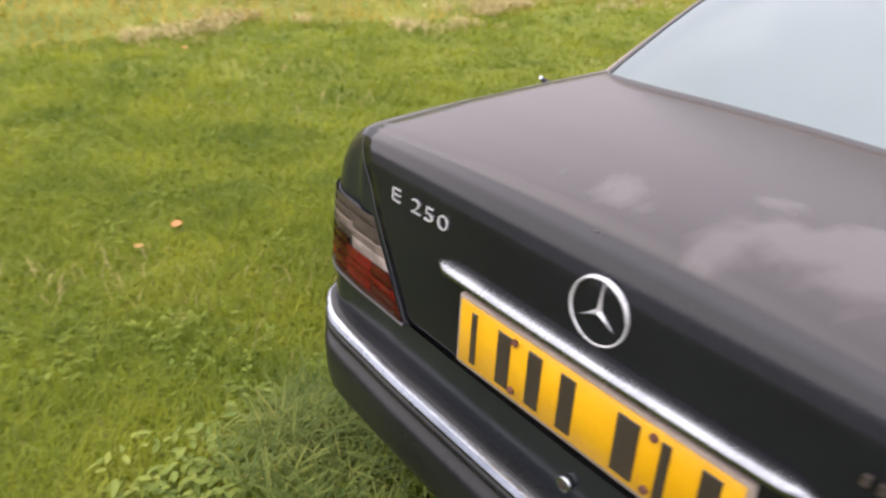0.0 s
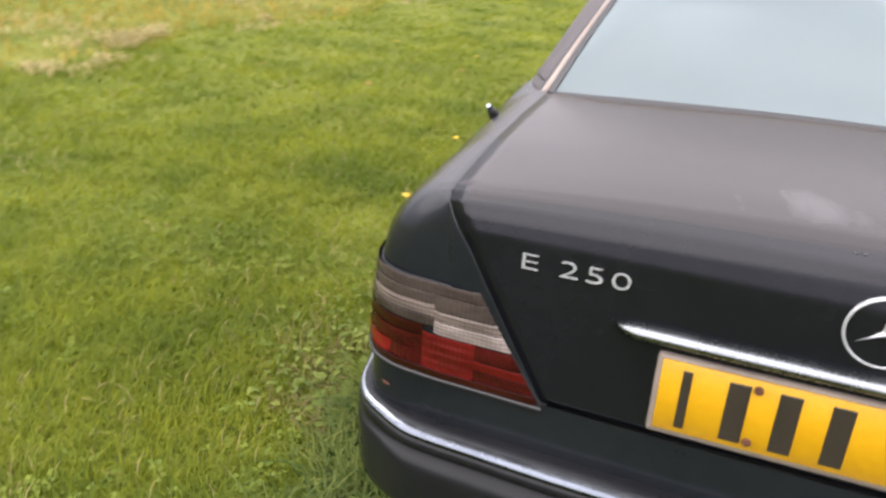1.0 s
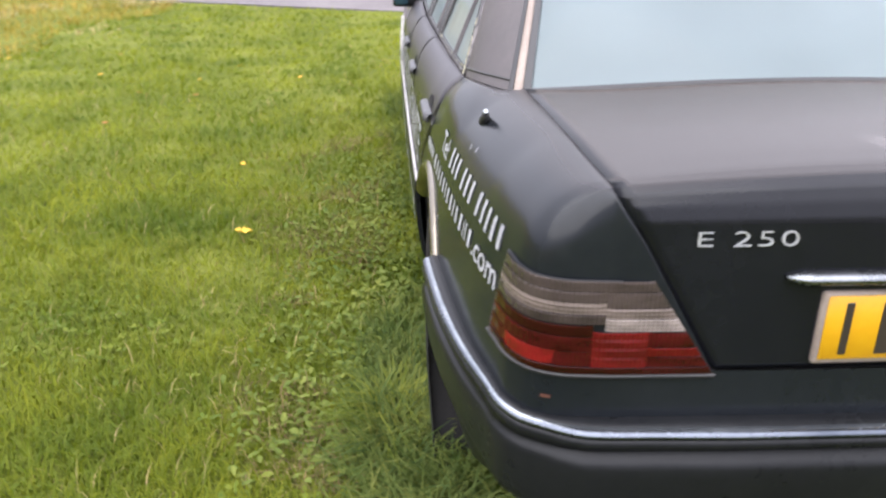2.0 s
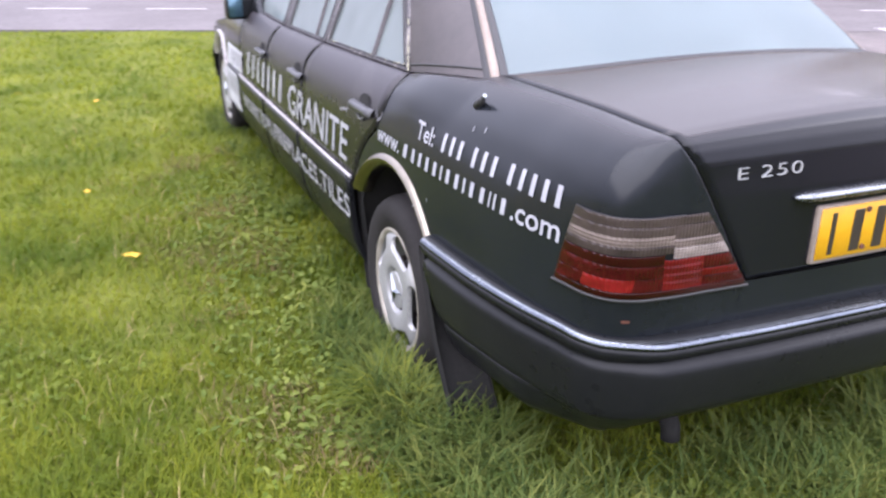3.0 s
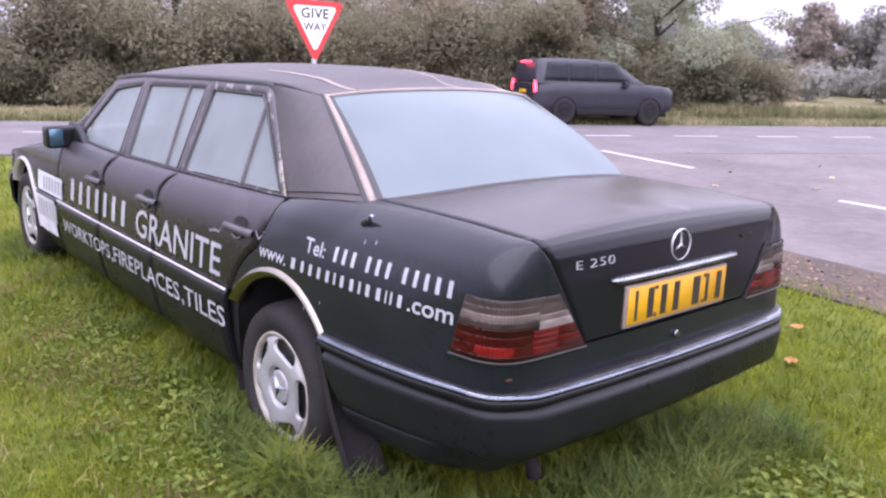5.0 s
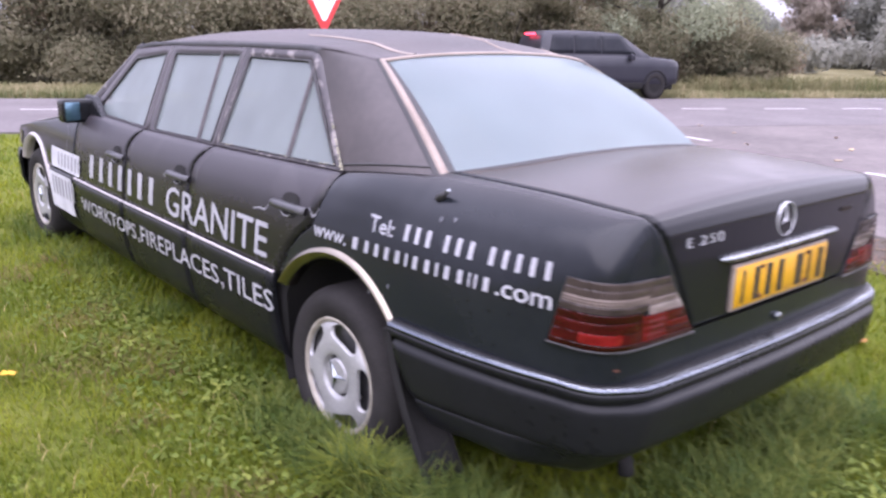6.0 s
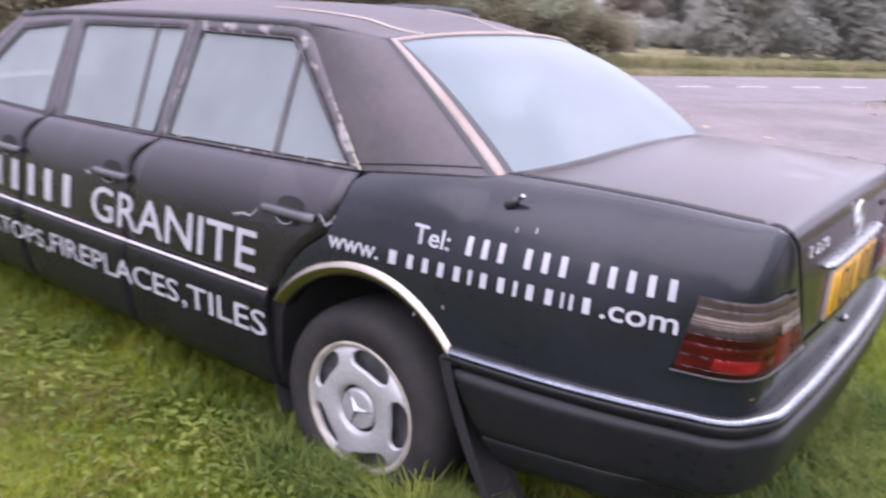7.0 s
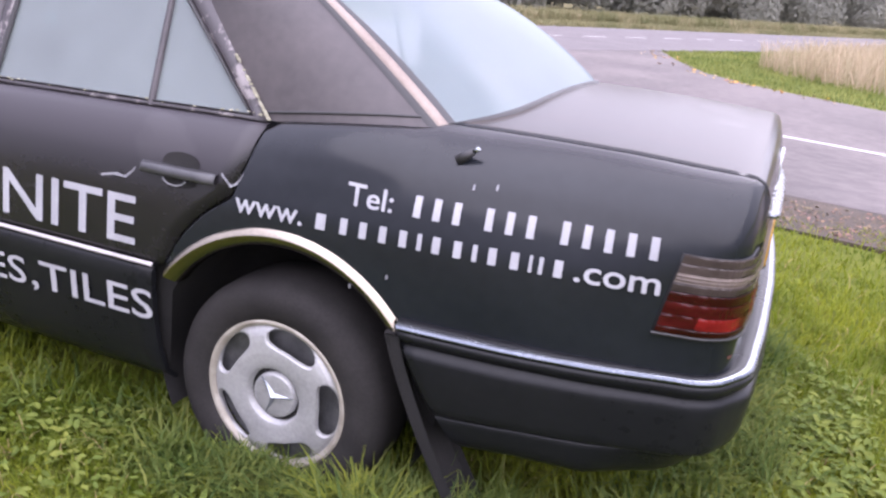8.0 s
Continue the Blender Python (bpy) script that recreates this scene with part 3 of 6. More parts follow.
def wing(p, v, s, out=0.0):
    """The rear wing's surface: the skin, drawn to the pillar foot and the lid along its upper edge."""
    lo = wing_low(p)
    hi, goal = wing_top(p, s)
    c = Vector(skin(p, v, s, out))
    if goal is None:
        return c
    roll = float(np.interp(px(p), [-1.03, -0.85, -0.6], [0.165, 0.165, 0.16]))
    w = (v - lo) / (hi - lo) if hi - lo < roll else (v - hi + roll) / roll
    w = min(max(w, 0.0), 1.0)
    # the shoulder rolls over flat to the lid's edge, steeper round the corner
    soft = w * w * (3 - 2 * w)
    fold = float(np.interp(px(p), [-0.52, -0.36], [1.0, 0.0]))
    corner = float(np.interp(px(p), [-1.0, -0.86], [1.0, 0.0]))
    side_ = soft + ((1 - (1 - w * w) ** 0.85) * (1 - corner) + w ** 1.7 * corner - soft) * fold
    d = goal - Vector(skin(p, hi, s))
    return c + Vector((d.x * side_, d.y * side_, d.z * (soft + (w - soft) * fold)))


def quarter(s):
    """Rear wing from the door seam round to the tail."""
    ps = [at_x(x) for x in (0.315, 0.29, 0.26, 0.23, 0.2, 0.165, 0.13, 0.11, 0.095, 0.088, 0.05, 0.0, -0.05, -0.1, -0.15, -0.2, -0.24, -0.28, -0.31, -0.335)]
    ps += [at_x(x) for x in steps(-0.36, -0.97, 18)]
    ps += steps(P_A + 0.01, P_B, 28) + steps(P_B + 0.006, at_y(0.43), 20)
    cols = [[wing(p, v, s) for v in steps(wing_low(p), wing_top(p, s)[0], 40)] for p in ps]
    bm = flange(grid(cols), lambda co: (0.012 if co.x < -0.95 else 0, -s * 0.012, -0.004))
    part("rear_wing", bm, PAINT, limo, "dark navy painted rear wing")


def belt(x):
    return float(np.interp(x, [0.08, 0.5, 1.0, 1.8, 2.6, 2.75], [0.885, 0.874, 0.864, 0.856, 0.868, 0.87]))


def door(s, xr, xf, name, label, rear_curve=None, front_curve=FRONT_CURVE, paint=None):
    """A door: its skin above the cladding, the cladding board with its bright line, and its window frame later."""
    lo, rows = 0.492, 16
    cols = []
    for i in range(17):
        t = i / 16
        col = []
        for j in range(rows + 1):
            a = (rear_curve or (lambda z: xr + FRONT_CURVE(z)))
            z0 = lo + (0.87 - lo) * j / rows
            x0, x1 = a(z0), xf + front_curve(z0)
            x = x0 + 0.003 + (x1 - x0 - 0.006) * t
            v = lo + (belt(x) - 0.002 - lo) * j / rows
            col.append(skin(at_x(x), v, s))
        cols.append(col)
    bm = flange(grid(cols), inward(s))
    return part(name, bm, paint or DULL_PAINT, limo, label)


def cladding(s, x0, x1, parent, low=0.13, rear=None):
    """Lower board with a bright line along its top."""
    bm = bmesh.new()
    prof = [(-0.012, 0.484), (0.005, 0.482), (0.012, 0.470), (0.013, 0.43), (0.010, 0.33), (0.006, 0.24), (-0.004, 0.17), (-0.03, low)]
    xs = steps(x0, x1, 12)
    cols = []
    for x in xs:
        cols.append([skin(at_x(x + (rear(z) if rear else 0) * (x1 - x) / (x1 - x0)), z, s, o) for o, z in prof])
    bm = flange(grid(cols), inward(s))
    part("cladding_board", bm, CLADDING, parent, "black plastic cladding board")
    bm = grid([[skin(at_x(x), z, s, o) for o, z in ((0.003, 0.495), (0.010, 0.4925), (0.012, 0.489), (0.010, 0.4855), (0.003, 0.483))] for x in xs])
    part("bright_line", bm, BAND_WHITE, parent, "thin pale metal line")


def handle(s, x, z, parent):
    """Pull handle over a flat dark patch for the recess's shade, with a lock flap."""
    bm = bmesh.new()
    for rz, up, w in ((0.036, 1, 0.056), (0.026, -1, 0.054)):
        rim, inner = [], []
        for k in range(17):
            a = math.pi * k / 16
            u, v = -w * math.cos(a), up * (0.012 + rz * math.sin(a) ** 0.6)
            rim.append(skin(at_x(x + u), z + v, s, 0.0022))
            inner.append(skin(at_x(x + u * 0.8), z + v * 0.8, s, 0.0022))
        hub = [skin(at_x(x + 0.9 * w * (2 * k / 16 - 1)), z, s, 0.0022) for k in range(17)]
        grid([rim, hub], bm=bm)
    part("recess_patch", bm, UNDERBODY, parent, "flat dark patch for the shaded hollow behind the handle")
    bm = bmesh.new()
    prof = [(0.002, 0.014), (0.018, 0.013), (0.024, 0.008), (0.024, -0.006), (0.020, -0.011), (0.002, -0.013)]
    cols = [[skin(at_x(x + 0.112 - t), z + h, s, o * (0.55 if t in (0, 0.224) else 1.0)) for o, h in prof] for t in (0, 0.008, 0.04, 0.11, 0.168, 0.17, 0.216, 0.224)]
    grid(cols, bm=bm)
    pull = part("door_handle", bm, HANDLE, parent, "dull grey pull handle")
    bm = bmesh.new()
    tube(bm, [skin(at_x(x + 0.012 + 0.036 * math.cos(a)), z - 0.014 - 0.020 * math.sin(a), s, 0.004) for a in steps(0.15, math.pi - 0.15, 12)], 0.0022, 6)
    part("lock_rim", bm, STICKER_GREY, pull, "pale worn rim below the handle")


def ring(outer, inner, s, out_o, out_i, n=10):
    """A band between two outlines with the same number of corners, each side cut into n."""
    def dense(poly):
        return [(a[0] + (b[0] - a[0]) * t / n, a[1] + (b[1] - a[1]) * t / n) for a, b in zip(poly, poly[1:] + poly[:1]) for t in range(n)]
    o, i = dense(outer), dense(inner)
    mid = [((a[0] + 3 * b[0]) / 4, (a[1] + 3 * b[1]) / 4) for a, b in zip(o, i)]
    cols = [[greenhouse(*a, s, out_o - 0.012), greenhouse(*a, s, out_o), greenhouse(*m, s, out_o), greenhouse(*b, s, out_i)] for a, m, b in zip(o, mid, i)]
    return grid(cols, closed=True)


def pane(poly, s, out, n=10):
    """A pane filling a four-sided outline (bottom rear, bottom front, top front, top rear)."""
    br, bf, tf, tr = poly
    cols = []
    for i in range(n + 1):
        t = i / n
        a = (br[0] + (bf[0] - br[0]) * t, br[1] + (bf[1] - br[1]) * t)
        b = (tr[0] + (tf[0] - tr[0]) * t, tr[1] + (tf[1] - tr[1]) * t)
        cols.append([greenhouse(a[0] + (b[0] - a[0]) * j / n, a[1] + (b[1] - a[1]) * j / n, s, out) for j in range(n + 1)])
    return grid(cols)


def lip(inner, s, parent):
    c = (sum(p[0] for p in inner) / len(inner), sum(p[1] for p in inner) / len(inner))
    small = []
    for x, z in inner:
        d = math.hypot(c[0] - x, c[1] - z)
        small.append((x + (c[0] - x) * 0.011 / d, z + (c[1] - z) * 0.011 / d))
    part("glass_seal", ring(inner, small, s, 0.0055, -0.003), BLACK_TRIM, parent, "black rubber glass seal")


def divider(a, b, s, parent, w=0.0065):
    cols = []
    for j in range(9):
        x, z = a[0] + (b[0] - a[0]) * j / 8, a[1] + (b[1] - a[1]) * j / 8
        cols.append([greenhouse(x - w, z, s, -0.006), greenhouse(x - w * 0.8, z, s, 0.006), greenhouse(x + w * 0.8, z, s, 0.006), greenhouse(x + w, z, s, -0.006)])
    part("window_divider", grid(cols), PILLAR_GREY, parent, "dusty grey upright divider bar")


for s in (1, -1):
    quarter(s)
    rear = door(s, 0, 1.108, "rear_door", "faded black rear door, lacquer peeling round the handle", rear_curve=SEAM_REAR_X)
    cladding(s, 0.352, 1.105, rear)
    handle(s, 0.290, 0.739, rear)
    mid = door(s, 1.114, 1.872, "middle_door", "faded black middle door")
    cladding(s, 1.114, 1.872, mid)
    handle(s, 1.225, 0.712, mid)
    front = door(s, 1.880, 2.70, "front_door", "faded black front door", front_curve=lambda z: 0.0)
    cladding(s, 1.880, 2.70, front)
    handle(s, 2.008, 0.705, front)
    # window frames and panes; far-side glass clearer, for more light through the cabin
    glass = GLASS if s > 0 else CLEAR_GLASS
    outer = [(0.098, 0.880), (1.040, 0.860), (1.052, 1.266), (0.505, 1.268), (0.44, 1.235)]
    inner = [(0.150, 0.890), (1.018, 0.873), (1.003, 1.228), (0.525, 1.230), (0.475, 1.195)]
    part("window_frame", ring(outer, inner, s, 0.004, -0.004), PEEL, rear, "black window frame with flaking paint")
    lip(inner, s, rear)
    part("window_pane", pane([(0.456, 0.878), (1.030, 0.864), (1.016, 1.236), (0.480, 1.236)], s, -0.005), glass, rear, "misted pane")
    part("window_pane", pane([(0.130, 0.884), (0.456, 0.876), (0.482, 1.215), (0.460, 1.200)], s, -0.006), glass, rear, "misted corner pane")
    divider((0.456, 0.872), (0.480, 1.22), s, rear)
    outer = [(1.046, 0.860), (1.800, 0.850), (1.815, 1.256), (1.058, 1.266)]
    inner = [(1.088, 0.868), (1.728, 0.860), (1.770, 1.220), (1.080, 1.236)]
    part("window_frame", ring(outer, inner, s, 0.004, -0.004), FRAME, mid, "faded black window frame")
    lip(inner, s, mid)
    part("window_pane", pane([(1.225, 0.860), (1.740, 0.853), (1.782, 1.228), (1.268, 1.242)], s, -0.005), glass, mid, "misted pane")
    part("window_pane", pane([(1.076, 0.863), (1.225, 0.860), (1.268, 1.242), (1.068, 1.244)], s, -0.006), glass, mid, "misted narrow pane")
    divider((1.225, 0.855), (1.268, 1.242), s, mid)
    outer = [(1.808, 0.850), (2.640, 0.862), (2.655, 0.905), (2.275, 1.225), (1.822, 1.256)]
    inner = [(1.852, 0.860), (2.560, 0.868), (2.575, 0.900), (2.245, 1.182), (1.868, 1.218)]
    part("window_frame", ring(outer, inner, s, 0.004, -0.004), FRAME, front, "faded black window frame")
    lip(inner, s, front)
    part("window_pane", pane([(1.842, 0.853), (2.590, 0.862), (2.255, 1.192), (1.858, 1.228)], s, -0.005), glass, front, "misted pane")
    # roof rail strip above the frames
    cols = [[greenhouse(x, z0, s, 0.005), greenhouse(x, z0 + 0.012, s, 0.005 + 0.007 * min(1.0, (x - 0.46) / 0.1)), greenhouse(x, z0 + 0.020, s, 0.004)] for x, z0 in
            [(x, float(np.interp(x, [0.47, 0.52, 1.05, 1.8, 2.1, 2.3], [1.252, 1.264, 1.264, 1.254, 1.244, 1.222]))) for x in steps(0.47, 2.30, 30)]]
    part("drip_rail", grid(cols), BLACK_TRIM, limo, "black drip rail")

# wheel arches: polished trim, dark liner
for s in (1, -1):
    for (cx, cz), r0, r1, a0, a1, mat_, lab in ((REAR_ARCH, 0.376, 0.420, 36, 144, GOLD_CHROME, "polished metal arch trim with a golden tint"),
                                               (FRONT_ARCH, 0.372, 0.408, 32, 160, BAND_WHITE, "pale worn arch trim")):
        cols = []
        for k in range(41):
            a = radians(a0 + (a1 - a0) * k / 40)
            col = []
            for r, o in ((r1 + 0.004, -0.004), (r1 - 0.001, 0.003), (r1 - 0.013, 0.013), (r1 - 0.016, 0.013), (r0 + 0.006, -0.004), (r0, -0.014), (r0, -0.05)):
                x, z = cx + r * math.cos(a), cz + r * math.sin(a)
                col.append(skin(at_x(x), z, s, o))
            cols.append(col)
        part("arch_trim", grid(cols), mat_, limo, lab)
        # liner: a deep dark housing
        cols = []
        for k in range(33):
            a = radians(-25 + 230 * k / 32)
            x, z = cx + 0.385 * math.cos(a), cz + 0.385 * math.sin(a)
            y = plan(at_x(min(x, 4.2)))[1] - 0.02
            cols.append([(x, s * yy, z) for yy in (y - 0.012, y - 0.15, y - 0.32)] + [(cx, s * 0.50, cz)])
        bm = grid(cols)
        part("wheel_housing", bm, UNDERBODY, limo, "dark wheel housing")

# inner shell and floor pan, closing the body below the belt
for s in (1, -1):
    def shell_low(p):
        x = plan(p)[0]
        lo = 0.14 if x > -0.42 else 0.36
        for cx, cz in (REAR_ARCH, FRONT_ARCH):
            if abs(x - cx) < 0.378:
                lo = max(lo, arch_z(x, cx, cz, 0.382))
        return lo
    ps = steps(0.0, P_END, 150)
    bm = grid([[skin(p, v, s, -0.024) for v in steps(shell_low(p), min(0.83, float(np.interp(px(p), [2.7, 3.0, 3.4, 3.7, 4.0, 4.42], [0.83, 0.77, 0.70, 0.66, 0.62, 0.57]))), 8)] for p in ps])
    part("inner_shell", bm, UNDERBODY, limo, "dark inner body shell")
bm = bmesh.new()
box(bm, -0.42, 4.2, -0.45, 0.45, 0.13, 0.16)
box(bm, -0.98, -0.40, -0.60, 0.60, 0.24, 0.40)
box(bm, 0.42, 3.15, -0.78, 0.78, 0.12, 0.15)
part("floor_pan", bm, UNDERBODY, limo, "dark floor pan")
bm = bmesh.new()
box(bm, -0.98, 0.05, -0.62, 0.62, 0.84, 0.85)
part("parcel_shelf", bm, SEAT, limo, "dark parcel shelf")

# front wings, bonnet, nose
nose_top = lerp([2.70, 3.0, 3.4, 3.7, 4.0, 4.25, 4.42], [0.890, 0.820, 0.752, 0.712, 0.665, 0.640, 0.615])
for s in (1, -1):
    def fw_low(p):
        x = plan(p)[0]
        return max(0.495, arch_z(x, *FRONT_ARCH, 0.395)) if abs(x - 3.6) < 0.40 else 0.495
    ps = [at_x(x) for x in steps(2.706, 4.18, 50)] + steps(at_x(4.19), 0.02, 16)
    bm = flange(skin_sheet(ps, fw_low, lambda p: nose_top(px(p)), s, 0.0, 12), inward(s))
    part("front_wing", bm, PAINT, limo, "dark painted front wing")
    bm = flange(grid([[skin(at_x(x), z, s, o) for o, z in ((0.0, 0.49), (0.01, 0.47), (0.01, 0.3), (-0.01, 0.16))] for x in steps(2.71, 3.21, 8)]), inward(s))
    part("wing_cladding", bm, CLADDING, limo, "black lower wing board")
    bm = flange(grid([[skin(p, z, s, o) for o, z in ((0.0, 0.50), (0.02, 0.49), (0.03, 0.44), (0.025, 0.3), (-0.01, 0.2))] for p in steps(at_x(3.98), 0.0, 24)]), inward(s))
    part("front_bumper", bm, CLADDING, limo, "black front bumper")
cols = []
for x in steps(2.72, 4.20, 30):
    e = skin(at_x(x), nose_top(x))
    cols.append([(x, (e[1] - 0.003) * t, e[2] + 0.048 * (1 - abs(t) ** 5)) for t in steps(-1, 1, 32)])
for k in range(1, 8):
    cols.append([(x + 0.19 * math.sin(k * 0.2) * (1 - 0.55 * abs(t) ** 3), y * (1 - 0.012 * k), z - 0.012 * k) for (x, y, z), t in zip(cols[30], steps(-1, 1, 32))])
part("bonnet", flange(grid(cols), lambda co: (0, 0, -0.02)), PAINT, limo, "dark bonnet")
for s in (1, -1):
    bm = grid([[skin(p, z, s, 0.006) for z in steps(0.535, 0.625, 4)] for p in steps(at_x(4.24), at_x(3.98), 8)])
    part("headlamp", bm, CLEAR_LENS, limo, "pale headlamp")

lid_u = [k * 0.25 for k in range(53)]
_half = lambda u: float(np.interp(u, range(14), LID_HALF)) - 0.0018  # noqa: E731
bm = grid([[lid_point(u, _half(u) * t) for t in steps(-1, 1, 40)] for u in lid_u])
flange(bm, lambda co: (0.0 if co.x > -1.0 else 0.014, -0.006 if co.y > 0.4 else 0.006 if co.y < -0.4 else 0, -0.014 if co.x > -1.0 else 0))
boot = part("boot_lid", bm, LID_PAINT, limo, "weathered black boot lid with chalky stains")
# tail panel under the lid
bm = grid([[skin(p, v, s, 0.0007) for v in steps(0.48, 0.602, 3)] for s, p in [(1, at_y(y)) for y in steps(0.437, 0.0, 12)] + [(-1, at_y(-y)) for y in steps(-0.03, -0.437, 12)]])
part("tail_panel", bm, PAINT, limo, "dark tail panel below the boot lid")

# rear bumper
RB = [(-0.01, 0.512), (0.010, 0.514), (0.019, 0.512), (0.024, 0.508)]
RCH = [(0.022, 0.5090), (0.0315, 0.5068), (0.0366, 0.5030), (0.0374, 0.4985), (0.0345, 0.4950), (0.028, 0.4940)]
RLOW = [(0.028, 0.4955), (0.037, 0.4925), (0.0388, 0.483), (0.034, 0.472), (0.025, 0.4665), (0.023, 0.460), (0.034, 0.454), (0.0405, 0.446), (0.042, 0.434), (0.041, 0.415), (0.038, 0.385),
        (0.034, 0.352), (0.029, 0.333), (0.021, 0.323), (0.012, 0.319), (-0.01, 0.318)]
RVAL = [(0.008, 0.323), (0.018, 0.3205), (0.022, 0.317), (0.020, 0.305), (0.014, 0.275), (0.004, 0.245), (-0.02, 0.224), (-0.08, 0.218)]


def tuck(p, z):
    # the valance turns inwards under the corners and the tail
    return float(np.interp(plan(p)[0], [-1.04, -0.98, -0.80], [1.0, 0.8, 0.0])) * (0.016 + 0.75 * max(0.0, 0.317 - z))


def sweep_tail(profile, x_start, inset=lambda p, z: 0.0):
    left = [at_x(x) for x in steps(x_start, -0.95, 20)] + steps(at_x(-0.96), P_END, 40)
    ps = [(1, p) for p in left] + [(-1, p) for p in reversed(left[:-1])]

    def out(p):
        # the bumper hugs the body at the corners
        x, y = plan(p)[:2]
        return float(np.interp(y, [0.40, 0.64, 0.70], [1.3, 1.15, 0.6])) if x < -1.045 else float(np.interp(x, [-1.045, -0.95, -0.6], [0.6, 0.55, 1.0]))

    def drop(p):
        # the lower lip falls a little towards the wheel
        return float(np.interp(plan(p)[0], [-1.0, -0.4], [0.0, 0.026]))

    def start(p, z):
        # the front end slopes back behind the mud flap
        x = plan(p)[0]
        return at_x(x - 0.50 * (0.51 - z) * (x + 0.62) / 0.275) if x > -0.62 else p
    return grid([[skin(start(p, z), z, s, o * out(p) - inset(p, z)) for o, z in [(o, z - drop(p) * min(1.0, max(0.0, (0.43 - z) / 0.09))) for o, z in profile]] for s, p in ps])


bumper = part("rear_bumper", flange(sweep_tail(RLOW, -0.345), lambda co: (0.02, -0.02 if co.y > 0 else 0.02, 0)), CLADDING, limo, "black rear bumper with moulded ridges")
part("valance", sweep_tail(RVAL, -0.345, tuck), CLADDING, bumper, "black valance under the bumper")
part("bumper_top", sweep_tail(RB, -0.345), CLADDING, bumper)
# one strip in two tones: bright highlight above, dull reflection below, in the colour
part("chrome_strip", sweep_tail(RCH, -0.345), STRIP_CHROME, bumper, "chrome strip in a dark tone")
part("highlight_edge", sweep_tail([(0.0215, 0.5098), (0.0270, 0.5089), (0.0305, 0.5075)], -0.345), CHROME, bumper, "brighter upper edge of the strip, a painted highlight")

# tail lamps, wrapped round the corners
def lamp(s):
    def edge_front(z):
        return at_x(-0.893 - 0.20 * (z - 0.60))

    def edge_inner(z):
        return at_y(0.428 + 0.66 * (z - 0.60))

    zs = steps(0.598, 0.769, 8)
    bm = grid([[skin(edge_front(z) - 0.004 + (edge_inner(z) - edge_front(z) + 0.004) * t, z, s, 0.002) for z in zs] for t in steps(0, 1, 40)])
    base = part("tail_lamp", flange(bm, lambda co: (0.01, -s * 0.01, 0)), CLADDING, limo, "wrap-round tail lamp, smoked above and red below")

    def piece(name, e0, e1, z0, z1, mat_, label, waves=1):
        """A lens between two upright edges, each a function of the height."""
        n = 6 * waves
        wide = e1((z0 + z1) / 2) - e0((z0 + z1) / 2)
        cols = []
        for t in steps(0, 1, max(3, int(wide / 0.012))):
            col = []
            for j in range(n + 1):
                z = z0 + (z1 - z0) * j / n
                # each band leans back downwards from a ledge along its upper edge
                lean = 1.0 - (j % 6) / 6 if j % 6 or j == 0 else 0.0
                ledge = 0.75 if j == n else 1.0
                rim = min(1.0, t * wide / 0.004 + 0.25, (1 - t) * wide / 0.004 + 0.25)
                col.append(skin(e0(z) + (e1(z) - e0(z)) * t, z, s, 0.004 + (0.0055 - 0.0026 * lean) * ledge * rim))
            cols.append(col)
        part(name, grid(cols), mat_, base, label)

    cols = [[skin(edge_front(0.6) - 0.006 + (edge_inner(0.6) - edge_front(0.6) + 0.010) * t, 0.5965 + dz, s, o) for dz, o in ((-0.003, 0.003), (-0.002, 0.009), (0.002, 0.009), (0.003, 0.004))] for t in steps(0, 1, 30)]
    part("lamp_rim", grid(cols), BLACK_TRIM, base, "thin dusty rubber rim")

    def upright(y):
        return lambda z: at_y(y)

    front, inner, block_a, block_b, split_ = edge_front, edge_inner, upright(0.632), upright(0.541), upright(0.613)
    dark, red, smoke, clear = ("dark maroon lens", "red lens", "smoked ribbed lens", "dusty clear lens")
    cell_a, cell_b = lambda z: edge_front(z) + 0.075, lambda z: edge_front(z) + 0.185  # noqa: E731
    for e0, e1, z0, z1, m_, name, lab in (
            (front, inner, 0.601, 0.6145, MAROON_LENS, "red_lens", dark),
            (front, cell_a, 0.615, 0.642, RED_LENS, "red_lens", red), (cell_a, cell_b, 0.615, 0.642, REFLECTOR_RED, "reflector", "bright red reflector in the lens, its glow in the colour"),
            (cell_b, block_a, 0.615, 0.642, RED_LENS, "red_lens", red), (front, block_a, 0.6425, 0.669, RED_LENS, "red_lens", red),
            (front, block_a, 0.6695, 0.691, MAROON_LENS, "red_lens", dark),
            (block_b, inner, 0.615, 0.634, RED_LENS, "red_lens", red), (block_b, inner, 0.6345, 0.650, REFLECTOR_RED, "reflector", "bright red reflector in the lens, its glow in the colour"),
            (block_b, inner, 0.6505, 0.678, RED_LENS, "red_lens", red),
            (front, split_, 0.6925, 0.7095, SMOKE_LENS, "smoked_lens", smoke), (front, split_, 0.710, 0.731, CLEAR_LENS, "clear_lens", clear),
            (front, split_, 0.7315, 0.750, SMOKE_LENS, "smoked_lens", smoke), (front, inner, 0.7505, 0.7695, SMOKE_LENS, "smoked_lens", smoke),
            (split_, inner, 0.680, 0.7025, PALE_LENS, "clear_lens", "pale dotted lens"), (split_, inner, 0.703, 0.7215, CLEAR_LENS, "clear_lens", clear),
            (split_, inner, 0.722, 0.750, SMOKE_LENS, "smoked_lens", smoke)):
        piece(name, e0, e1, z0, z1, m_, lab)
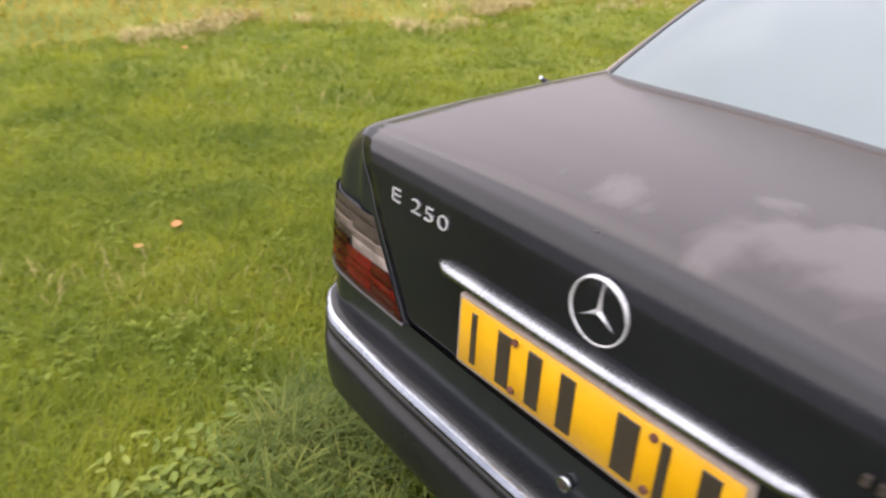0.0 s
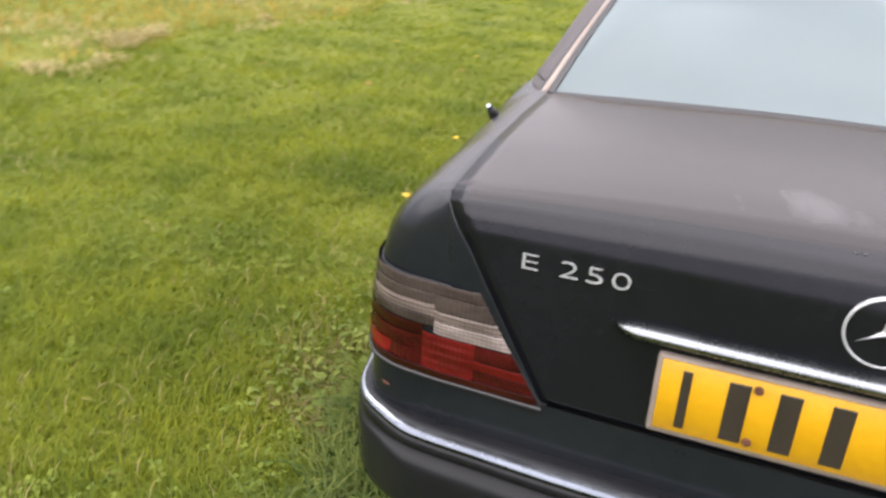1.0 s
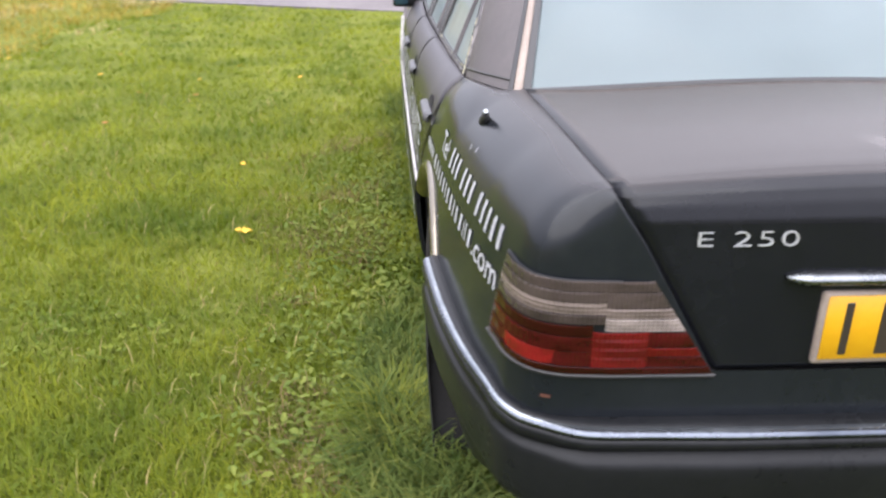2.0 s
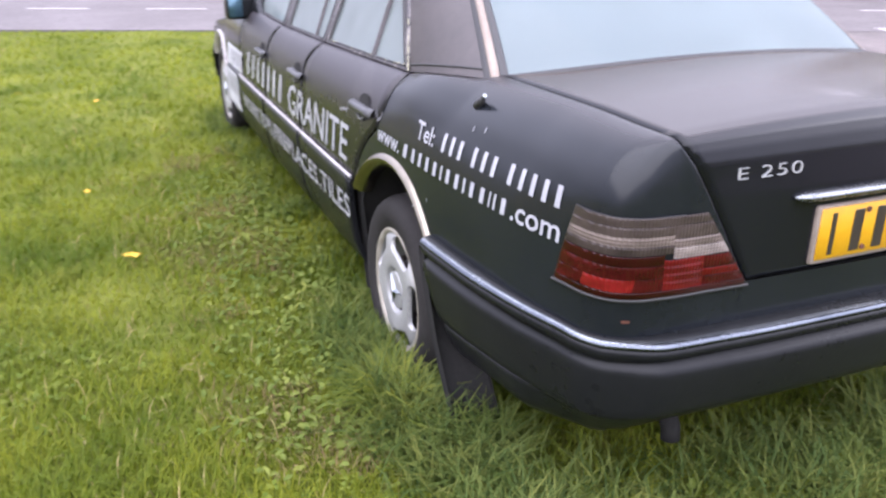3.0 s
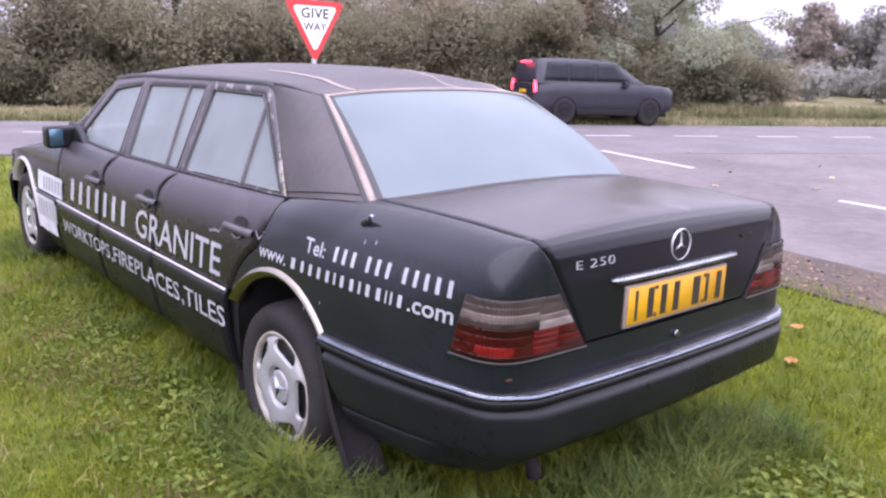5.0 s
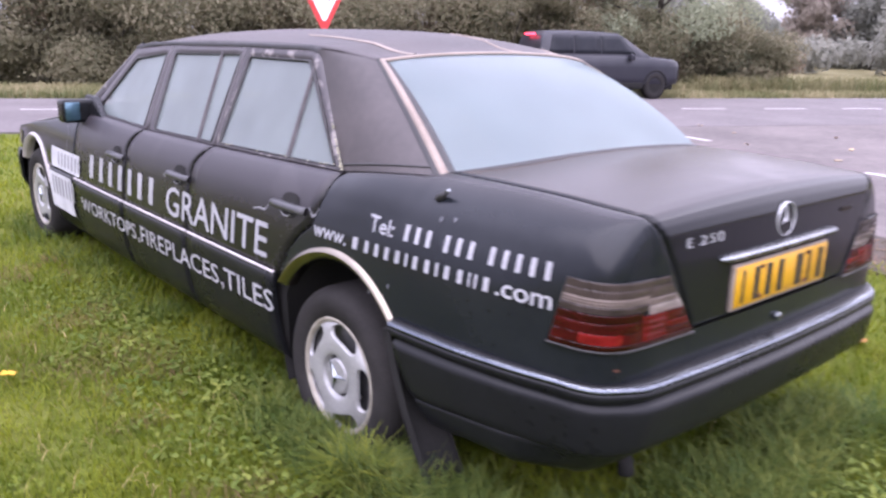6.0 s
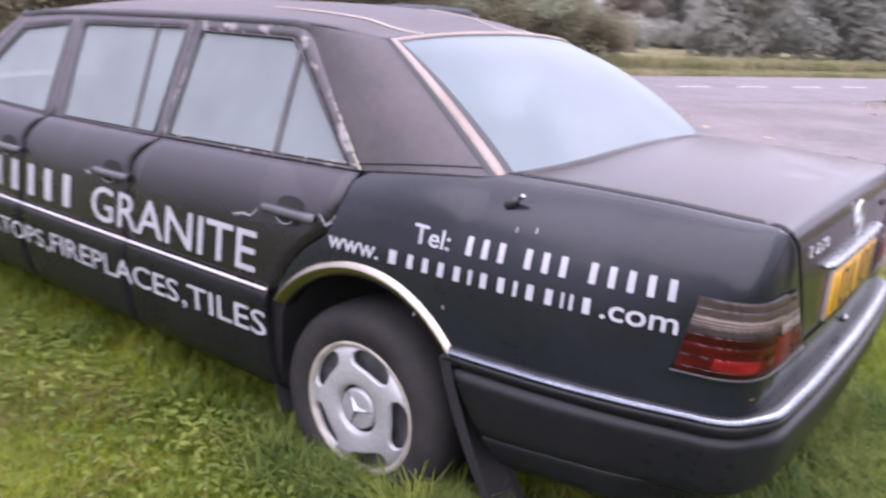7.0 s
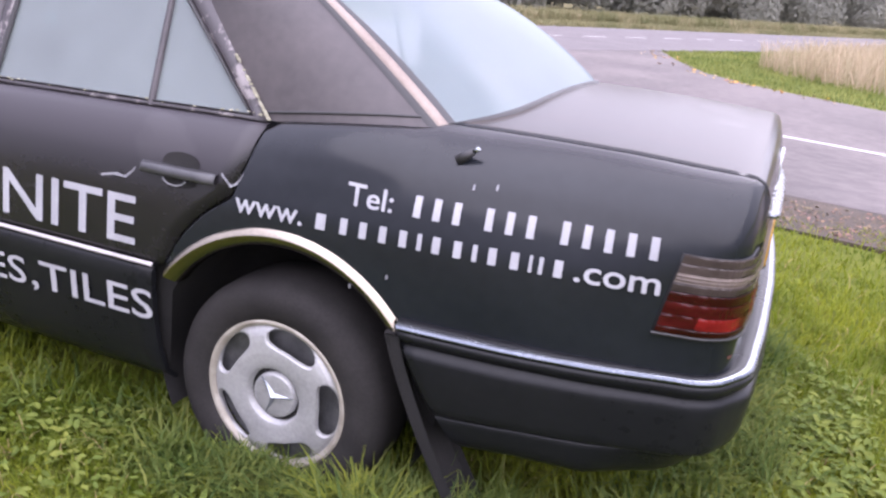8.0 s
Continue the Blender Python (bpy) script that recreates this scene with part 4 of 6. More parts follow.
    piece("red_lens", block_a, block_b, 0.613, 0.679, BRIGHT_RED_LENS, "bright red block with level ribs", 4)


lamp(1)
lamp(-1)

# rear window, its surround and the rear pillars
bm = grid([[rear_window(t, h, -0.006) for h in steps(0.0, 1.0, 14)] for t in steps(-0.98, 0.98, 28)])
part("rear_window", bm, REAR_GLASS, limo, "misted rear window reflecting a white sky")
for t0, t1 in ((0.970, 1.0), (-1.0, -0.970)):
    cols = [[rear_window(t, h, o) for t, o in ((t0, -0.004), (t0 * 0.9 + t1 * 0.1, 0.0035), (t0 * 0.1 + t1 * 0.9, 0.004), (t1, -0.004))] for h in steps(-0.01, 1.0, 14)]
    part("window_trim", grid(cols), OLD_TRIM, limo, "weathered pinkish metal window trim")
    k = 1 if t0 > 0 else -1
    cols = [[rear_window(t * k, h, o) for t, o in ((0.945, -0.0035), (0.950, -0.001), (0.970, 0.001))] for h in steps(0.01, 0.985, 14)]
    part("glass_border", grid(cols), BLACK_TRIM, limo, "black border round the rear glass")
    cols = [[rear_window(t * k, h, o) for t, o in ((1.0, 0.003), (1.012, 0.004), (1.02, -0.006))] for h in steps(-0.01, 1.0, 14)]
    part("window_seal", grid(cols), BLACK_TRIM, limo, "black window seal")
cols = [[rear_window(t, h, o) for h, o in ((0.974, -0.004), (0.978, 0.003), (0.994, 0.004), (1.0, -0.004))] for t in steps(-1, 1, 28)]
part("window_trim", grid(cols), OLD_TRIM, limo, "weathered pinkish metal window trim")
cols = [[rear_window(t, h, o) for h, o in ((-0.014, -0.001), (-0.004, 0.002), (0.008, 0.0015), (0.012, -0.004))] for t in steps(-0.99, 0.99, 28)]
part("window_seal", grid(cols), BLACK_TRIM, limo, "black rubber seal along the glass")

RAIL = spline([0.175, 0.35, 0.5, 0.75, 1.05, 1.6, 2.0, 2.25, 2.42], [(0.529, 1.244), (0.550, 1.266), (0.566, 1.277), (0.576, 1.284), (0.579, 1.284), (0.580, 1.278), (0.574, 1.264), (0.562, 1.244), (0.55, 1.222)])
CROWN = spline([0.13, 0.3, 0.6, 1.1, 1.7, 2.1, 2.42], [0.032, 0.046, 0.061, 0.068, 0.066, 0.060, 0.050])


def roof(u, t):
    """Roof vinyl: u from the rear window (0) to the windscreen (1)."""
    lead = RW_TOP(t)[0]
    x = lead + (2.40 - 0.10 * t * t - lead) * u
    y, z = RAIL(max(x, 0.175))
    yy = t * y
    w = min(1.0, u / 0.10)
    zz = z + CROWN(x) * (1 - abs(t) ** 2.4)
    a = RW_TOP(t)
    return (x, a[1] * (1 - w) + yy * w, a[2] * (1 - w) + zz * w)


bm = grid([[roof(u, t) for t in steps(-1, 1, 40)] for u in steps(0, 1, 48)])
part("roof", flange(bm, lambda co: (0, 0, -0.012)), VINYL, limo, "dark vinyl roof, dusty and faded")
for t in (0.74, -0.22, -0.93):
    cols = []
    for u in steps(0.004, 0.30 if t > 0 else 0.2, 24):
        c = Vector(roof(u, t))
        w = (0.005 if t == -0.22 else 0.011) * (1 - 0.5 * u / 0.3)
        cols.append([c + Vector((0, -w, 0.0005)), c + Vector((0, -w * 0.5, 0.005)), c + Vector((0, w * 0.5, 0.005)), c + Vector((0, w, 0.0005))])
    part("roof_seam", grid(cols), OLD_TRIM, limo, "pale weathered roof seam strip")

for s in (1, -1):
    pillar = part("rear_pillar", grid([[pillar_point(h, t, s) for t in steps(0, 1, 14)] for h in steps(0.004, 1, 20)]), VINYL, limo, "wide rear pillar covered in faded vinyl")
    # welt along the foot of the vinyl
    cols = [[pillar_point(0.05 + 0.012 * t, t, s) + Vector((0, s * o, z)) for o, z in ((0.0, 0.004), (0.0035, 0.002), (0.0035, -0.002), (0.0, -0.004))] for t in steps(0, 1, 20)]
    part("vinyl_welt", grid(cols), BLACK_TRIM, pillar, "dark welt along the vinyl edge")
    # windscreen pillars
    a, b = Vector((2.30, s * 0.566, 1.236)), Vector((2.80, s * 0.700, 0.905))
    cols = [[a + (b - a) * t + Vector(d) for d in ((-0.03, s * 0.012, -0.012), (-0.01, s * 0.016, 0.006), (0.03, -s * 0.01, 0.026), (0.045, -s * 0.03, 0.02))] for t in steps(0, 1, 8)]
    part("windscreen_pillar", grid(cols), PEEL, limo, "black windscreen pillar with flaking paint")
cols = [[Vector((2.42 - 0.10 * t * t, 0.55 * t, 1.272 - 0.05 * t * t)) * (1 - h) + Vector((2.93 - 0.13 * t * t, 0.69 * t, 0.935 - 0.02 * t * t)) * h for h in steps(0, 1, 8)] for t in steps(-1, 1, 16)]
part("windscreen", grid(cols), CLEAR_GLASS, limo, "dusty windscreen")

# door mirrors
for s in (1, -1):
    bm = bmesh.new()
    box(bm, 2.60, 2.72, s * 0.830 - 0.088, s * 0.830 + 0.088, 0.812, 0.940, 0.025, 3)
    mirror = part("door_mirror", bm, CLADDING, limo, "black door mirror")
    bm = bmesh.new()
    box(bm, 2.594, 2.602, s * 0.868 - 0.038, s * 0.868 + 0.038, 0.826, 0.927, 0.003, 1)
    part("mirror_glass", bm, surface("mirror_glass", (0.05, 0.10, 0.14), (0.07, 0.13, 0.17), 3, (0.05, 0.08), metal=0.5), mirror, "bluish mirror glass")
    bm = bmesh.new()
    vs = [(2.40, s * 0.748, 0.858), (2.72, s * 0.748, 0.868), (2.72, s * 0.730, 0.960), (2.61, s * 0.720, 0.955)]
    lo = [bm.verts.new(v) for v in vs]
    hi = [bm.verts.new((v[0], v[1] + s * 0.03, v[2])) for v in vs]
    bm.faces.new(lo), bm.faces.new(hi)
    for k in range(4):
        bm.faces.new((lo[k], lo[(k + 1) % 4], hi[(k + 1) % 4], hi[k]))
    part("mirror_foot", bm, CLADDING, mirror, "black triangular mirror foot", smooth=False)

# ---- wheels ----


def wheel(x, z, s, y_face, flat):
    """A wheel: tyre sagging at the foot, silver cover with five openings, star cap."""
    prof = [(0.196, 0.0), (0.205, 0.012), (0.225, 0.022), (0.25, 0.027), (0.275, 0.024), (0.292, 0.012), (0.303, -0.006), (0.309, -0.03),
            (0.311, -0.09), (0.309, -0.155), (0.300, -0.185), (0.26, -0.205), (0.20, -0.19)]
    bm = revolve([(r, y) for r, y in prof], 72)
    for v in bm.verts:
        if v.co.z < -flat:
            v.co.y += 0.10 * (-flat - v.co.z) * (1 if v.co.y > -0.09 else -1)
            v.co.z = -flat + (v.co.z + flat) * 0.12
        v.co = Vector((x + v.co.x, s * (y_face + v.co.y), z + v.co.z))
    tyre = part("wheel", bm, TYRE, limo, "worn black tyre on a silver wheel")
    holes = [radians(107.5 + 72 * k) for k in range(5)]
    prof = [(0.0, 0.016), (0.055, 0.016), (0.061, 0.014), (0.063, -0.004), (0.074, -0.004), (0.077, 0.018), (0.09, 0.022), (0.12, 0.0235), (0.15, 0.021), (0.165, 0.018), (0.178, 0.013),
            (0.186, 0.006), (0.190, 0.005), (0.196, 0.012), (0.203, 0.013), (0.208, 0.008), (0.208, -0.006)]
    rs, ys = [p[0] for p in prof], [p[1] for p in prof]
    rr = [0.0005, 0.03, 0.055, 0.061, 0.063, 0.074, 0.077, 0.082, 0.09, 0.1] + steps(0.105, 0.192, 32) + [0.194, 0.196, 0.203, 0.208, 0.2085]
    bm = revolve([(r, float(np.interp(r, rs, ys)) if r < 0.2083 else -0.008) for r in rr], 180)

    def inside(co):
        r, a = math.hypot(co.x, co.z), math.atan2(co.z, co.x)
        for h in holes:
            d = (a - h + math.pi) % math.tau - math.pi
            u, w = d * 0.160 / 0.074, (r - 0.160) / 0.0285
            if abs(u) ** 2.6 + abs(w) ** 2.4 < 1:
                return True
        return False
    gone = [f for f in bm.faces if inside(f.calc_center_median())]
    bmesh.ops.delete(bm, geom=gone, context="FACES")
    rim = [e for e in bm.edges if e.is_boundary and 0.11 < math.hypot(e.verts[0].co.x, e.verts[0].co.z) < 0.1915]
    for v in {v for e in rim for v in e.verts}:
        r, a = math.hypot(v.co.x, v.co.z), math.atan2(v.co.z, v.co.x)
        h = min(holes, key=lambda q: abs((a - q + math.pi) % math.tau - math.pi))
        d = (a - h + math.pi) % math.tau - math.pi
        u, w = d * 0.160 / 0.074, (r - 0.160) / 0.0285
        k = (abs(u) ** 2.6 + abs(w) ** 2.4) ** (-1 / 2.5)
        r, a = 0.160 + w * k * 0.0285, h + u * k * 0.074 / 0.160
        v.co.x, v.co.z = r * math.cos(a), r * math.sin(a)
    made = bmesh.ops.extrude_edge_only(bm, edges=rim)["geom"]
    for v in made:
        if isinstance(v, bmesh.types.BMVert):
            v.co.y -= 0.014
    for v in bm.verts:
        v.co = Vector((x + v.co.x, s * (y_face + v.co.y), z + v.co.z))
    cover = part("wheel_cover", bm, SILVER, tyre, "scuffed silver wheel cover with five openings")
    # rim behind the openings, its shade put into the darker steel
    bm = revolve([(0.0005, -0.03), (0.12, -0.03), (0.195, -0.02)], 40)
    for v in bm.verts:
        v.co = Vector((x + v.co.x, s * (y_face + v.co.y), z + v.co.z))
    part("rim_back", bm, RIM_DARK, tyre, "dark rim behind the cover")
    # black ring in the hub groove stands for its shade
    bm = revolve([(0.0615, 0.0), (0.0755, 0.0)], 48)
    for v in bm.verts:
        v.co = Vector((x + v.co.x, s * (y_face + v.co.y), z + v.co.z))
    part("hub_shade_ring", bm, UNDERBODY, cover, "black ring laid in the groove round the hub cap")
    bm = revolve([(0.187, 0.004), (0.190, 0.0075), (0.196, 0.0145), (0.203, 0.0155), (0.209, 0.010), (0.2095, -0.008)], 72)
    for v in bm.verts:
        v.co = Vector((x + v.co.x, s * (y_face + v.co.y), z + v.co.z))
    part("rim_edge", bm, RIM_BEIGE, tyre, "dull beige rim edge")
    bm = star(0.059, 0.0075, ring=False)
    bmesh.ops.rotate(bm, verts=bm.verts, cent=(0, 0, 0), matrix=Matrix.Rotation(radians(-90 if s > 0 else 90), 3, "X"))
    bmesh.ops.rotate(bm, verts=bm.verts, cent=(0, 0, 0), matrix=Matrix.Rotation(radians(-23), 3, "Y"))
    bmesh.ops.translate(bm, verts=bm.verts, vec=(x, s * (y_face + 0.0165), z))
    part("hub_emblem", bm, CHROME, cover, "three bright bars on the hub cap", smooth=False)
    for k in range(5):
        bm = bmesh.new()
        a = k * math.tau / 5
        tube(bm, [(x + 0.10 * math.cos(a), s * (y_face - 0.03), z + 0.10 * math.sin(a)), (x + 0.10 * math.cos(a), s * (y_face - 0.02), z + 0.10 * math.sin(a))], 0.01, 6)
        part("wheel_bolt", bm, DARK_METAL, tyre)


def star(r, t, ring=True):
    """Three tapering ridged bars in the xy plane, with or without a ring."""
    bm = bmesh.new()
    c = bm.verts.new((0, 0, t * 1.6))
    for k in range(3):
        a = math.pi / 2 + k * math.tau / 3
        d, n = Vector((math.cos(a), math.sin(a), 0)), Vector((-math.sin(a), math.cos(a), 0))
        tip = bm.verts.new(d * r + Vector((0, 0, t * 0.5)))
        l1, r1 = bm.verts.new(d * r * 0.07 + n * r * 0.135), bm.verts.new(d * r * 0.07 - n * r * 0.135)
        l2, r2 = bm.verts.new(d * r + n * r * 0.030 - Vector((0, 0, t * 0.5))), bm.verts.new(d * r - n * r * 0.030 - Vector((0, 0, t * 0.5)))
        bm.faces.new((c, l1, l2, tip)), bm.faces.new((c, tip, r2, r1))
    if ring:
        cols = []
        for k in range(64):
            a = k * math.tau / 64
            cols.append([((r + o) * math.cos(a), (r + o) * math.sin(a), h) for o, h in ((-0.0022, 0), (-0.0015, t), (0.0008, t * 1.4), (0.0026, t * 0.8), (0.003, 0))])
        grid(cols, closed=True, bm=bm)
    return bm


for s in (1, -1):
    wheel(0.0, 0.200, s, 0.815, 0.245)
    wheel(3.60, 0.245, s, 0.815, 0.285)

# mud flaps behind the rear wheels
for s in (1, -1):
    cols = [[(-0.318 - 0.195 * (0.48 - z) ** 1.2 / 0.36 - 0.010 * (1 - e), s * (y - 0.06 * max(0.0, 0.25 - z)), z) for e, y in ((0, 0.868), (0.7, 0.872), (1, 0.862), (1, 0.80), (1, 0.735))] for z in steps(0.48, -0.01, 14)]
    bm = flange(grid(cols), lambda co: (-0.026, 0, 0))
    part("mud_flap", bm, UNDERBODY, limo, "black rubber mud flap")

# exhaust under the tail
bm = bmesh.new()
tube(bm, [(-0.50, 0.42, 0.22), (-0.80, 0.43, 0.205), (-0.890, 0.44, 0.185), (-0.915, 0.44, 0.150), (-0.920, 0.44, 0.115)], 0.024, 12)
part("exhaust_pipe", bm, UNDERBODY, limo, "dark exhaust pipe")

# ---- tail fittings ----
# grip bar with number plate under it
cols = []
for y in steps(0.331, -0.331, 40):
    e = min(1.0, (0.331 - abs(y)) / 0.03 + 0.15)
    x = -1.079 + 0.055 * y * y
    cols.append([(x + dx * e - 0.001, y, 0.774 + dz * (0.3 + 0.7 * e)) for dx, dz in ((0.004, 0.0100), (-0.011, 0.0088), (-0.0185, 0.0035), (-0.0195, -0.003), (-0.014, -0.0085), (0.004, -0.009))])
part("grip_bar", flange(grid(cols), lambda co: (0.004, 0, 0)), GRIP_CHROME, boot, "tarnished chrome grip bar")
bm = bmesh.new()
box(bm, -1.083, -1.060, -0.266, 0.266, 0.616, 0.749, 0.006, 2)
holder = part("plate_holder", bm, OLD_TRIM, boot, "pale metal plate frame")
bm = bmesh.new()
box(bm, -1.0865, -1.079, -0.258, 0.258, 0.626, 0.743, 0.002, 1)
part("number_plate", bm, PLATE_YELLOW, holder, "yellow number plate")
for y0, w in ((0.228, 0.012), (0.166, 0.026), (0.100, 0.026), (0.034, 0.026), (-0.070, 0.034), (-0.142, 0.014), (-0.202, 0.026)):
    bm = box(bmesh.new(), -1.0882, -1.0855, y0 - w * 1.12, y0, 0.636, 0.732, 0.001, 1)
    part("plate_mark", bm, PLATE_BLACK, holder, "dark upright bar", smooth=False)
for y, z in ((0.128, 0.642), (-0.13, 0.642), (0.128, 0.729), (-0.13, 0.729)):
    bm = bmesh.new()
    tube(bm, [(-1.086, y, z), (-1.0905, y, z)], 0.0065, 10)
    part("plate_bolt", bm, RUST, holder, "rusty bolt head")
bm = star(0.048, 0.006)
bmesh.ops.rotate(bm, verts=bm.verts, cent=(0, 0, 0), matrix=Matrix(((0, 0, -1), (-1, 0, 0), (0, 1, 0))))
bmesh.ops.translate(bm, verts=bm.verts, vec=(-1.0675, -0.001, 0.845))
part("boot_emblem", bm, BADGE, boot, "round chrome emblem with three bars")
bm = bmesh.new()
tube(bm, [(-1.080, -0.002, 0.553), (-1.093, -0.002, 0.553)], 0.012, 20)
lock = part("boot_lock", bm, CHROME, limo, "round chrome boot lock")
bm = bmesh.new()
tube(bm, [(-1.092, -0.002, 0.553), (-1.0945, -0.002, 0.553)], 0.007, 16)
part("key_hole", bm, DARK_METAL, lock)


def islands(faces):
    """Groups of faces that hang together: one for each letter."""
    root = {}

    def find(i):
        while root.setdefault(i, i) != i:
            i = root[i]
        return i
    for f in faces:
        for i in f[1:]:
            root[find(i)] = find(f[0])
    groups = {}
    for f in faces:
        groups.setdefault(find(f[0]), []).append(f)
    return list(groups.values())


def on_tail(text, y0, z0, size, wide, mat_, name, label, depth=0.004):
    pts, faces = lettering(text, size, 1.12, wide, 0.018)
    us = np.linspace(6, 13, 200)
    zs = np.array([lid_point(u, 0.4)[2] for u in us])

    def at(u, w, up):
        uu = float(np.interp(-(z0 + w), -zs, us))
        return lid_point(uu, y0 - u, up)
    for group in islands(faces):
        bm = bmesh.new()
        used = {i for f in group for i in f}
        lo = {i: bm.verts.new(at(*pts[i], 0.0005)) for i in used}
        hi = {i: bm.verts.new(at(*pts[i], depth)) for i in used}
        edge = {(a, b) for f in group for a, b in zip(f, f[1:] + f[:1])}
        for f in group:
            bm.faces.new([hi[i] for i in f])
        for a, b in edge:
            if (b, a) not in edge:
                bm.faces.new((lo[a], lo[b], hi[b], hi[a]))
        part(name, bm, mat_, boot, label, smooth=False)


on_tail("E 250", 0.4795, 0.8275, 0.0258, 1.82, BADGE, "badge_letter", "chrome badge letter")
for y0 in (-0.36, -0.378, -0.394, -0.41):
    bm = box(bmesh.new(), -1.074, -1.066, y0 - 0.009, y0, 0.824, 0.836)
    part("badge_mark", bm, DARK_METAL, boot, "small worn grey badge bar", smooth=False)

# ---- lettering on the flanks ----


def bars_on(s, x0, x1, z0, z1, marks, name, label, fill=0.55, mat_=LETTER_WHITE):
    """Upright bars, one for each character of writing that stays unread; marks gives widths, 0 for a gap."""
    total = sum(w if w else 0.6 for w in marks)
    u = 0.0
    for w in marks:
        if w:
            a, b = u + w * (1 - fill) / 2, u + w * (1 + fill) / 2
            xa, xb = x0 + (x1 - x0) * a / total, x0 + (x1 - x0) * b / total
            bm = grid([[(wing if x < 0.088 else skin)(at_x(x), z, s, 0.0022) for z in steps(z0, z1, 3)] for x in (xa, (xa + xb) / 2, xb)])
            part(name, bm, mat_, limo, label)
            u += w
        else:
            u += 0.6


def words_on(s, text, x0, x1, z0, size, name, label, tilt=0.0, out=0.0025, panel_=skin, thin=0.0):
    pts, faces = lettering(text, size, thin=thin)
    w = pts[:, 0].max()
    for group in islands(faces):
        bm = bmesh.new()
        vs = {i: bm.verts.new(panel_(at_x(x0 + (x1 - x0) * pts[i][0] / w), z0 + pts[i][1] + tilt * pts[i][0] / w, s, out)) for f in group for i in f}
        for f in group:
            bm.faces.new([vs[i] for i in f])
        part(name, bm, LETTER_WHITE, limo, label, smooth=False)


def on_wing(p, v, s, out):
    return (wing if px(p) < 0.088 else skin)(p, v, s, out)


# seen on the near flank only
bars_on(1, 2.47, 1.455, 0.536, 0.662, (1.2, 1, 1, 1, 0.9, 1, 1), "flank_letter", "white upright bar of the trade name", 0.36)
words_on(1, "GRANITE", 1.345, 0.414, 0.530, 0.128, "flank_letter", "white capital letter on the doors", thin=-0.007)
words_on(1, "WORKTOPS", 2.555, 1.705, 0.333, 0.075, "flank_letter", "white capital letter on the cladding", out=0.0165, thin=-0.007)
words_on(1, ",FIREPLACES", 1.685, 0.795, 0.335, 0.080, "flank_letter", "white capital letter on the cladding", out=0.0165, thin=-0.007)
words_on(1, ",TILES", 0.775, 0.349, 0.338, 0.082, "flank_letter", "white capital letter on the cladding", out=0.0165, thin=-0.007)
words_on(1, "Tel:", -0.178, -0.292, 0.745, 0.047, "wing_letter", "white letter of the word before the telephone number", panel_=wing, thin=-0.010)
bars_on(1, -0.328, -0.892, 0.745, 0.792, (1, 1, 1, 0, 1, 1, 1, 0, 1, 1, 1, 1, 1), "wing_mark", "white upright bar of the telephone number", 0.36)
words_on(1, "www.", 0.118, -0.070, 0.675, 0.050, "wing_letter", "white letter opening the web address", panel_=on_wing, thin=-0.010)
words_on(1, ".com", -0.716, -0.892, 0.675, 0.050, "wing_letter", "white letter closing the web address", panel_=wing, thin=-0.010)
bars_on(1, -0.084, -0.706, 0.675, 0.712, (1.4, 1, 1, 1, 1, 0.6, 1, 1, 0.6, 1, 1, 0.4, 0.5, 1), "wing_mark", "white upright bar of the web address", 0.36)
bm = grid([[skin(at_x(x), z, 1, 0.0030) for z in steps(0.505, 0.625, 4)] for x in steps(3.16, 2.60, 8)])
panel = part("wing_panel", bm, PANEL_WHITE, limo, "white sticker panel on the front wing, partly worn")
bm = grid([[skin(at_x(x), z, 1, 0.014) for z in steps(0.25, 0.475, 6)] for x in steps(3.20, 2.74, 8)])
part("lower_panel", bm, PANEL_WHITE, panel, "lower half of the white sticker")
for x in steps(3.02, 2.62, 6):
    bm = grid([[skin(at_x(xx), z, 1, 0.0045) for z in steps(0.525, 0.605, 3)] for xx in (x, x - 0.035)])
    part("panel_mark", bm, STICKER_GREY, panel, "grey unreadable bar")
    bm = grid([[skin(at_x(xx), z, 1, 0.0155) for z in steps(0.34, 0.455, 3)] for xx in (x + 0.11, x + 0.075)])
    part("panel_mark", bm, STICKER_GREY, panel, "grey unreadable bar")

# aerial stub, chips and rust
bm = bmesh.new()
b0, b1 = wing(at_x(-0.412), 0.868, 1, -0.003), Vector((-0.455, 0.742, 0.907))
tube(bm, [b0 + (b1 - b0) * t for t in (0, 0.4, 0.75)], 0.014, 12, 0.007)
aerial = part("aerial_base", bm, BLACK_TRIM, limo, "black aerial stub")
bm = bmesh.new()
tube(bm, [b0 + (b1 - b0) * t for t in (0.75, 0.9, 1.0)], 0.0055, 10, 0.005)
part("aerial_tip", bm, CHROME, aerial, "chrome tip")
p = at_y(0.70)
bm = grid([[skin(p + d, 0.549 + h, 1, 0.0018) for h in (-0.003, 0.003)] for d in (-0.009, -0.003, 0.003, 0.008)])
part("rust_patch", bm, RUST, limo, "small rust spot")
for x, z in ((-0.468, 0.826), (-0.52, 0.832), (-0.21, 0.56), (-0.3, 0.60)):
    bm = grid([[wing(at_x(x + d), z + h, 1, 0.0015) for h in (-0.006, 0.0, 0.005)] for d in (-0.0025, 0.002)])
    part("paint_chip", bm, STICKER_GREY, limo, "small pale chip in the paint")
bm = bmesh.new()
grid([[lid_point(5.30 + du * (1 - 0.5 * k), 0.055 - 0.004 * k, 0.0012) for du in (-0.05, 0.0, 0.07)] for k in range(5)], bm=bm)
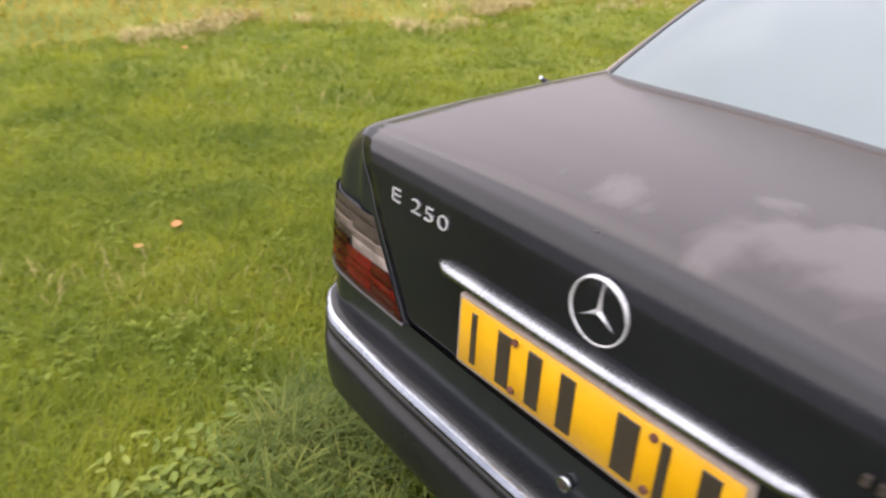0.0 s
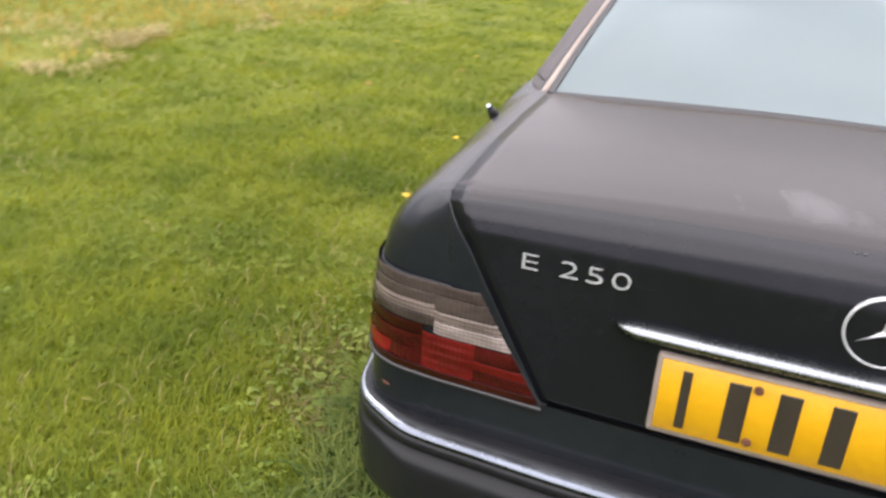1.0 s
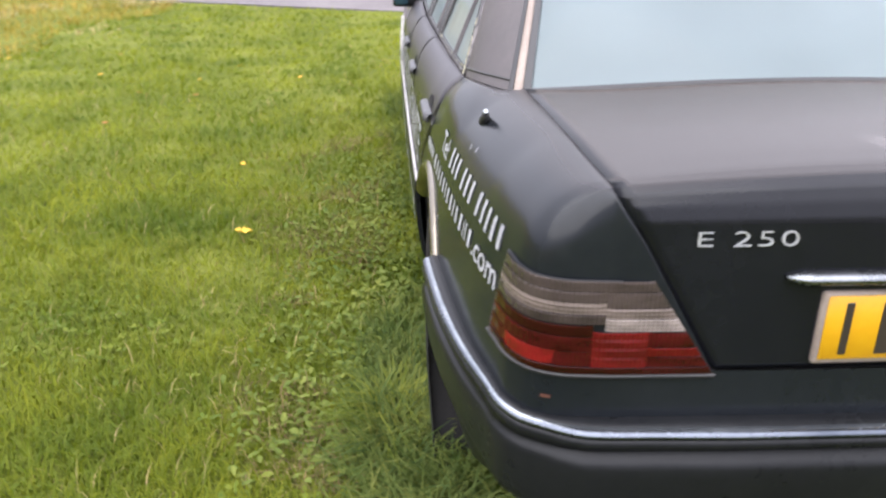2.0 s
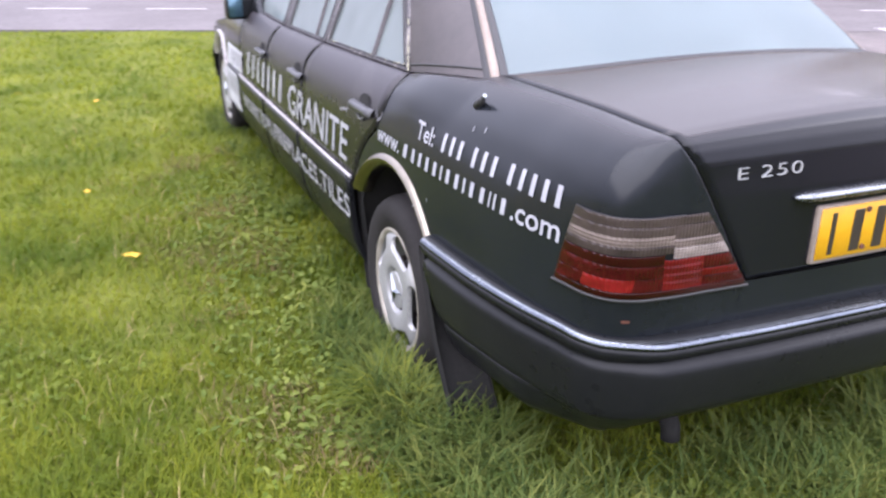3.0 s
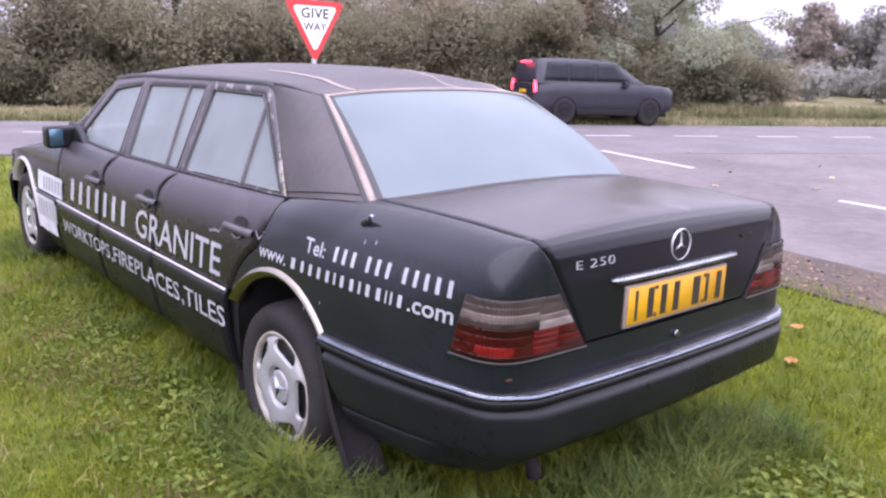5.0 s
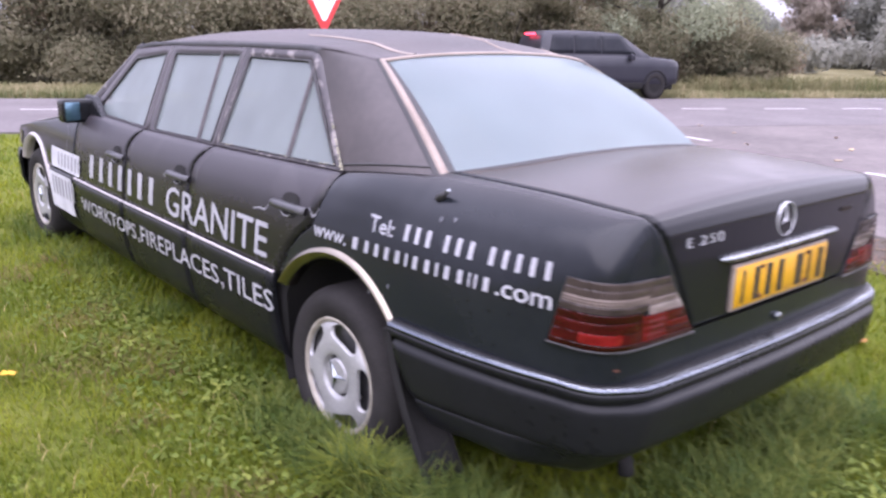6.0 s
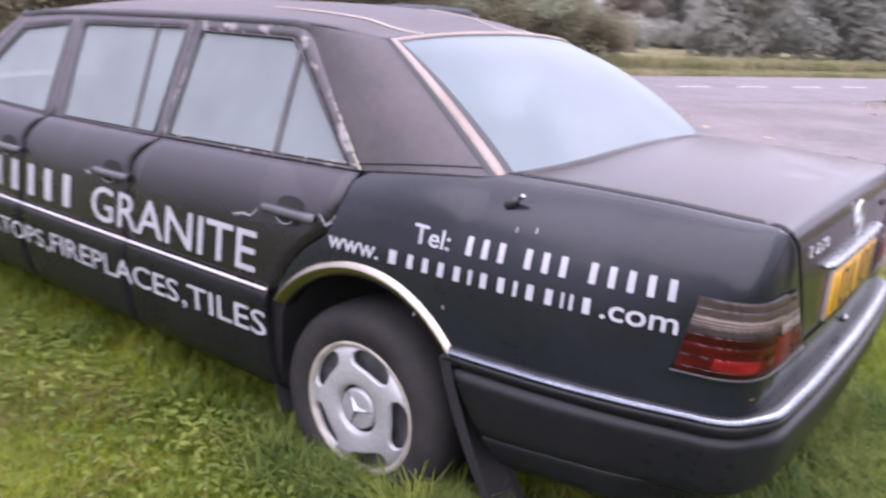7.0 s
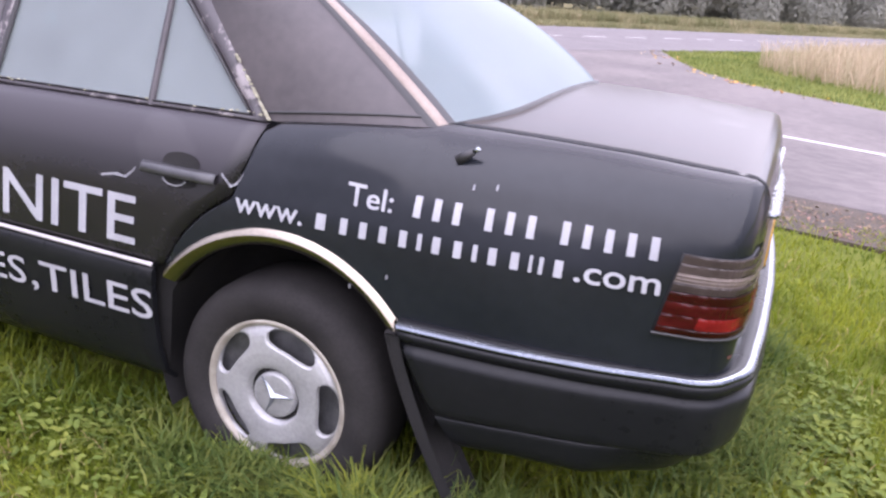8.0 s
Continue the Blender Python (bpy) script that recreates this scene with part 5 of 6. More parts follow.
part("scuff", bm, BLACK_TRIM, boot, "small dark scuff on the lid edge")
# edges of peeled lacquer by the rear handle
for line in (((0.535, 0.693), (0.49, 0.703), (0.455, 0.701), (0.437, 0.716), (0.425, 0.731)), ((0.168, 0.756), (0.150, 0.741), (0.136, 0.730), (0.118, 0.742), (0.104, 0.77)),
             ((2.868, 0.79), (2.861, 0.775), (2.846, 0.72), (2.844, 0.691), (2.858, 0.64), (2.863, 0.603)), ((1.050, 0.775), (1.054, 0.755), (1.061, 0.709), (1.067, 0.656)), ((1.40, 0.70), (1.37, 0.692), (1.34, 0.706), (1.33, 0.72))):
    cols = []
    for (xa, za), (xb, zb) in zip(line, line[1:]):
        for t in steps(0, 1, 6)[:-1]:
            x, z = xa + (xb - xa) * t, za + (zb - za) * t
            w = 0.0032 + 0.0026 * noise.noise((x * 90, z * 90, 0))
            cols.append([skin(at_x(x), z + o, 1, 0.0016) for o in (-w, w)])
    part("peeled_edge", grid(cols), STICKER_GREY, limo, "pale edge of peeling lacquer")
# lichen along the window foot and peeling edge by the handle
rnd = random.Random(5)
bm = bmesh.new()
for k in range(130):
    if k < 26:
        x = 0.12 + 0.9 * rnd.random() ** 2
        c = Vector(greenhouse(x, belt(x) + 0.010 + rnd.uniform(-0.003, 0.004), 1, 0.006))
    else:
        h = rnd.random() ** 2 * 0.35
        c = Vector(greenhouse(0.092 + 0.39 * h, 0.885 + 0.39 * h, 1, 0.012))
    bmesh.ops.create_icosphere(bm, subdivisions=1, radius=rnd.uniform(0.0015, 0.0042), matrix=Matrix.Translation(c) @ Matrix.Diagonal((1.8, 0.7, 0.7, 1)))
tagged(part("lichen", bm, LICHEN, limo, "crusts of lichen along the window foot"), kind="stuff")

# small worn sticker low in the front window
for k, (x, z) in enumerate(((2.475, 0.975), (2.465, 0.955))):
    bm = grid([[greenhouse(x + d, z + h, 1, 0.001) for h in (-0.005, 0.005)] for d in (-0.022, 0.0, 0.022)])
    part("window_sticker", bm, DARK_METAL, limo, "small dark unreadable sticker on the glass")

# ---- cabin ----


def seat_back(x, y0, y1, z1, lean, label, rests, z0=0.42, trim=0.0):
    bm = bmesh.new()
    box(bm, x - 0.07, x + 0.07, y0, y1, z0, z1, 0.05, 3)
    bmesh.ops.rotate(bm, verts=bm.verts, cent=(x, 0, 0.42), matrix=Matrix.Rotation(radians(-lean), 3, "Y"))
    back_ = part("seat_back", bm, SEAT, limo, label)
    bm = bmesh.new()
    box(bm, x + 0.02, x + 0.55, y0 + trim, y1 - trim, 0.28, 0.46, 0.05, 3)
    part("seat_cushion", bm, SEAT, back_, "grey cloth seat cushion")
    for y in rests:
        bm = bmesh.new()
        dx = math.tan(radians(lean)) * (z1 - 0.36)
        box(bm, x - 0.055 - dx, x + 0.045 - dx, y - 0.13, y + 0.13, z1 + 0.035, z1 + 0.20, 0.045, 3)
        tube(bm, [(x - dx, y - 0.05, z1 - 0.05), (x - dx, y - 0.05, z1 + 0.06)], 0.006, 6)
        tube(bm, [(x - dx, y + 0.05, z1 - 0.05), (x - dx, y + 0.05, z1 + 0.06)], 0.006, 6)
        part("head_rest", bm, SEAT, back_, "grey cloth head rest")


seat_back(0.30, -0.62, 0.62, 0.90, 18, "grey cloth rear bench", (-0.36, 0.36), 0.585, 0.13)
seat_back(1.15, -0.60, 0.60, 0.90, 14, "grey cloth middle bench", (-0.36, 0.36))
seat_back(1.98, 0.12, 0.62, 0.92, 14, "grey cloth front seat", (0.37,))
seat_back(1.98, -0.62, -0.12, 0.92, 14, "grey cloth front seat", (-0.37,))
bm = bmesh.new()
box(bm, 2.62, 2.92, -0.68, 0.68, 0.62, 0.88, 0.05, 3)
part("dashboard", bm, UNDERBODY, limo, "dark dashboard")
bm = bmesh.new()
tube(bm, [(2.50 - 0.06 * math.sin(a), -0.37 + 0.19 * math.cos(a), 0.84 + 0.175 * math.sin(a)) for a in [k * math.tau / 32 for k in range(33)]], 0.014, 8)
tube(bm, [(2.50, -0.55, 0.84), (2.55, -0.37, 0.83), (2.50, -0.19, 0.84)], 0.014, 8)
part("steering_wheel", bm, UNDERBODY, limo, "black steering wheel")
# added sheet on a thread; its cyan stands for light between the seats
bm = bmesh.new()
box(bm, 1.778, 1.782, -0.158, -0.104, 0.918, 0.974, 0.001, 1)
cyan_sheet = part("cyan_light_patch", bm, CYAN, limo, "small cyan sheet standing for light seen between the seats")
bm = bmesh.new()
tube(bm, [(1.78, -0.13, 0.972), (1.78, -0.13, 1.10), (1.785, -0.132, 1.285)], 0.0012, 5)
part("string", bm, BLACK_TRIM, cyan_sheet)

# ---- ground, roads and verges ----
# main road: its line runs along RD, its cross direction is RN
RD, RN = Vector((-0.391, -0.920, 0)), Vector((0.920, -0.391, 0))


def road_at(along, across, z=0.0):
    """A place by metres along the main road (from the foot of the origin) and across it."""
    p = RD * along + RN * across
    return (p.x, p.y, z)


GROUND_Z = -0.05
xs = np.r_[-400, -120, -40, -15, np.arange(-6, 14.01, 0.4), 20, 40, 90, 200, 400]
ys = np.r_[-400, -200, -90, -50, -30, np.arange(-20, 12.01, 0.4), 20, 40, 90, 200, 400]


def ground_z(x, y):
    near = 1.0 if (-6 < x < 14 and -3.3 < y < 12) else 0.0
    return GROUND_Z + near * (0.02 * noise.noise((x * 0.6, y * 0.6, 0)) + 0.012 * noise.noise((x * 1.7, y * 1.7, 3)))


bm = grid([[(x, y, ground_z(x, y)) for y in ys] for x in xs])
tagged(part("ground", bm, SOIL), "lawn soil under the grass reaching to the horizon", "ground", kind="structure")


def slab(name, outline, z, material, label, category, depth=0.05):
    """A flat sheet with a short skirt; the outline runs round it."""
    bm = bmesh.new()
    f = bm.faces.new([bm.verts.new((x, y, z)) for x, y in outline])
    bm.normal_update()
    if f.normal.z < 0:
        f.normal_flip()
    bmesh.ops.triangulate(bm, faces=bm.faces)
    flange(bm, lambda co: (0, 0, -depth))
    return tagged(part(name, bm, material, smooth=False), label, category, kind="structure")


near_edge, far_edge = 8.87, 15.9
slab("road", [road_at(-90, near_edge)[:2], road_at(-90, far_edge - 1.2)[:2], road_at(2, far_edge - 1.1)[:2], road_at(12, far_edge - 0.4)[:2], road_at(22, far_edge)[:2], road_at(200, far_edge)[:2], road_at(200, near_edge + 0.6)[:2], road_at(16, near_edge + 0.2)[:2]],
     -0.026, ASPHALT, "grey asphalt main road with broken white line", "road")
SIDE_NEAR = [(-60, 6.1), (-20, -0.2), (-8, -2.65), (-3.0, -3.5), (-0.5, -3.9), (1.2, -4.12), (3.2, -4.35), (5.2, -4.55), (6.6, -4.3), (7.6, -3.4)]
SIDE_FAR = [(1.88, -18.4), (1.2, -16.0), (0.34, -13.6), (-0.52, -12.4), (-1.16, -11.8), (-2.46, -10.9), (-6, -8.8), (-20, -4.2), (-60, 2.3)]
slab("side_road", SIDE_NEAR + [road_at(0.8, 8.95)[:2], road_at(15.9, 9.2)[:2]] + SIDE_FAR, -0.030, SIDE_ASPHALT, "worn asphalt side road joining the main road", "road")
slab("grit_edge", [(x, y + 0.95) for x, y in SIDE_NEAR[2:8]] + [(5.3, -4.15)] + [(x, y - 0.05) for x, y in SIDE_NEAR[7:1:-1]], -0.022, GRIT, "brown grit and leaf litter along the lawn edge", "grit strip", 0.04)


def stripe(a, b, w, z, name="road_marking", label="worn white road marking"):
    d = (Vector(b) - Vector(a)).normalized()
    n = Vector((-d.y, d.x)) * w / 2
    pts = [Vector(a) + n, Vector(a) - n, Vector(b) - n, Vector(b) + n]
    bm = bmesh.new()
    bm.faces.new([bm.verts.new((p.x, p.y, z)) for p in pts])
    flange(bm, lambda co: (0, 0, -0.004))
    return tagged(part(name, bm, ROAD_WHITE, smooth=False), label, "road marking", "road markings", "structure")


for k in range(-14, 26):
    a, b = road_at(2.15 * k + 0.35, 12.35), road_at(2.15 * k + 1.45, 12.35)
    stripe(a[:2], b[:2], 0.11, -0.020)
stripe((6.51, -8.97), (4.25, -8.32), 0.12, -0.024)
stripe((1.60, -7.24), (-1.19, -6.80), 0.12, -0.024)
stripe((-1.19, -6.80), (-4.6, -5.86), 0.12, -0.024)

# ---- grass ----
rng = np.random.default_rng(7)


def blades(n, xy, length, width, lean, base_z, seed=0):
    """n bent grass blades, five corners each: arrays of verts and of quads (the tip quad is a folded triangle)."""
    r = np.random.default_rng(seed)
    a = r.uniform(0, math.tau, n)
    side = np.stack([np.cos(a), np.sin(a), np.zeros(n)], 1)
    b = a + math.pi / 2 + r.normal(0, 0.5, n)
    fall = np.stack([np.cos(b), np.sin(b), np.zeros(n)], 1)
    base = np.c_[xy, base_z]
    L, W, K = length[:, None], width[:, None], lean[:, None]
    up = np.array([0, 0, 1.0])
    mid = base + fall * K * L * 0.38 + up * L * 0.62 * np.sqrt(np.maximum(0.15, 1 - (0.55 * K) ** 2))
    tip = base + fall * K * L * 1.0 + up * L * np.sqrt(np.maximum(0.05, 1 - (0.85 * K) ** 2))
    v = np.stack([base - side * W / 2, base + side * W / 2, mid + side * W * 0.4, mid - side * W * 0.4, tip + side * W * 0.06, tip - side * W * 0.06], 1).reshape(-1, 3)
    i = np.arange(n)[:, None] * 6
    f = np.concatenate([i + [0, 1, 2, 3], i + [3, 2, 4, 5]], 1).reshape(-1, 4)
    return v, f


def lawn_ok(x, y):
    """On the lawn, clear of the roads, sparse under the car."""
    edge = np.interp(x, [p[0] for p in SIDE_NEAR], [p[1] for p in SIDE_NEAR]) + 0.72 + 0.13 * np.sin(x * 2.3) * np.sin(x * 5.1 + 1) + rng.normal(0, 0.07, len(x))
    main = x * RN.x + y * RN.y < near_edge - 0.05
    under = (x > -0.75) & (x < 4.2) & (np.abs(y) < 0.66)
    return (y > edge) & main & (~under | (rng.random(len(x)) < 0.35))


def clumpy(x, y, scale, seed):
    return np.array([noise.noise((a * scale, b * scale, seed)) for a, b in zip(x, y)])


def scatter(count, spread, centre, far):
    """Places thick near a centre and thinning with distance."""
    r = spread * np.sqrt(np.expm1(rng.random(count) * math.log1p((far / spread) ** 2)))
    a = rng.uniform(0, math.tau, count)
    return centre[0] + r * np.cos(a), centre[1] + r * np.sin(a), r


x, y, r = scatter(400000, 1.6, (-0.9, 1.3), 15.0)
ok = lawn_ok(x, y) & (y < 5.8 - 0.11 * x + 0.25 * np.sin(x * 1.7))
x, y, r = x[ok], y[ok], r[ok]
n = len(x)
patch = clumpy(x, y, 1.1, 11) + 0.5 * clumpy(x, y, 4.0, 23)
near_car = np.exp(-np.maximum(0, np.maximum(np.abs(y) - 0.86, np.maximum(-1.15 - x, x - 4.4))) / 0.16)
length = (0.044 + 0.032 * rng.random(n) + 0.026 * patch) * (1 + 0.7 * near_car * rng.random(n))
length = np.clip(length, 0.02, 0.2)
width = (0.0028 + 0.0020 * rng.random(n)) * (1 + r * 0.27)
v, f = blades(n, np.c_[x, y], length, width, rng.uniform(0.35, 1.08, n), np.full(n, GROUND_Z), 1)
fast_mesh("lawn_grass", v, f, GRASS, "green lawn grass, damp and uneven", "grass")

# straw among the green
x, y, r = scatter(7500, 1.6, (-0.9, 1.3), 12.0)
ok = lawn_ok(x, y) & (y < 6)
x, y, r = x[ok], y[ok], r[ok]
ok = clumpy(x, y, 0.9, 41) > 0.02
x, y, r = x[ok], y[ok], r[ok]
n = len(x)
v, f = blades(n, np.c_[x, y], rng.uniform(0.04, 0.09, n), (0.002 + 0.0015 * rng.random(n)) * (1 + r * 0.3), rng.uniform(0.5, 1.05, n), np.full(n, GROUND_Z + 0.012), 2)
fast_mesh("dead_grass", v, f, STRAW, "straw-coloured dead blades among the lawn", "grass")

# withered blades in the worn ground beside the car
x, y = rng.uniform(-0.6, 3.0, 9000), 0.95 + np.abs(rng.normal(0, 0.28, 9000))
ok = clumpy(x, y, 2.2, 91) + 0.5 * clumpy(x, y, 7.0, 92) > 0.12
x, y = x[ok], y[ok]
n = len(x)
v, f = blades(n, np.c_[x, y], rng.uniform(0.03, 0.075, n), rng.uniform(0.002, 0.004, n), rng.uniform(0.6, 1.1, n), np.full(n, GROUND_Z + 0.008), 13)
fast_mesh("withered_grass", v, f, WITHERED, "withered brown blades beside the car", "grass")

# long tussocks round the car's wheels and tail
cx, cy = [], []
for k in range(240):
    q = rng.random()
    if q < 0.40:
        c = (rng.uniform(-1.20, -0.88), rng.uniform(-0.80, 0.88))
    elif q < 0.85:
        c = (rng.uniform(-1.1, 0.35), rng.uniform(0.78, 0.98))
    else:
        c = (rng.uniform(0.4, 4.2), rng.uniform(0.80, 0.92))
    m = 46 if q < 0.85 else 30
    cx.append(c[0] + rng.normal(0, 0.05, m))
    cy.append(c[1] + rng.normal(0, 0.05, m))
for c, m, sp in (((-0.42, 0.96), 230, 0.05), ((-0.62, 0.92), 150, 0.06), ((-0.27, 0.98), 90, 0.05), ((0.02, 0.93), 110, 0.05), ((0.24, 0.93), 150, 0.06), ((-0.16, 0.92), 120, 0.05), ((-0.62, 0.80), 160, 0.06), ((-1.16, 0.62), 300, 0.07), ((-1.12, 0.1), 200, 0.08)):
    cx.append(c[0] + rng.normal(0, sp, m))
    cy.append(c[1] + rng.normal(0, sp, m))
x, y = np.concatenate(cx), np.concatenate(cy)
ok = ~((np.hypot(x, 0.0) < 0.30) & (y < 0.86) & (y > 0.55))
x, y = x[ok], y[ok]
n = len(x)
tuft = np.hypot(x + 0.40, y - 0.99) < 0.17
v, f = blades(n, np.c_[x, y], np.where(tuft, rng.uniform(0.11, 0.22, n), np.where(x < -0.45, rng.uniform(0.08, 0.19, n), rng.uniform(0.06, 0.15, n))), rng.uniform(0.004, 0.0085, n), rng.uniform(0.45, 1.1, n), np.full(n, GROUND_Z), 3)
fast_mesh("long_grass", v, f, TUSSOCK, "long uncut grass tufts round the car", "grass")

# one big pale tuft of arching blades at the foot of the mud flap
n = 260
x, y = -0.33 + rng.normal(0, 0.05, n), 0.965 + rng.normal(0, 0.03, n)
v, f = blades(n, np.c_[x, y], rng.uniform(0.12, 0.26, n), rng.uniform(0.004, 0.008, n), rng.uniform(0.6, 1.12, n), np.full(n, GROUND_Z), 14)
fast_mesh("grass_tuft", v, f, CLUMP, "pale tuft of arching grass by the mud flap", "grass")

# small coarse clumps scattered over the lawn
cx, cy = [], []
for k in range(520):
    r_, a_ = 0.6 + 5.2 * rng.random(), rng.uniform(0, math.tau)
    c = (-0.4 + r_ * math.cos(a_), 1.5 + r_ * math.sin(a_))
    m = int(rng.integers(14, 46))
    cx.append(c[0] + rng.normal(0, 0.035, m))
    cy.append(c[1] + rng.normal(0, 0.035, m))
x, y = np.concatenate(cx), np.concatenate(cy)
ok = lawn_ok(x, y) & ~((x > -1.2) & (x < 4.3) & (np.abs(y) < 0.9))
x, y = x[ok], y[ok]
n = len(x)
v, f = blades(n, np.c_[x, y], rng.uniform(0.05, 0.105, n), rng.uniform(0.0028, 0.0052, n), rng.uniform(0.4, 1.1, n), np.full(n, GROUND_Z), 9)
fast_mesh("coarse_clumps", v, f, CLUMP, "coarse lighter grass clumps in the lawn", "grass")

# clover and weeds
x, y, r = scatter(14000, 1.2, (-0.6, 1.3), 7.0)
ok = lawn_ok(x, y) & (y > -0.3 + 0.3 * np.sin(3 * x))
x, y, r = x[ok], y[ok], r[ok]
ok = clumpy(x, y, 1.6, 77) + 0.6 * clumpy(x, y, 6.0, 78) + 0.2 * (np.exp(-np.abs(y - 1.0) / 0.25)) > rng.normal(0.20, 0.14, len(x))
x, y, r = x[ok], y[ok], r[ok]
n = len(x)
c = np.c_[x, y, GROUND_Z + 0.020 + 0.030 * rng.random(n)]
a = rng.uniform(0, math.tau, n)
vs, fs = [], []
for k in range(3):
    b = a + k * math.tau / 3
    d = np.stack([np.cos(b), np.sin(b), rng.normal(0.1, 0.25, n)], 1)
    e = np.stack([-np.sin(b), np.cos(b), rng.normal(0, 0.2, n)], 1)
    s_ = (0.007 + 0.007 * rng.random(n))[:, None]
    vs.append(np.stack([c, c + d * s_ + e * s_ * 0.62, c + d * s_ * 1.55, c + d * s_ - e * s_ * 0.62], 1))
v = np.stack(vs, 1).reshape(-1, 3)
f = np.arange(len(v)).reshape(-1, 4)
fast_mesh("clover", v, f, CLOVER, "low clover and weeds in the lawn", "weeds")

# broad weeds beside the car
cx, cy = [], []
for k in range(200):
    c = (rng.uniform(-0.5, 2.4), 0.93 + 0.42 * rng.random() ** 2.2)
    cx.append(c[0] + rng.normal(0, 0.07, 14))
    cy.append(c[1] + rng.normal(0, 0.07, 14))
for k in range(240):
    c = (rng.uniform(-1.50, -0.92), rng.uniform(-0.6, 1.05))
    cx.append(c[0] + rng.normal(0, 0.06, 14))
    cy.append(c[1] + rng.normal(0, 0.06, 14))
x, y = np.concatenate(cx), np.concatenate(cy)
n = len(x)
a, tilt = rng.uniform(0, math.tau, n), rng.uniform(-0.1, 0.7, n)
c = np.c_[x, y, GROUND_Z + 0.025 + 0.05 * rng.random(n)]
d = np.stack([np.cos(a) * np.cos(tilt), np.sin(a) * np.cos(tilt), np.sin(tilt)], 1)
e = np.stack([-np.sin(a), np.cos(a), rng.normal(0, 0.2, n)], 1)
s_ = ((0.008 + 0.011 * rng.random(n)) * np.where(x < -0.9, 1.35, 1.1))[:, None]
v = np.stack([c - d * s_, c - d * s_ * 0.3 + e * s_ * 0.42, c + d * s_ * 0.4 + e * s_ * 0.36, c + d * s_ - np.array([0, 0, 0.4]) * s_, c + d * s_ * 0.4 - e * s_ * 0.36, c - d * s_ * 0.3 - e * s_ * 0.42], 1).reshape(-1, 3)
i = np.arange(n)[:, None] * 6
f = np.concatenate([i + [0, 1, 2, 3], i + [0, 3, 4, 5]], 1).reshape(-1, 4)
fast_mesh("weeds", v, f, WEED, "broad-leaved weeds beside the car", "weeds")

# rough meadow beyond the mown lawn
x, y = rng.uniform(-14, 22, 70000), 3.2 + 16 * rng.random(70000) ** 1.5
ok = (y > 5.55 - 0.11 * x + 0.25 * np.sin(x * 1.7)) & (x * RN.x + y * RN.y < near_edge - 0.2)
x, y = x[ok], y[ok]
n = len(x)
v, f = blades(n, np.c_[x, y], rng.uniform(0.05, 0.15, n) * (1 + 0.6 * clumpy(x, y, 0.5, 5)), rng.uniform(0.008, 0.018, n), rng.uniform(0.3, 1.0, n), np.full(n, GROUND_Z), 4)
fast_mesh("meadow_grass", v, f, FIELD, "yellowing rough meadow grass", "grass")

# bleached mown straw lying in swathes along the meadow's edge
x, y = rng.uniform(-8, 14, 26000), rng.normal(0, 1, 26000)
edge = 5.75 - 0.11 * x + 0.25 * np.sin(x * 1.7)
y = edge + 0.25 * y + 2.2 * (rng.random(26000) < 0.35) * rng.random(26000)
ok = (clumpy(x, y, 0.7, 61) + 0.5 * clumpy(x, y, 2.4, 62) > 0.20) & (x * RN.x + y * RN.y < near_edge - 0.2)
x, y = x[ok], y[ok]
n = len(x)
v, f = blades(n, np.c_[x, y], rng.uniform(0.07, 0.13, n), rng.uniform(0.007, 0.014, n), rng.uniform(0.9, 1.1, n), np.full(n, GROUND_Z + 0.03), 12)
fast_mesh("mown_straw", v, f, STRAW, "bleached straw lying along the meadow edge", "grass")

# mown verge and dry grass on the corner across the side road
x, y = rng.uniform(-9, 9, 120000), rng.uniform(-40, -7, 120000)
edge = np.interp(x, [p[0] for p in SIDE_FAR[::-1]], [p[1] for p in SIDE_FAR[::-1]])
across = x * RN.x + y * RN.y
ok = (y < edge - 0.05) & (across < near_edge + 0.15) & (x < 1.9)
x, y, across = x[ok], y[ok], across[ok]
n = len(x)
v, f = blades(n, np.c_[x, y], rng.uniform(0.05, 0.10, n), rng.uniform(0.014, 0.026, n), rng.uniform(0.2, 0.9, n), np.full(n, GROUND_Z), 5)
fast_mesh("corner_grass", v, f, CORNER, "green grass on the road corner", "grass")
x, y = rng.uniform(-14, 1.5, 60000), rng.uniform(-40, -9, 60000)
edge = np.interp(x, [p[0] for p in SIDE_FAR[::-1]], [p[1] for p in SIDE_FAR[::-1]])
across = x * RN.x + y * RN.y
ok = (y < edge - 2.2 - 1.0 * (x + 4) * 0.35) & (across < near_edge - 1.6) & (x < -0.9 + 0.5 * np.sin(y))
x, y = x[ok], y[ok]
n = len(x)
v, f = blades(n, np.c_[x, y], rng.uniform(0.35, 0.75, n), rng.uniform(0.010, 0.022, n), rng.uniform(0.1, 0.7, n), np.full(n, GROUND_Z), 6)
fast_mesh("tall_dry_grass", v, f, DRY, "tall dry straw-coloured grass on the corner", "grass")

# rough field beyond the verge
slab("field", [road_at(a, far_edge + c)[:2] for a, c in ((-60, 3.0), (260, 3.0), (260, 90.0), (-60, 90.0))], GROUND_Z + 0.012, FIELD_SOIL, "rough brownish field beyond the verge", "field", 0.01)

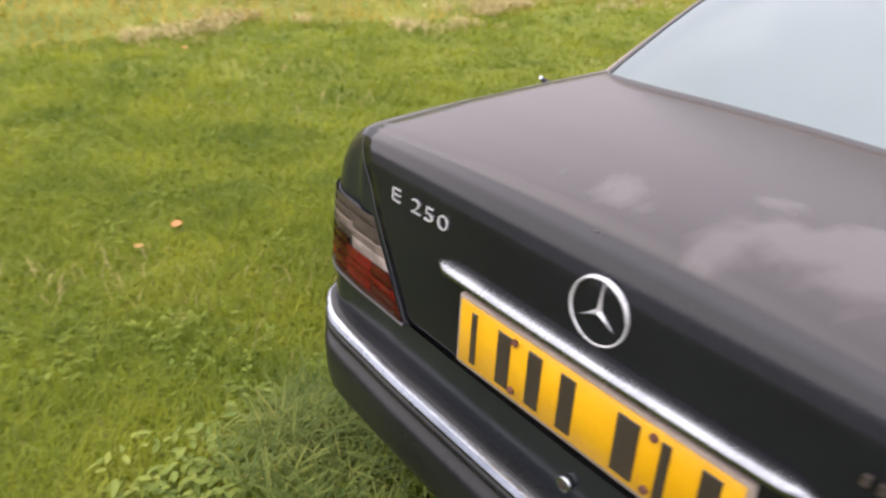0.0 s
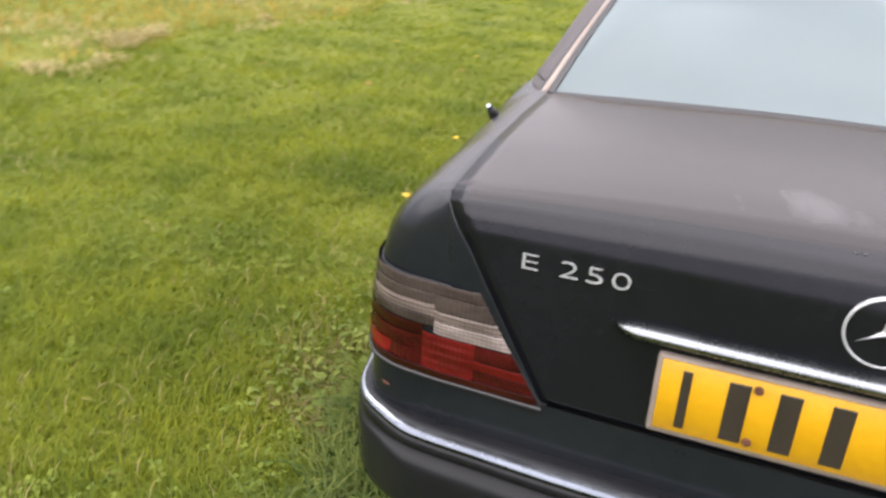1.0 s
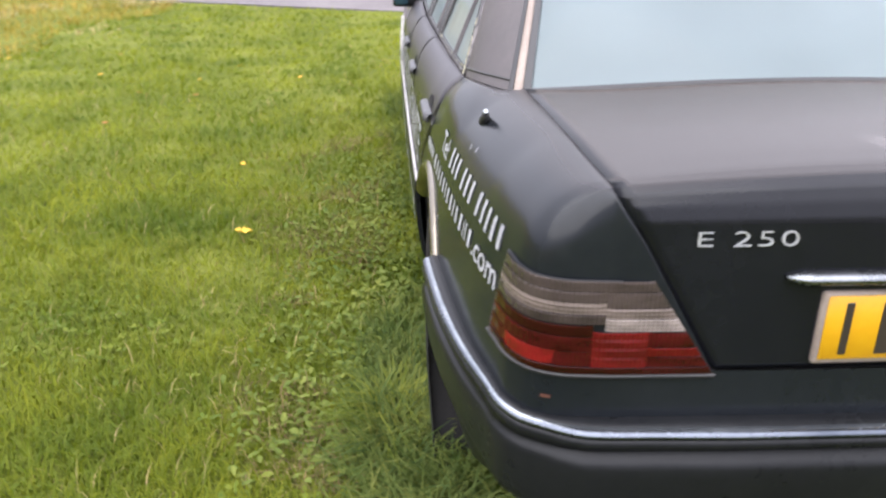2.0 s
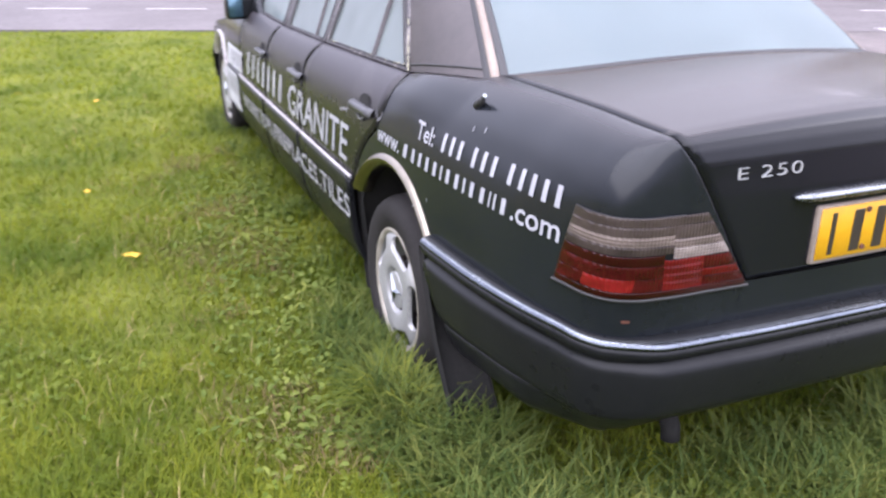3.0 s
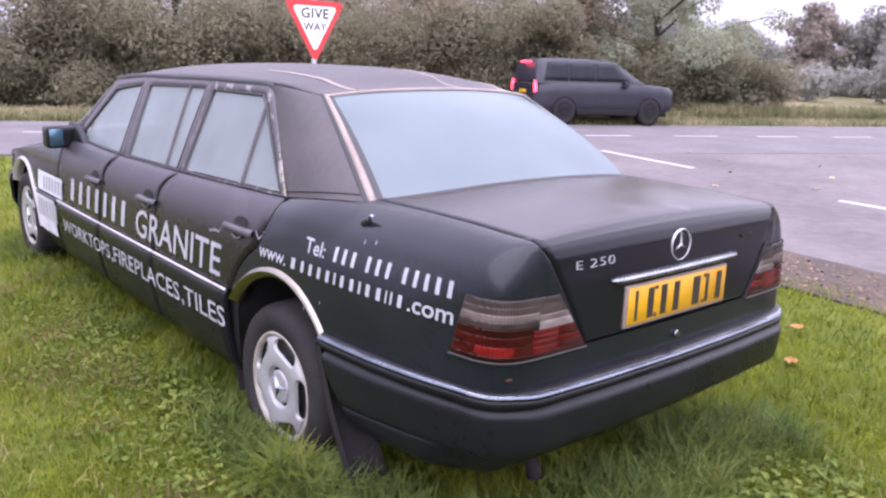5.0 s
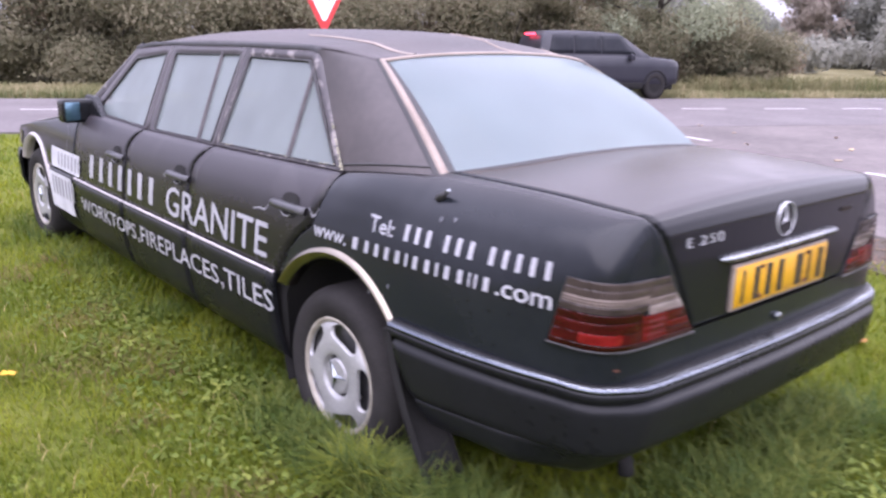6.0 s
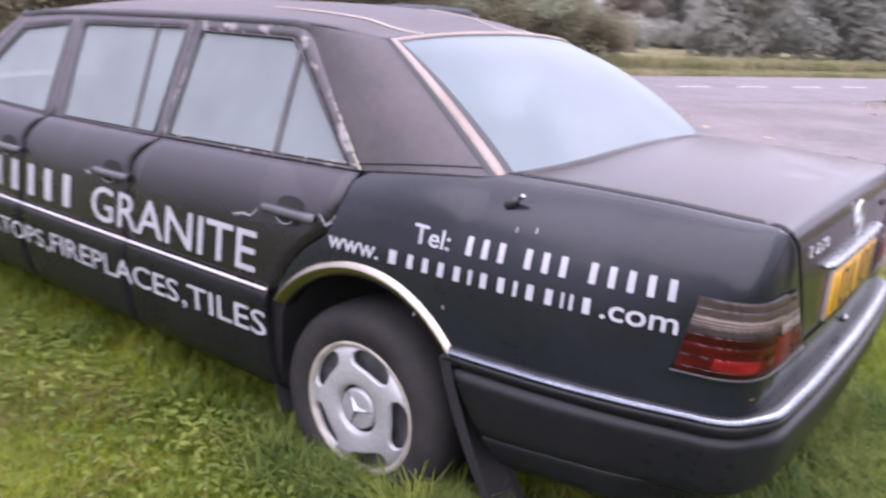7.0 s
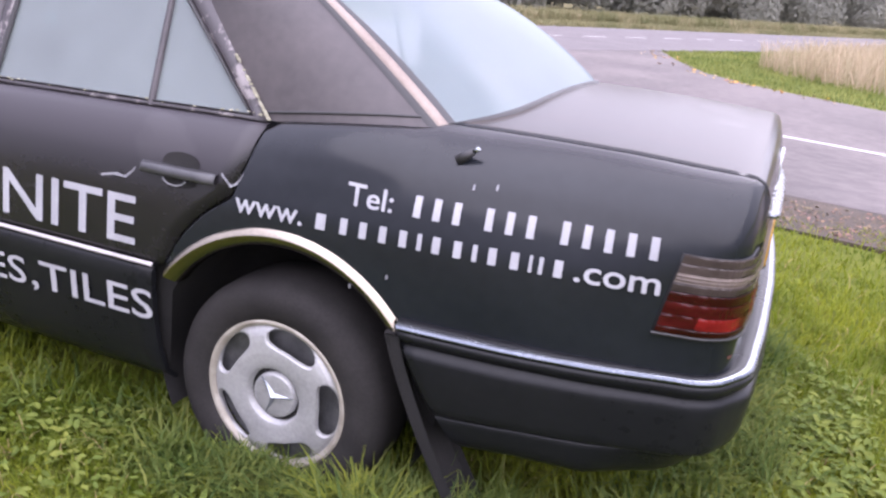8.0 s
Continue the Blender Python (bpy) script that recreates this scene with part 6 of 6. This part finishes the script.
# verge on the far side of the main road: green strip, then tall bleached grass
t_, u_ = rng.uniform(-40, 90, 150000), rng.random(150000)
edge = np.interp(t_, [2, 12, 22], [far_edge - 1.1, far_edge - 0.4, far_edge])
across = edge + 0.05 + 3.4 * u_
p = np.outer(t_, np.array(RD[:2])) + np.outer(across, np.array(RN[:2]))
n = len(p)
tall = (u_ > 0.5) & (t_ > 6)
v, f = blades(n, p, np.where(tall, rng.uniform(0.2, 0.5, n) * np.where(t_ > 13, 1.2, 0.8), rng.uniform(0.08, 0.2, n)), rng.uniform(0.02, 0.045, n), rng.uniform(0.1, 0.7, n), np.full(n, GROUND_Z), 8)
fast_mesh("verge_grass", v, f, VERGE, "rough roadside verge with bleached tall grass", "grass")

# fallen leaves on the lawn and the road corner


def fallen_leaf(x, y, z, size, turn, material, label):
    bm = bmesh.new()
    cols = []
    for i in range(7):
        t = i / 6
        w = math.sin(math.pi * (0.06 + 0.90 * t)) ** 0.8 * 0.42 * (1 + 0.12 * (-1) ** i)
        cols.append([(size * (t - 0.5), size * w * k, size * (0.10 * k * k + 0.18 * (t - 0.5) ** 2)) for k in (-1, -0.5, 0, 0.5, 1)])
    grid(cols, bm=bm)
    flange(bm, lambda co: (0, 0, -0.0012))
    ob = part("fallen_leaf", bm, material)
    ob.matrix_world = pose(x, y, z, random.uniform(-12, 12), random.uniform(-12, 12), turn)
    return tagged(ob, label, "leaf", "fallen leaves")


fallen_leaf(1.15, 1.610, 0.006, 0.085, 20, LEAF_YELLOW, "yellow fallen leaf lying on the lawn")
fallen_leaf(-0.83, 2.285, 0.0, 0.050, 60, LEAF_TAN, "tan fallen leaf on the lawn")
fallen_leaf(-1.02, 2.172, 0.0, 0.042, 130, LEAF_TAN, "tan fallen leaf standing in the grass")
for k in range(16):
    x, y = random.uniform(-1.6, 6.5), random.uniform(1.4, 5.2)
    fallen_leaf(x, y, 0.0, random.uniform(0.025, 0.05), random.uniform(0, 360), LEAF_TAN if k % 3 else LEAF_YELLOW, "small dry fallen leaf on the lawn")
for k in range(70):
    i = random.random() * 4.6
    j = int(i)
    a, b = Vector(SIDE_FAR[j]), Vector(SIDE_FAR[j + 1])
    q = a + (b - a) * (i - j)
    fallen_leaf(q.x + random.gauss(0.12, 0.2), q.y + random.gauss(0.12, 0.2), -0.015, random.uniform(0.05, 0.10), random.uniform(0, 360), (LEAF_TAN, LEAF_PALE, LEAF_YELLOW)[k % 3 if k % 5 else 1], "fallen leaf at the edge of the side road")
for x, y in ((4.6, -9.6), (3.7, -8.4), (3.4, -10.5), (2.6, -9.2), (2.2, -7.9), (1.6, -8.8), (3.0, -6.9), (5.6, -10.2), (0.4, -8.0), (-0.2, -9.0)):
    fallen_leaf(x, y, -0.02, 0.09, random.uniform(0, 360), LEAF_PALE, "pale fallen leaf on the road")
for x, y in ((-0.75, -1.55), (-0.5, -2.1), (-1.15, -1.9), (-0.9, -2.35), (-0.65, -1.2)):
    fallen_leaf(x, y, 0.01, 0.08, random.uniform(0, 360), LEAF_TAN, "tan fallen leaf on the lawn")

# broken leaf litter and chippings on the grit strip
n = 5200
x = rng.uniform(-6, 5.2, n)
y = np.interp(x, [q[0] for q in SIDE_NEAR], [q[1] for q in SIDE_NEAR]) + 0.05 + 0.85 * rng.random(n) ** 0.8
c = np.c_[x, y, np.full(n, -0.017)]
a = rng.uniform(0, math.tau, n)
size = rng.uniform(0.006, 0.022, n)[:, None]
d = np.stack([np.cos(a), np.sin(a), rng.normal(0, 0.25, n)], 1) * size
e = np.stack([-np.sin(a), np.cos(a), rng.normal(0, 0.25, n)], 1) * size * rng.uniform(0.4, 1.0, n)[:, None]
top = c + np.c_[np.zeros((n, 2)), rng.uniform(0.003, 0.012, n)]
v = np.stack([c - d, c - e, c + d, c + e, top], 1).reshape(-1, 3)
i = np.arange(n)[:, None] * 5
f = np.concatenate([i + [0, 1, 4], i + [1, 2, 4], i + [2, 3, 4], i + [3, 0, 4]], 1).reshape(-1, 3)
fast_mesh("leaf_litter", v, f, LITTER, "brown leaf litter and chippings on the grit", "litter")

# ---- trees ----


def leaf_cloud(centres, radii, count, size, seed, squash=0.8):
    r = np.random.default_rng(seed)
    centres, radii = np.array(centres), np.array(radii)
    w = radii**2 / (radii**2).sum()
    i = r.choice(len(centres), count, p=w)
    d = r.normal(size=(count, 3))
    d /= np.linalg.norm(d, axis=1)[:, None]
    rad = radii[i] * (0.45 + 0.62 * r.random(count) ** 0.6)
    c = centres[i] + d * rad[:, None] * np.array([1, 1, squash])
    # leaves lie loosely across the outward direction of their clump
    out = d + 0.55 * r.normal(size=(count, 3)) + np.array([0, 0, 0.25])
    u = np.cross(out, r.normal(size=(count, 3)))
    u /= np.linalg.norm(u, axis=1)[:, None]
    w_ = np.cross(out, u)
    w_ /= np.linalg.norm(w_, axis=1)[:, None]
    s_ = size * r.uniform(0.6, 1.4, count)[:, None]
    v = np.stack([c - u * s_, c + w_ * s_ * 0.45, c + u * s_, c - w_ * s_ * 0.45], 1).reshape(-1, 3)
    return v, np.arange(len(v)).reshape(-1, 4)


def tree(x, y, height, spread, leaf, seed, label, trunk=0.16, low=0.25, count=7000, size=0.13, limbs=11, lobe=0.42):
    """Trunk with limbs and a crown of separate small leaves in uneven clumps."""
    r = random.Random(seed)
    thing = empty("tree", label, "tree", Matrix.Translation((x, y, GROUND_Z)), "roadside trees")
    bm = bmesh.new()
    top = Vector((r.uniform(-0.3, 0.3), r.uniform(-0.3, 0.3), height * 0.8))
    tube(bm, [top * t + Vector((0.12 * math.sin(5 * t + seed), 0.12 * math.cos(4 * t), 0)) for t in (0, 0.2, 0.4, 0.6, 0.8, 1)], trunk, 9, trunk * 0.2)
    part("trunk", bm, BARK, thing, "grey-brown trunk")
    centres, radii = [], []
    for k in range(limbs):
        t = low + (1 - low) * (k + r.random() * 0.6) / limbs
        a = k * 2.4 + r.uniform(-0.4, 0.4)
        reach = spread * (0.35 + 0.75 * r.random()) * math.sin(math.pi * min(0.96, 0.30 + 0.66 * t))
        s0 = top * (t * 0.85)
        e = Vector((s0.x + reach * math.cos(a), s0.y + reach * math.sin(a), height * t + r.uniform(0.1, 0.5)))
        bm = bmesh.new()
        tube(bm, [s0, s0.lerp(e, 0.5) + Vector((0, 0, 0.15)), e], trunk * 0.33, 6, 0.012)
        part("limb", bm, BARK, thing)
        for q in range(3):
            centres.append(s0.lerp(e, 0.45 + 0.3 * q) + Vector((r.uniform(-0.3, 0.3), r.uniform(-0.3, 0.3), r.uniform(-0.25, 0.3))) * spread * 0.35)
            radii.append(spread * lobe * r.uniform(0.5, 1.0))
    v, f = leaf_cloud(centres, radii, count, size, seed)
    crown = fast_mesh("crown", v, f, leaf, "crown of small leaves with gaps", kind="")
    crown.parent = thing


def bush(along, across, height, width, leaf, seed, label, count=2600, size=0.075):
    r = random.Random(seed)
    c = road_at(along, across)
    thing = empty("bush", label, "bush", Matrix.Translation((c[0], c[1], GROUND_Z)), "roadside hedge")
    bm = bmesh.new()
    for k in range(5):
        a = k * 1.26 + r.random()
        tube(bm, [(0.1 * math.cos(a), 0.1 * math.sin(a), 0), (0.3 * width * math.cos(a), 0.3 * width * math.sin(a), 0.6 * height)], 0.035, 6, 0.01)
    part("stem", bm, BARK, thing, "bare brown stems")
    cs = [(r.uniform(-0.5, 0.5) * width, r.uniform(-0.5, 0.5) * width, height * r.uniform(0.12, 0.85)) for _ in range(14)]
    v, f = leaf_cloud(cs, [width * r.uniform(0.22, 0.42) for _ in cs], count, size, seed)
    crown = fast_mesh("foliage", v, f, leaf, "dense small leaves", kind="")
    crown.parent = thing


r0 = random.Random(3)
# a dense browning hedge, thinner towards its far end
for k in range(13):
    along = -9.0 + 1.5 * k
    tall = r0.uniform(2.6, 3.6) if along > -5 else r0.uniform(1.7, 2.1)
    bush(along, 19.6 + r0.uniform(0, 1.2), tall, r0.uniform(2.2, 2.9), (LEAF_DARK, LEAF_BROWN, LEAF_DARK)[k % 3 if along > -3 else 0], 100 + k, "dense hedge bush turning brown beside the road", 17000, 0.055)
for k in range(8):
    along = -9.5 + 2.5 * k
    p = road_at(along + r0.uniform(-0.5, 0.5), 22.0 + r0.uniform(-0.8, 1.6))
    if along > -6:
        tree(p[0], p[1], r0.uniform(6.0, 8.0), r0.uniform(2.0, 2.6), (LEAF_BROWN, LEAF_DARK)[k % 2], 200 + k, "broad tree with browning autumn leaves behind the hedge", 0.15, 0.16, 13000, 0.066)
    else:
        tree(p[0], p[1], r0.uniform(7.0, 8.0), 2.6, LEAF_DARK, 200 + k, "tall tree with a high open crown behind the hedge", 0.15, 0.42, 9000, 0.066, 11, 0.30)
p = road_at(9.9, 21.6)
tree(p[0], p[1], 6.8, 2.4, LEAF_BROWN, 302, "browning tree with thin foliage beside the road", 0.12, 0.14, 17000, 0.062, 14, 0.36)
p = road_at(13.3, 20.4)
tree(p[0], p[1], 8.6, 3.0, LEAF_GREEN, 301, "light green tree with open branches beside the road", 0.13, 0.16, 26000, 0.066, 22, 0.27)
p = road_at(11.7, 22.6)
tree(p[0], p[1], 7.6, 2.6, LEAF_DARK, 303, "olive tree with dense foliage behind the roadside bushes", 0.13, 0.14, 17000, 0.066, 14, 0.36)
for k, al in enumerate((10.2, 11.3, 12.2, 13.2, 14.2, 15.1, 15.9, 16.7)):
    bush(al, 19.4 + 0.7 * (k % 2), (2.3, 2.0, 2.5, 2.1, 2.6, 2.2, 1.9, 1.4)[k], 1.9, (LEAF_DARK, LEAF_GREEN, LEAF_DARK, LEAF_BROWN)[k % 4], 150 + k, "greyish green bush under the tree", 8000, 0.06)

# a mixed wood beyond the field
r0 = random.Random(9)
for k in range(26):
    p = road_at(26 + 4.6 * k + r0.uniform(-1.5, 1.5), 44 + 0.30 * k + r0.uniform(-4, 5))
    tree(p[0], p[1], r0.uniform(4.0, 6.6), r0.uniform(2.2, 3.4), (HAZED_LEAF, LEAF_GREEN, HAZED_LEAF, HAZED_BROWN, HAZED_LEAF)[k % 5], 400 + k, "rounded tree of the hazy mixed wood", 0.16, 0.10, 9000, 0.17, 12, 0.46)

# far woods
for j, (a0, a1, ac0, ac1, h, nm) in enumerate(((60, 620, 150, 260, 8.5, 150), (33, 130, 24.5, 29, 6.5, 44))):
    r = random.Random(50 + j)
    cs, rad = [], []
    for k in range(nm):
        al = a0 + (a1 - a0) * (k + r.random()) / nm
        p = road_at(al, r.uniform(ac0, ac1) * (1 if j == 0 else 1 + 0.002 * al))
        hh = h * r.uniform(0.65, 1.1)
        for q in range(4):
            cs.append((p[0] + r.gauss(0, 1.2 if j else 3), p[1] + r.gauss(0, 1.2 if j else 3), hh * (0.18 + 0.21 * q)))
            rad.append(r.uniform(0.16, 0.26) * hh + (0.6 if j else 1.6))
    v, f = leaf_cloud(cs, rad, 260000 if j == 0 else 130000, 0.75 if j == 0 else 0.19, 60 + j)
    fast_mesh("far_wood" if j == 0 else "far_hedge", v, f, HAZED_LEAF, "hazy distant woodland" if j == 0 else "grey-brown hedgerow along the road", "woods")

# scrub in the field beyond the verge
r = random.Random(71)
cs, rad = [], []
for k in range(120):
    al = r.uniform(16, 110)
    p = road_at(al, r.uniform(24, 46) + 0.12 * al)
    cs.append((p[0], p[1], r.uniform(0.3, 1.3)))
    rad.append(r.uniform(0.7, 1.5))
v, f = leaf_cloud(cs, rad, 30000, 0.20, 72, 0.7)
fast_mesh("field_scrub", v, f, HAZED_LEAF, "low grey-brown scrub beyond the verge", "scrub")

# ---- road sign ----
sign = empty("give_way_sign", "red and white triangular give way sign on a grey post", "road sign", pose(6.47, -3.17, GROUND_Z, 0, 0, 0))


def triangle(bm, r, x0, x1, round_=0.10):
    """A plate pointing down, with rounded corners, facing -x."""
    pts = []
    for k in range(3):
        a = radians(-90 + 120 * k)
        c = Vector((math.cos(a), math.sin(a))) * (r * (1 - round_ * 2))
        for q in range(7):
            b = a + radians(-60 + 20 * q)
            pts.append(c + Vector((math.cos(b), math.sin(b))) * r * round_)
    lo = [bm.verts.new((x0, p.x, p.y)) for p in pts]
    hi = [bm.verts.new((x1, p.x, p.y)) for p in pts]
    bm.faces.new(lo), bm.faces.new(hi)
    for k in range(len(pts)):
        bm.faces.new((lo[k], lo[(k + 1) % len(pts)], hi[(k + 1) % len(pts)], hi[k]))
    return bm


SIGN_C = 1.822
for name, r, x0, x1, m_, lab in (("sign_border", 0.505, -0.03, -0.026, SIGN_RED, "red border plate"), ("sign_face", 0.372, -0.034, -0.030, SIGN_WHITE, "white face")):
    bm = triangle(bmesh.new(), r, x0, x1)
    bmesh.ops.translate(bm, verts=bm.verts, vec=(0, 0, SIGN_C - GROUND_Z))
    part(name, bm, m_, sign, lab, smooth=False)
for word, z, size in (("GIVE", 0.040, 0.120), ("WAY", -0.105, 0.090)):
    pts, faces = lettering(word, size, 1.06, 1.06, -0.022)
    bm = bmesh.new()
    w = pts[:, 0].max()
    vs = [bm.verts.new((-0.0355, w / 2 - u, SIGN_C - GROUND_Z + z + h)) for u, h in pts]
    for f in faces:
        bm.faces.new([vs[i] for i in f])
    part("sign_word", bm, SIGN_BLACK, sign, "black capitals " + word, smooth=False)
bm = bmesh.new()
tube(bm, [(0, 0, -0.1), (0, 0, 1.2), (0, 0, 2.15)], 0.030, 14)
part("sign_post", bm, POST_GREY, sign, "grey metal post")
bm = bmesh.new()
box(bm, -0.03, 0.045, -0.06, 0.06, 1.72, 1.76)
part("sign_clamp", bm, POST_GREY, sign)
bm = box(bmesh.new(), -0.03, 0.045, -0.06, 0.06, 1.96, 2.00)
part("sign_clamp", bm, POST_GREY, sign)

# ---- the other car on the main road ----
suv = empty("estate_car", "dark grey estate car with lit tail lamps on the road", "car")
suv_at = Matrix.Translation((11.75, -13.25, -0.026)) @ Matrix.Rotation(math.atan2(RD.y, RD.x), 4, "Z") @ Matrix.Diagonal((0.80, 0.86, 0.86, 1))
SX = [-0.98, -0.93, -0.80, -0.40, 0.0, 0.6, 1.4, 2.2, 2.7, 3.05, 3.35, 3.65, 3.84, 3.90]
S_TOP = [1.12, 1.16, 1.20, 1.22, 1.22, 1.22, 1.22, 1.21, 1.19, 1.17, 1.15, 1.12, 1.05, 0.84]
S_W = [0.80, 0.88, 0.95, 0.99, 1.0, 1.0, 1.0, 1.0, 1.0, 0.99, 0.98, 0.94, 0.86, 0.74]
cols = []
for x, zt, w in zip(SX, S_TOP, S_W):
    lo = 0.42 if x < -0.6 or x > 3.5 else 0.32
    half = [(w * 0.90, lo), (w, lo + 0.12), (w, 0.62), (w * 0.995, 0.88), (w * 0.97, zt - 0.06), (w * 0.90, zt), (w * 0.5, zt + 0.02), (0, zt + 0.025)]
    cols.append([(x, y, z) for y, z in half] + [(x, -y, z) for y, z in half[-2::-1]])
bm = grid(cols)
bm.faces.new([bm.verts.new(c) for c in cols[0]]), bm.faces.new([bm.verts.new(c) for c in cols[-1]])
part("body", bm, SUV_PAINT, suv, "dark grey painted body")
CX = [-0.94, -0.86, -0.66, 0.0, 0.9, 1.68, 2.04, 2.40, 2.72]
C_T = [1.30, 1.68, 1.84, 1.87, 1.87, 1.83, 1.66, 1.42, 1.21]
cols = []
for x, zt in zip(CX, C_T):
    top = max(zt, 1.20)
    f = (top - 1.18) / 0.70
    half = [(0.94, 1.16), (0.93 - 0.16 * f * 0.9, 1.18 + (top - 1.18) * 0.88), (0.70 - 0.02 * f, top - 0.005), (0.35, top + 0.01), (0, top + 0.012)]
    cols.append([(x, y, z) for y, z in half] + [(x, -y, z) for y, z in half[-2::-1]])
bm = grid(cols)
bm.faces.new([bm.verts.new(c) for c in cols[0]])
part("cabin", bm, SUV_PAINT, suv, "dark painted cabin")
for s in (1, -1):
    for x0, x1, x2, x3 in ((-0.70, 0.12, 0.12, -0.56), (0.15, 1.04, 1.02, 0.15), (1.07, 2.24, 1.74, 1.05)):
        ys_ = lambda z: s * (0.944 - 0.225 * (z - 1.16))  # noqa: E731
        bm = grid([[(a + (b - a) * t, ys_(1.25 + 0.50 * t), 1.25 + 0.50 * t) for t in steps(0, 1, 4)] for a, b in zip(steps(x0, x1, 4), steps(x3, x2, 4))])
        part("side_window", flange(bm, lambda co: (0, -s * 0.01, 0)), SUV_GLASS, suv, "dark tinted window")
    for wx in (0.0, 2.95):
        bm = revolve([(0.20, 0.0), (0.25, 0.02), (0.34, 0.025), (0.378, -0.01), (0.385, -0.12), (0.378, -0.24), (0.25, -0.25)], 36)
        for v_ in bm.verts:
            v_.co = Vector((wx + v_.co.x, s * (0.985 + v_.co.y), 0.375 + v_.co.z))
        tyre = part("wheel", bm, TYRE, suv, "black tyre")
        bm = revolve([(0.0005, 0.012), (0.05, 0.012), (0.15, -0.01), (0.235, 0.008), (0.25, 0.016)], 36)
        for v_ in bm.verts:
            v_.co = Vector((wx + v_.co.x, s * (0.985 + v_.co.y), 0.375 + v_.co.z))
        part("rim", bm, UNDERBODY, tyre, "dark rim")
        # body has no cut-outs; dark half rings stand for the shaded arches
        bm = bmesh.new()
        cols = [[(wx + r_ * math.cos(math.pi * k / 23), s * yy, 0.40 + r_ * math.sin(math.pi * k / 23)) for r_, yy in ((0.43, 0.995), (0.42, 1.008), (0.385, 1.005), (0.385, 0.80))] for k in range(24)]
        part("wheel_arch", grid(cols, bm=bm), UNDERBODY, suv, "dark half ring for the wheel arch")
    bm = bmesh.new()
    box(bm, -0.99, -0.90, s * 0.85 - 0.035, s * 0.85 + 0.035, 0.92, 1.24, 0.02, 2)
    part("tail_lamp", bm, TAIL_ON, suv, "lit red tail lamp")
    bm = bmesh.new()
    box(bm, 1.95, 2.10, s * 1.03 - 0.10, s * 1.03 + 0.10, 1.10, 1.26, 0.03, 2)
    part("door_mirror", bm, SUV_PAINT, suv)
bm = bmesh.new()
box(bm, -0.95, -0.88, -0.35, 0.35, 1.735, 1.775, 0.01, 2)
part("brake_lamp", bm, TAIL_ON, suv, "lit high brake lamp")
bm = bmesh.new()
box(bm, -1.0, -0.97, -0.26, 0.26, 0.86, 0.97, 0.004, 1)
part("number_plate", bm, PLATE_YELLOW, suv, "yellow number plate")
bm = grid([[(-0.955 + 0.095 * t, y, 1.14 + 0.50 * t) for t in steps(0, 1, 4)] for y in steps(-0.68, 0.68, 6)])
part("rear_window", flange(bm, lambda co: (0.012, 0, 0)), SUV_GLASS, suv, "dark rear window")
bm = bmesh.new()
box(bm, -0.9, 3.7, -0.8, 0.8, 0.26, 0.44)
part("underside", bm, UNDERBODY, suv)
for s in (1, -1):
    bm = box(bmesh.new(), 0.42, 2.50, s * 1.0 - 0.02, s * 1.0 + 0.02, 0.30, 0.46, 0.012, 2)
    part("sill", bm, UNDERBODY, suv, "black plastic sill")
suv.matrix_world = suv_at
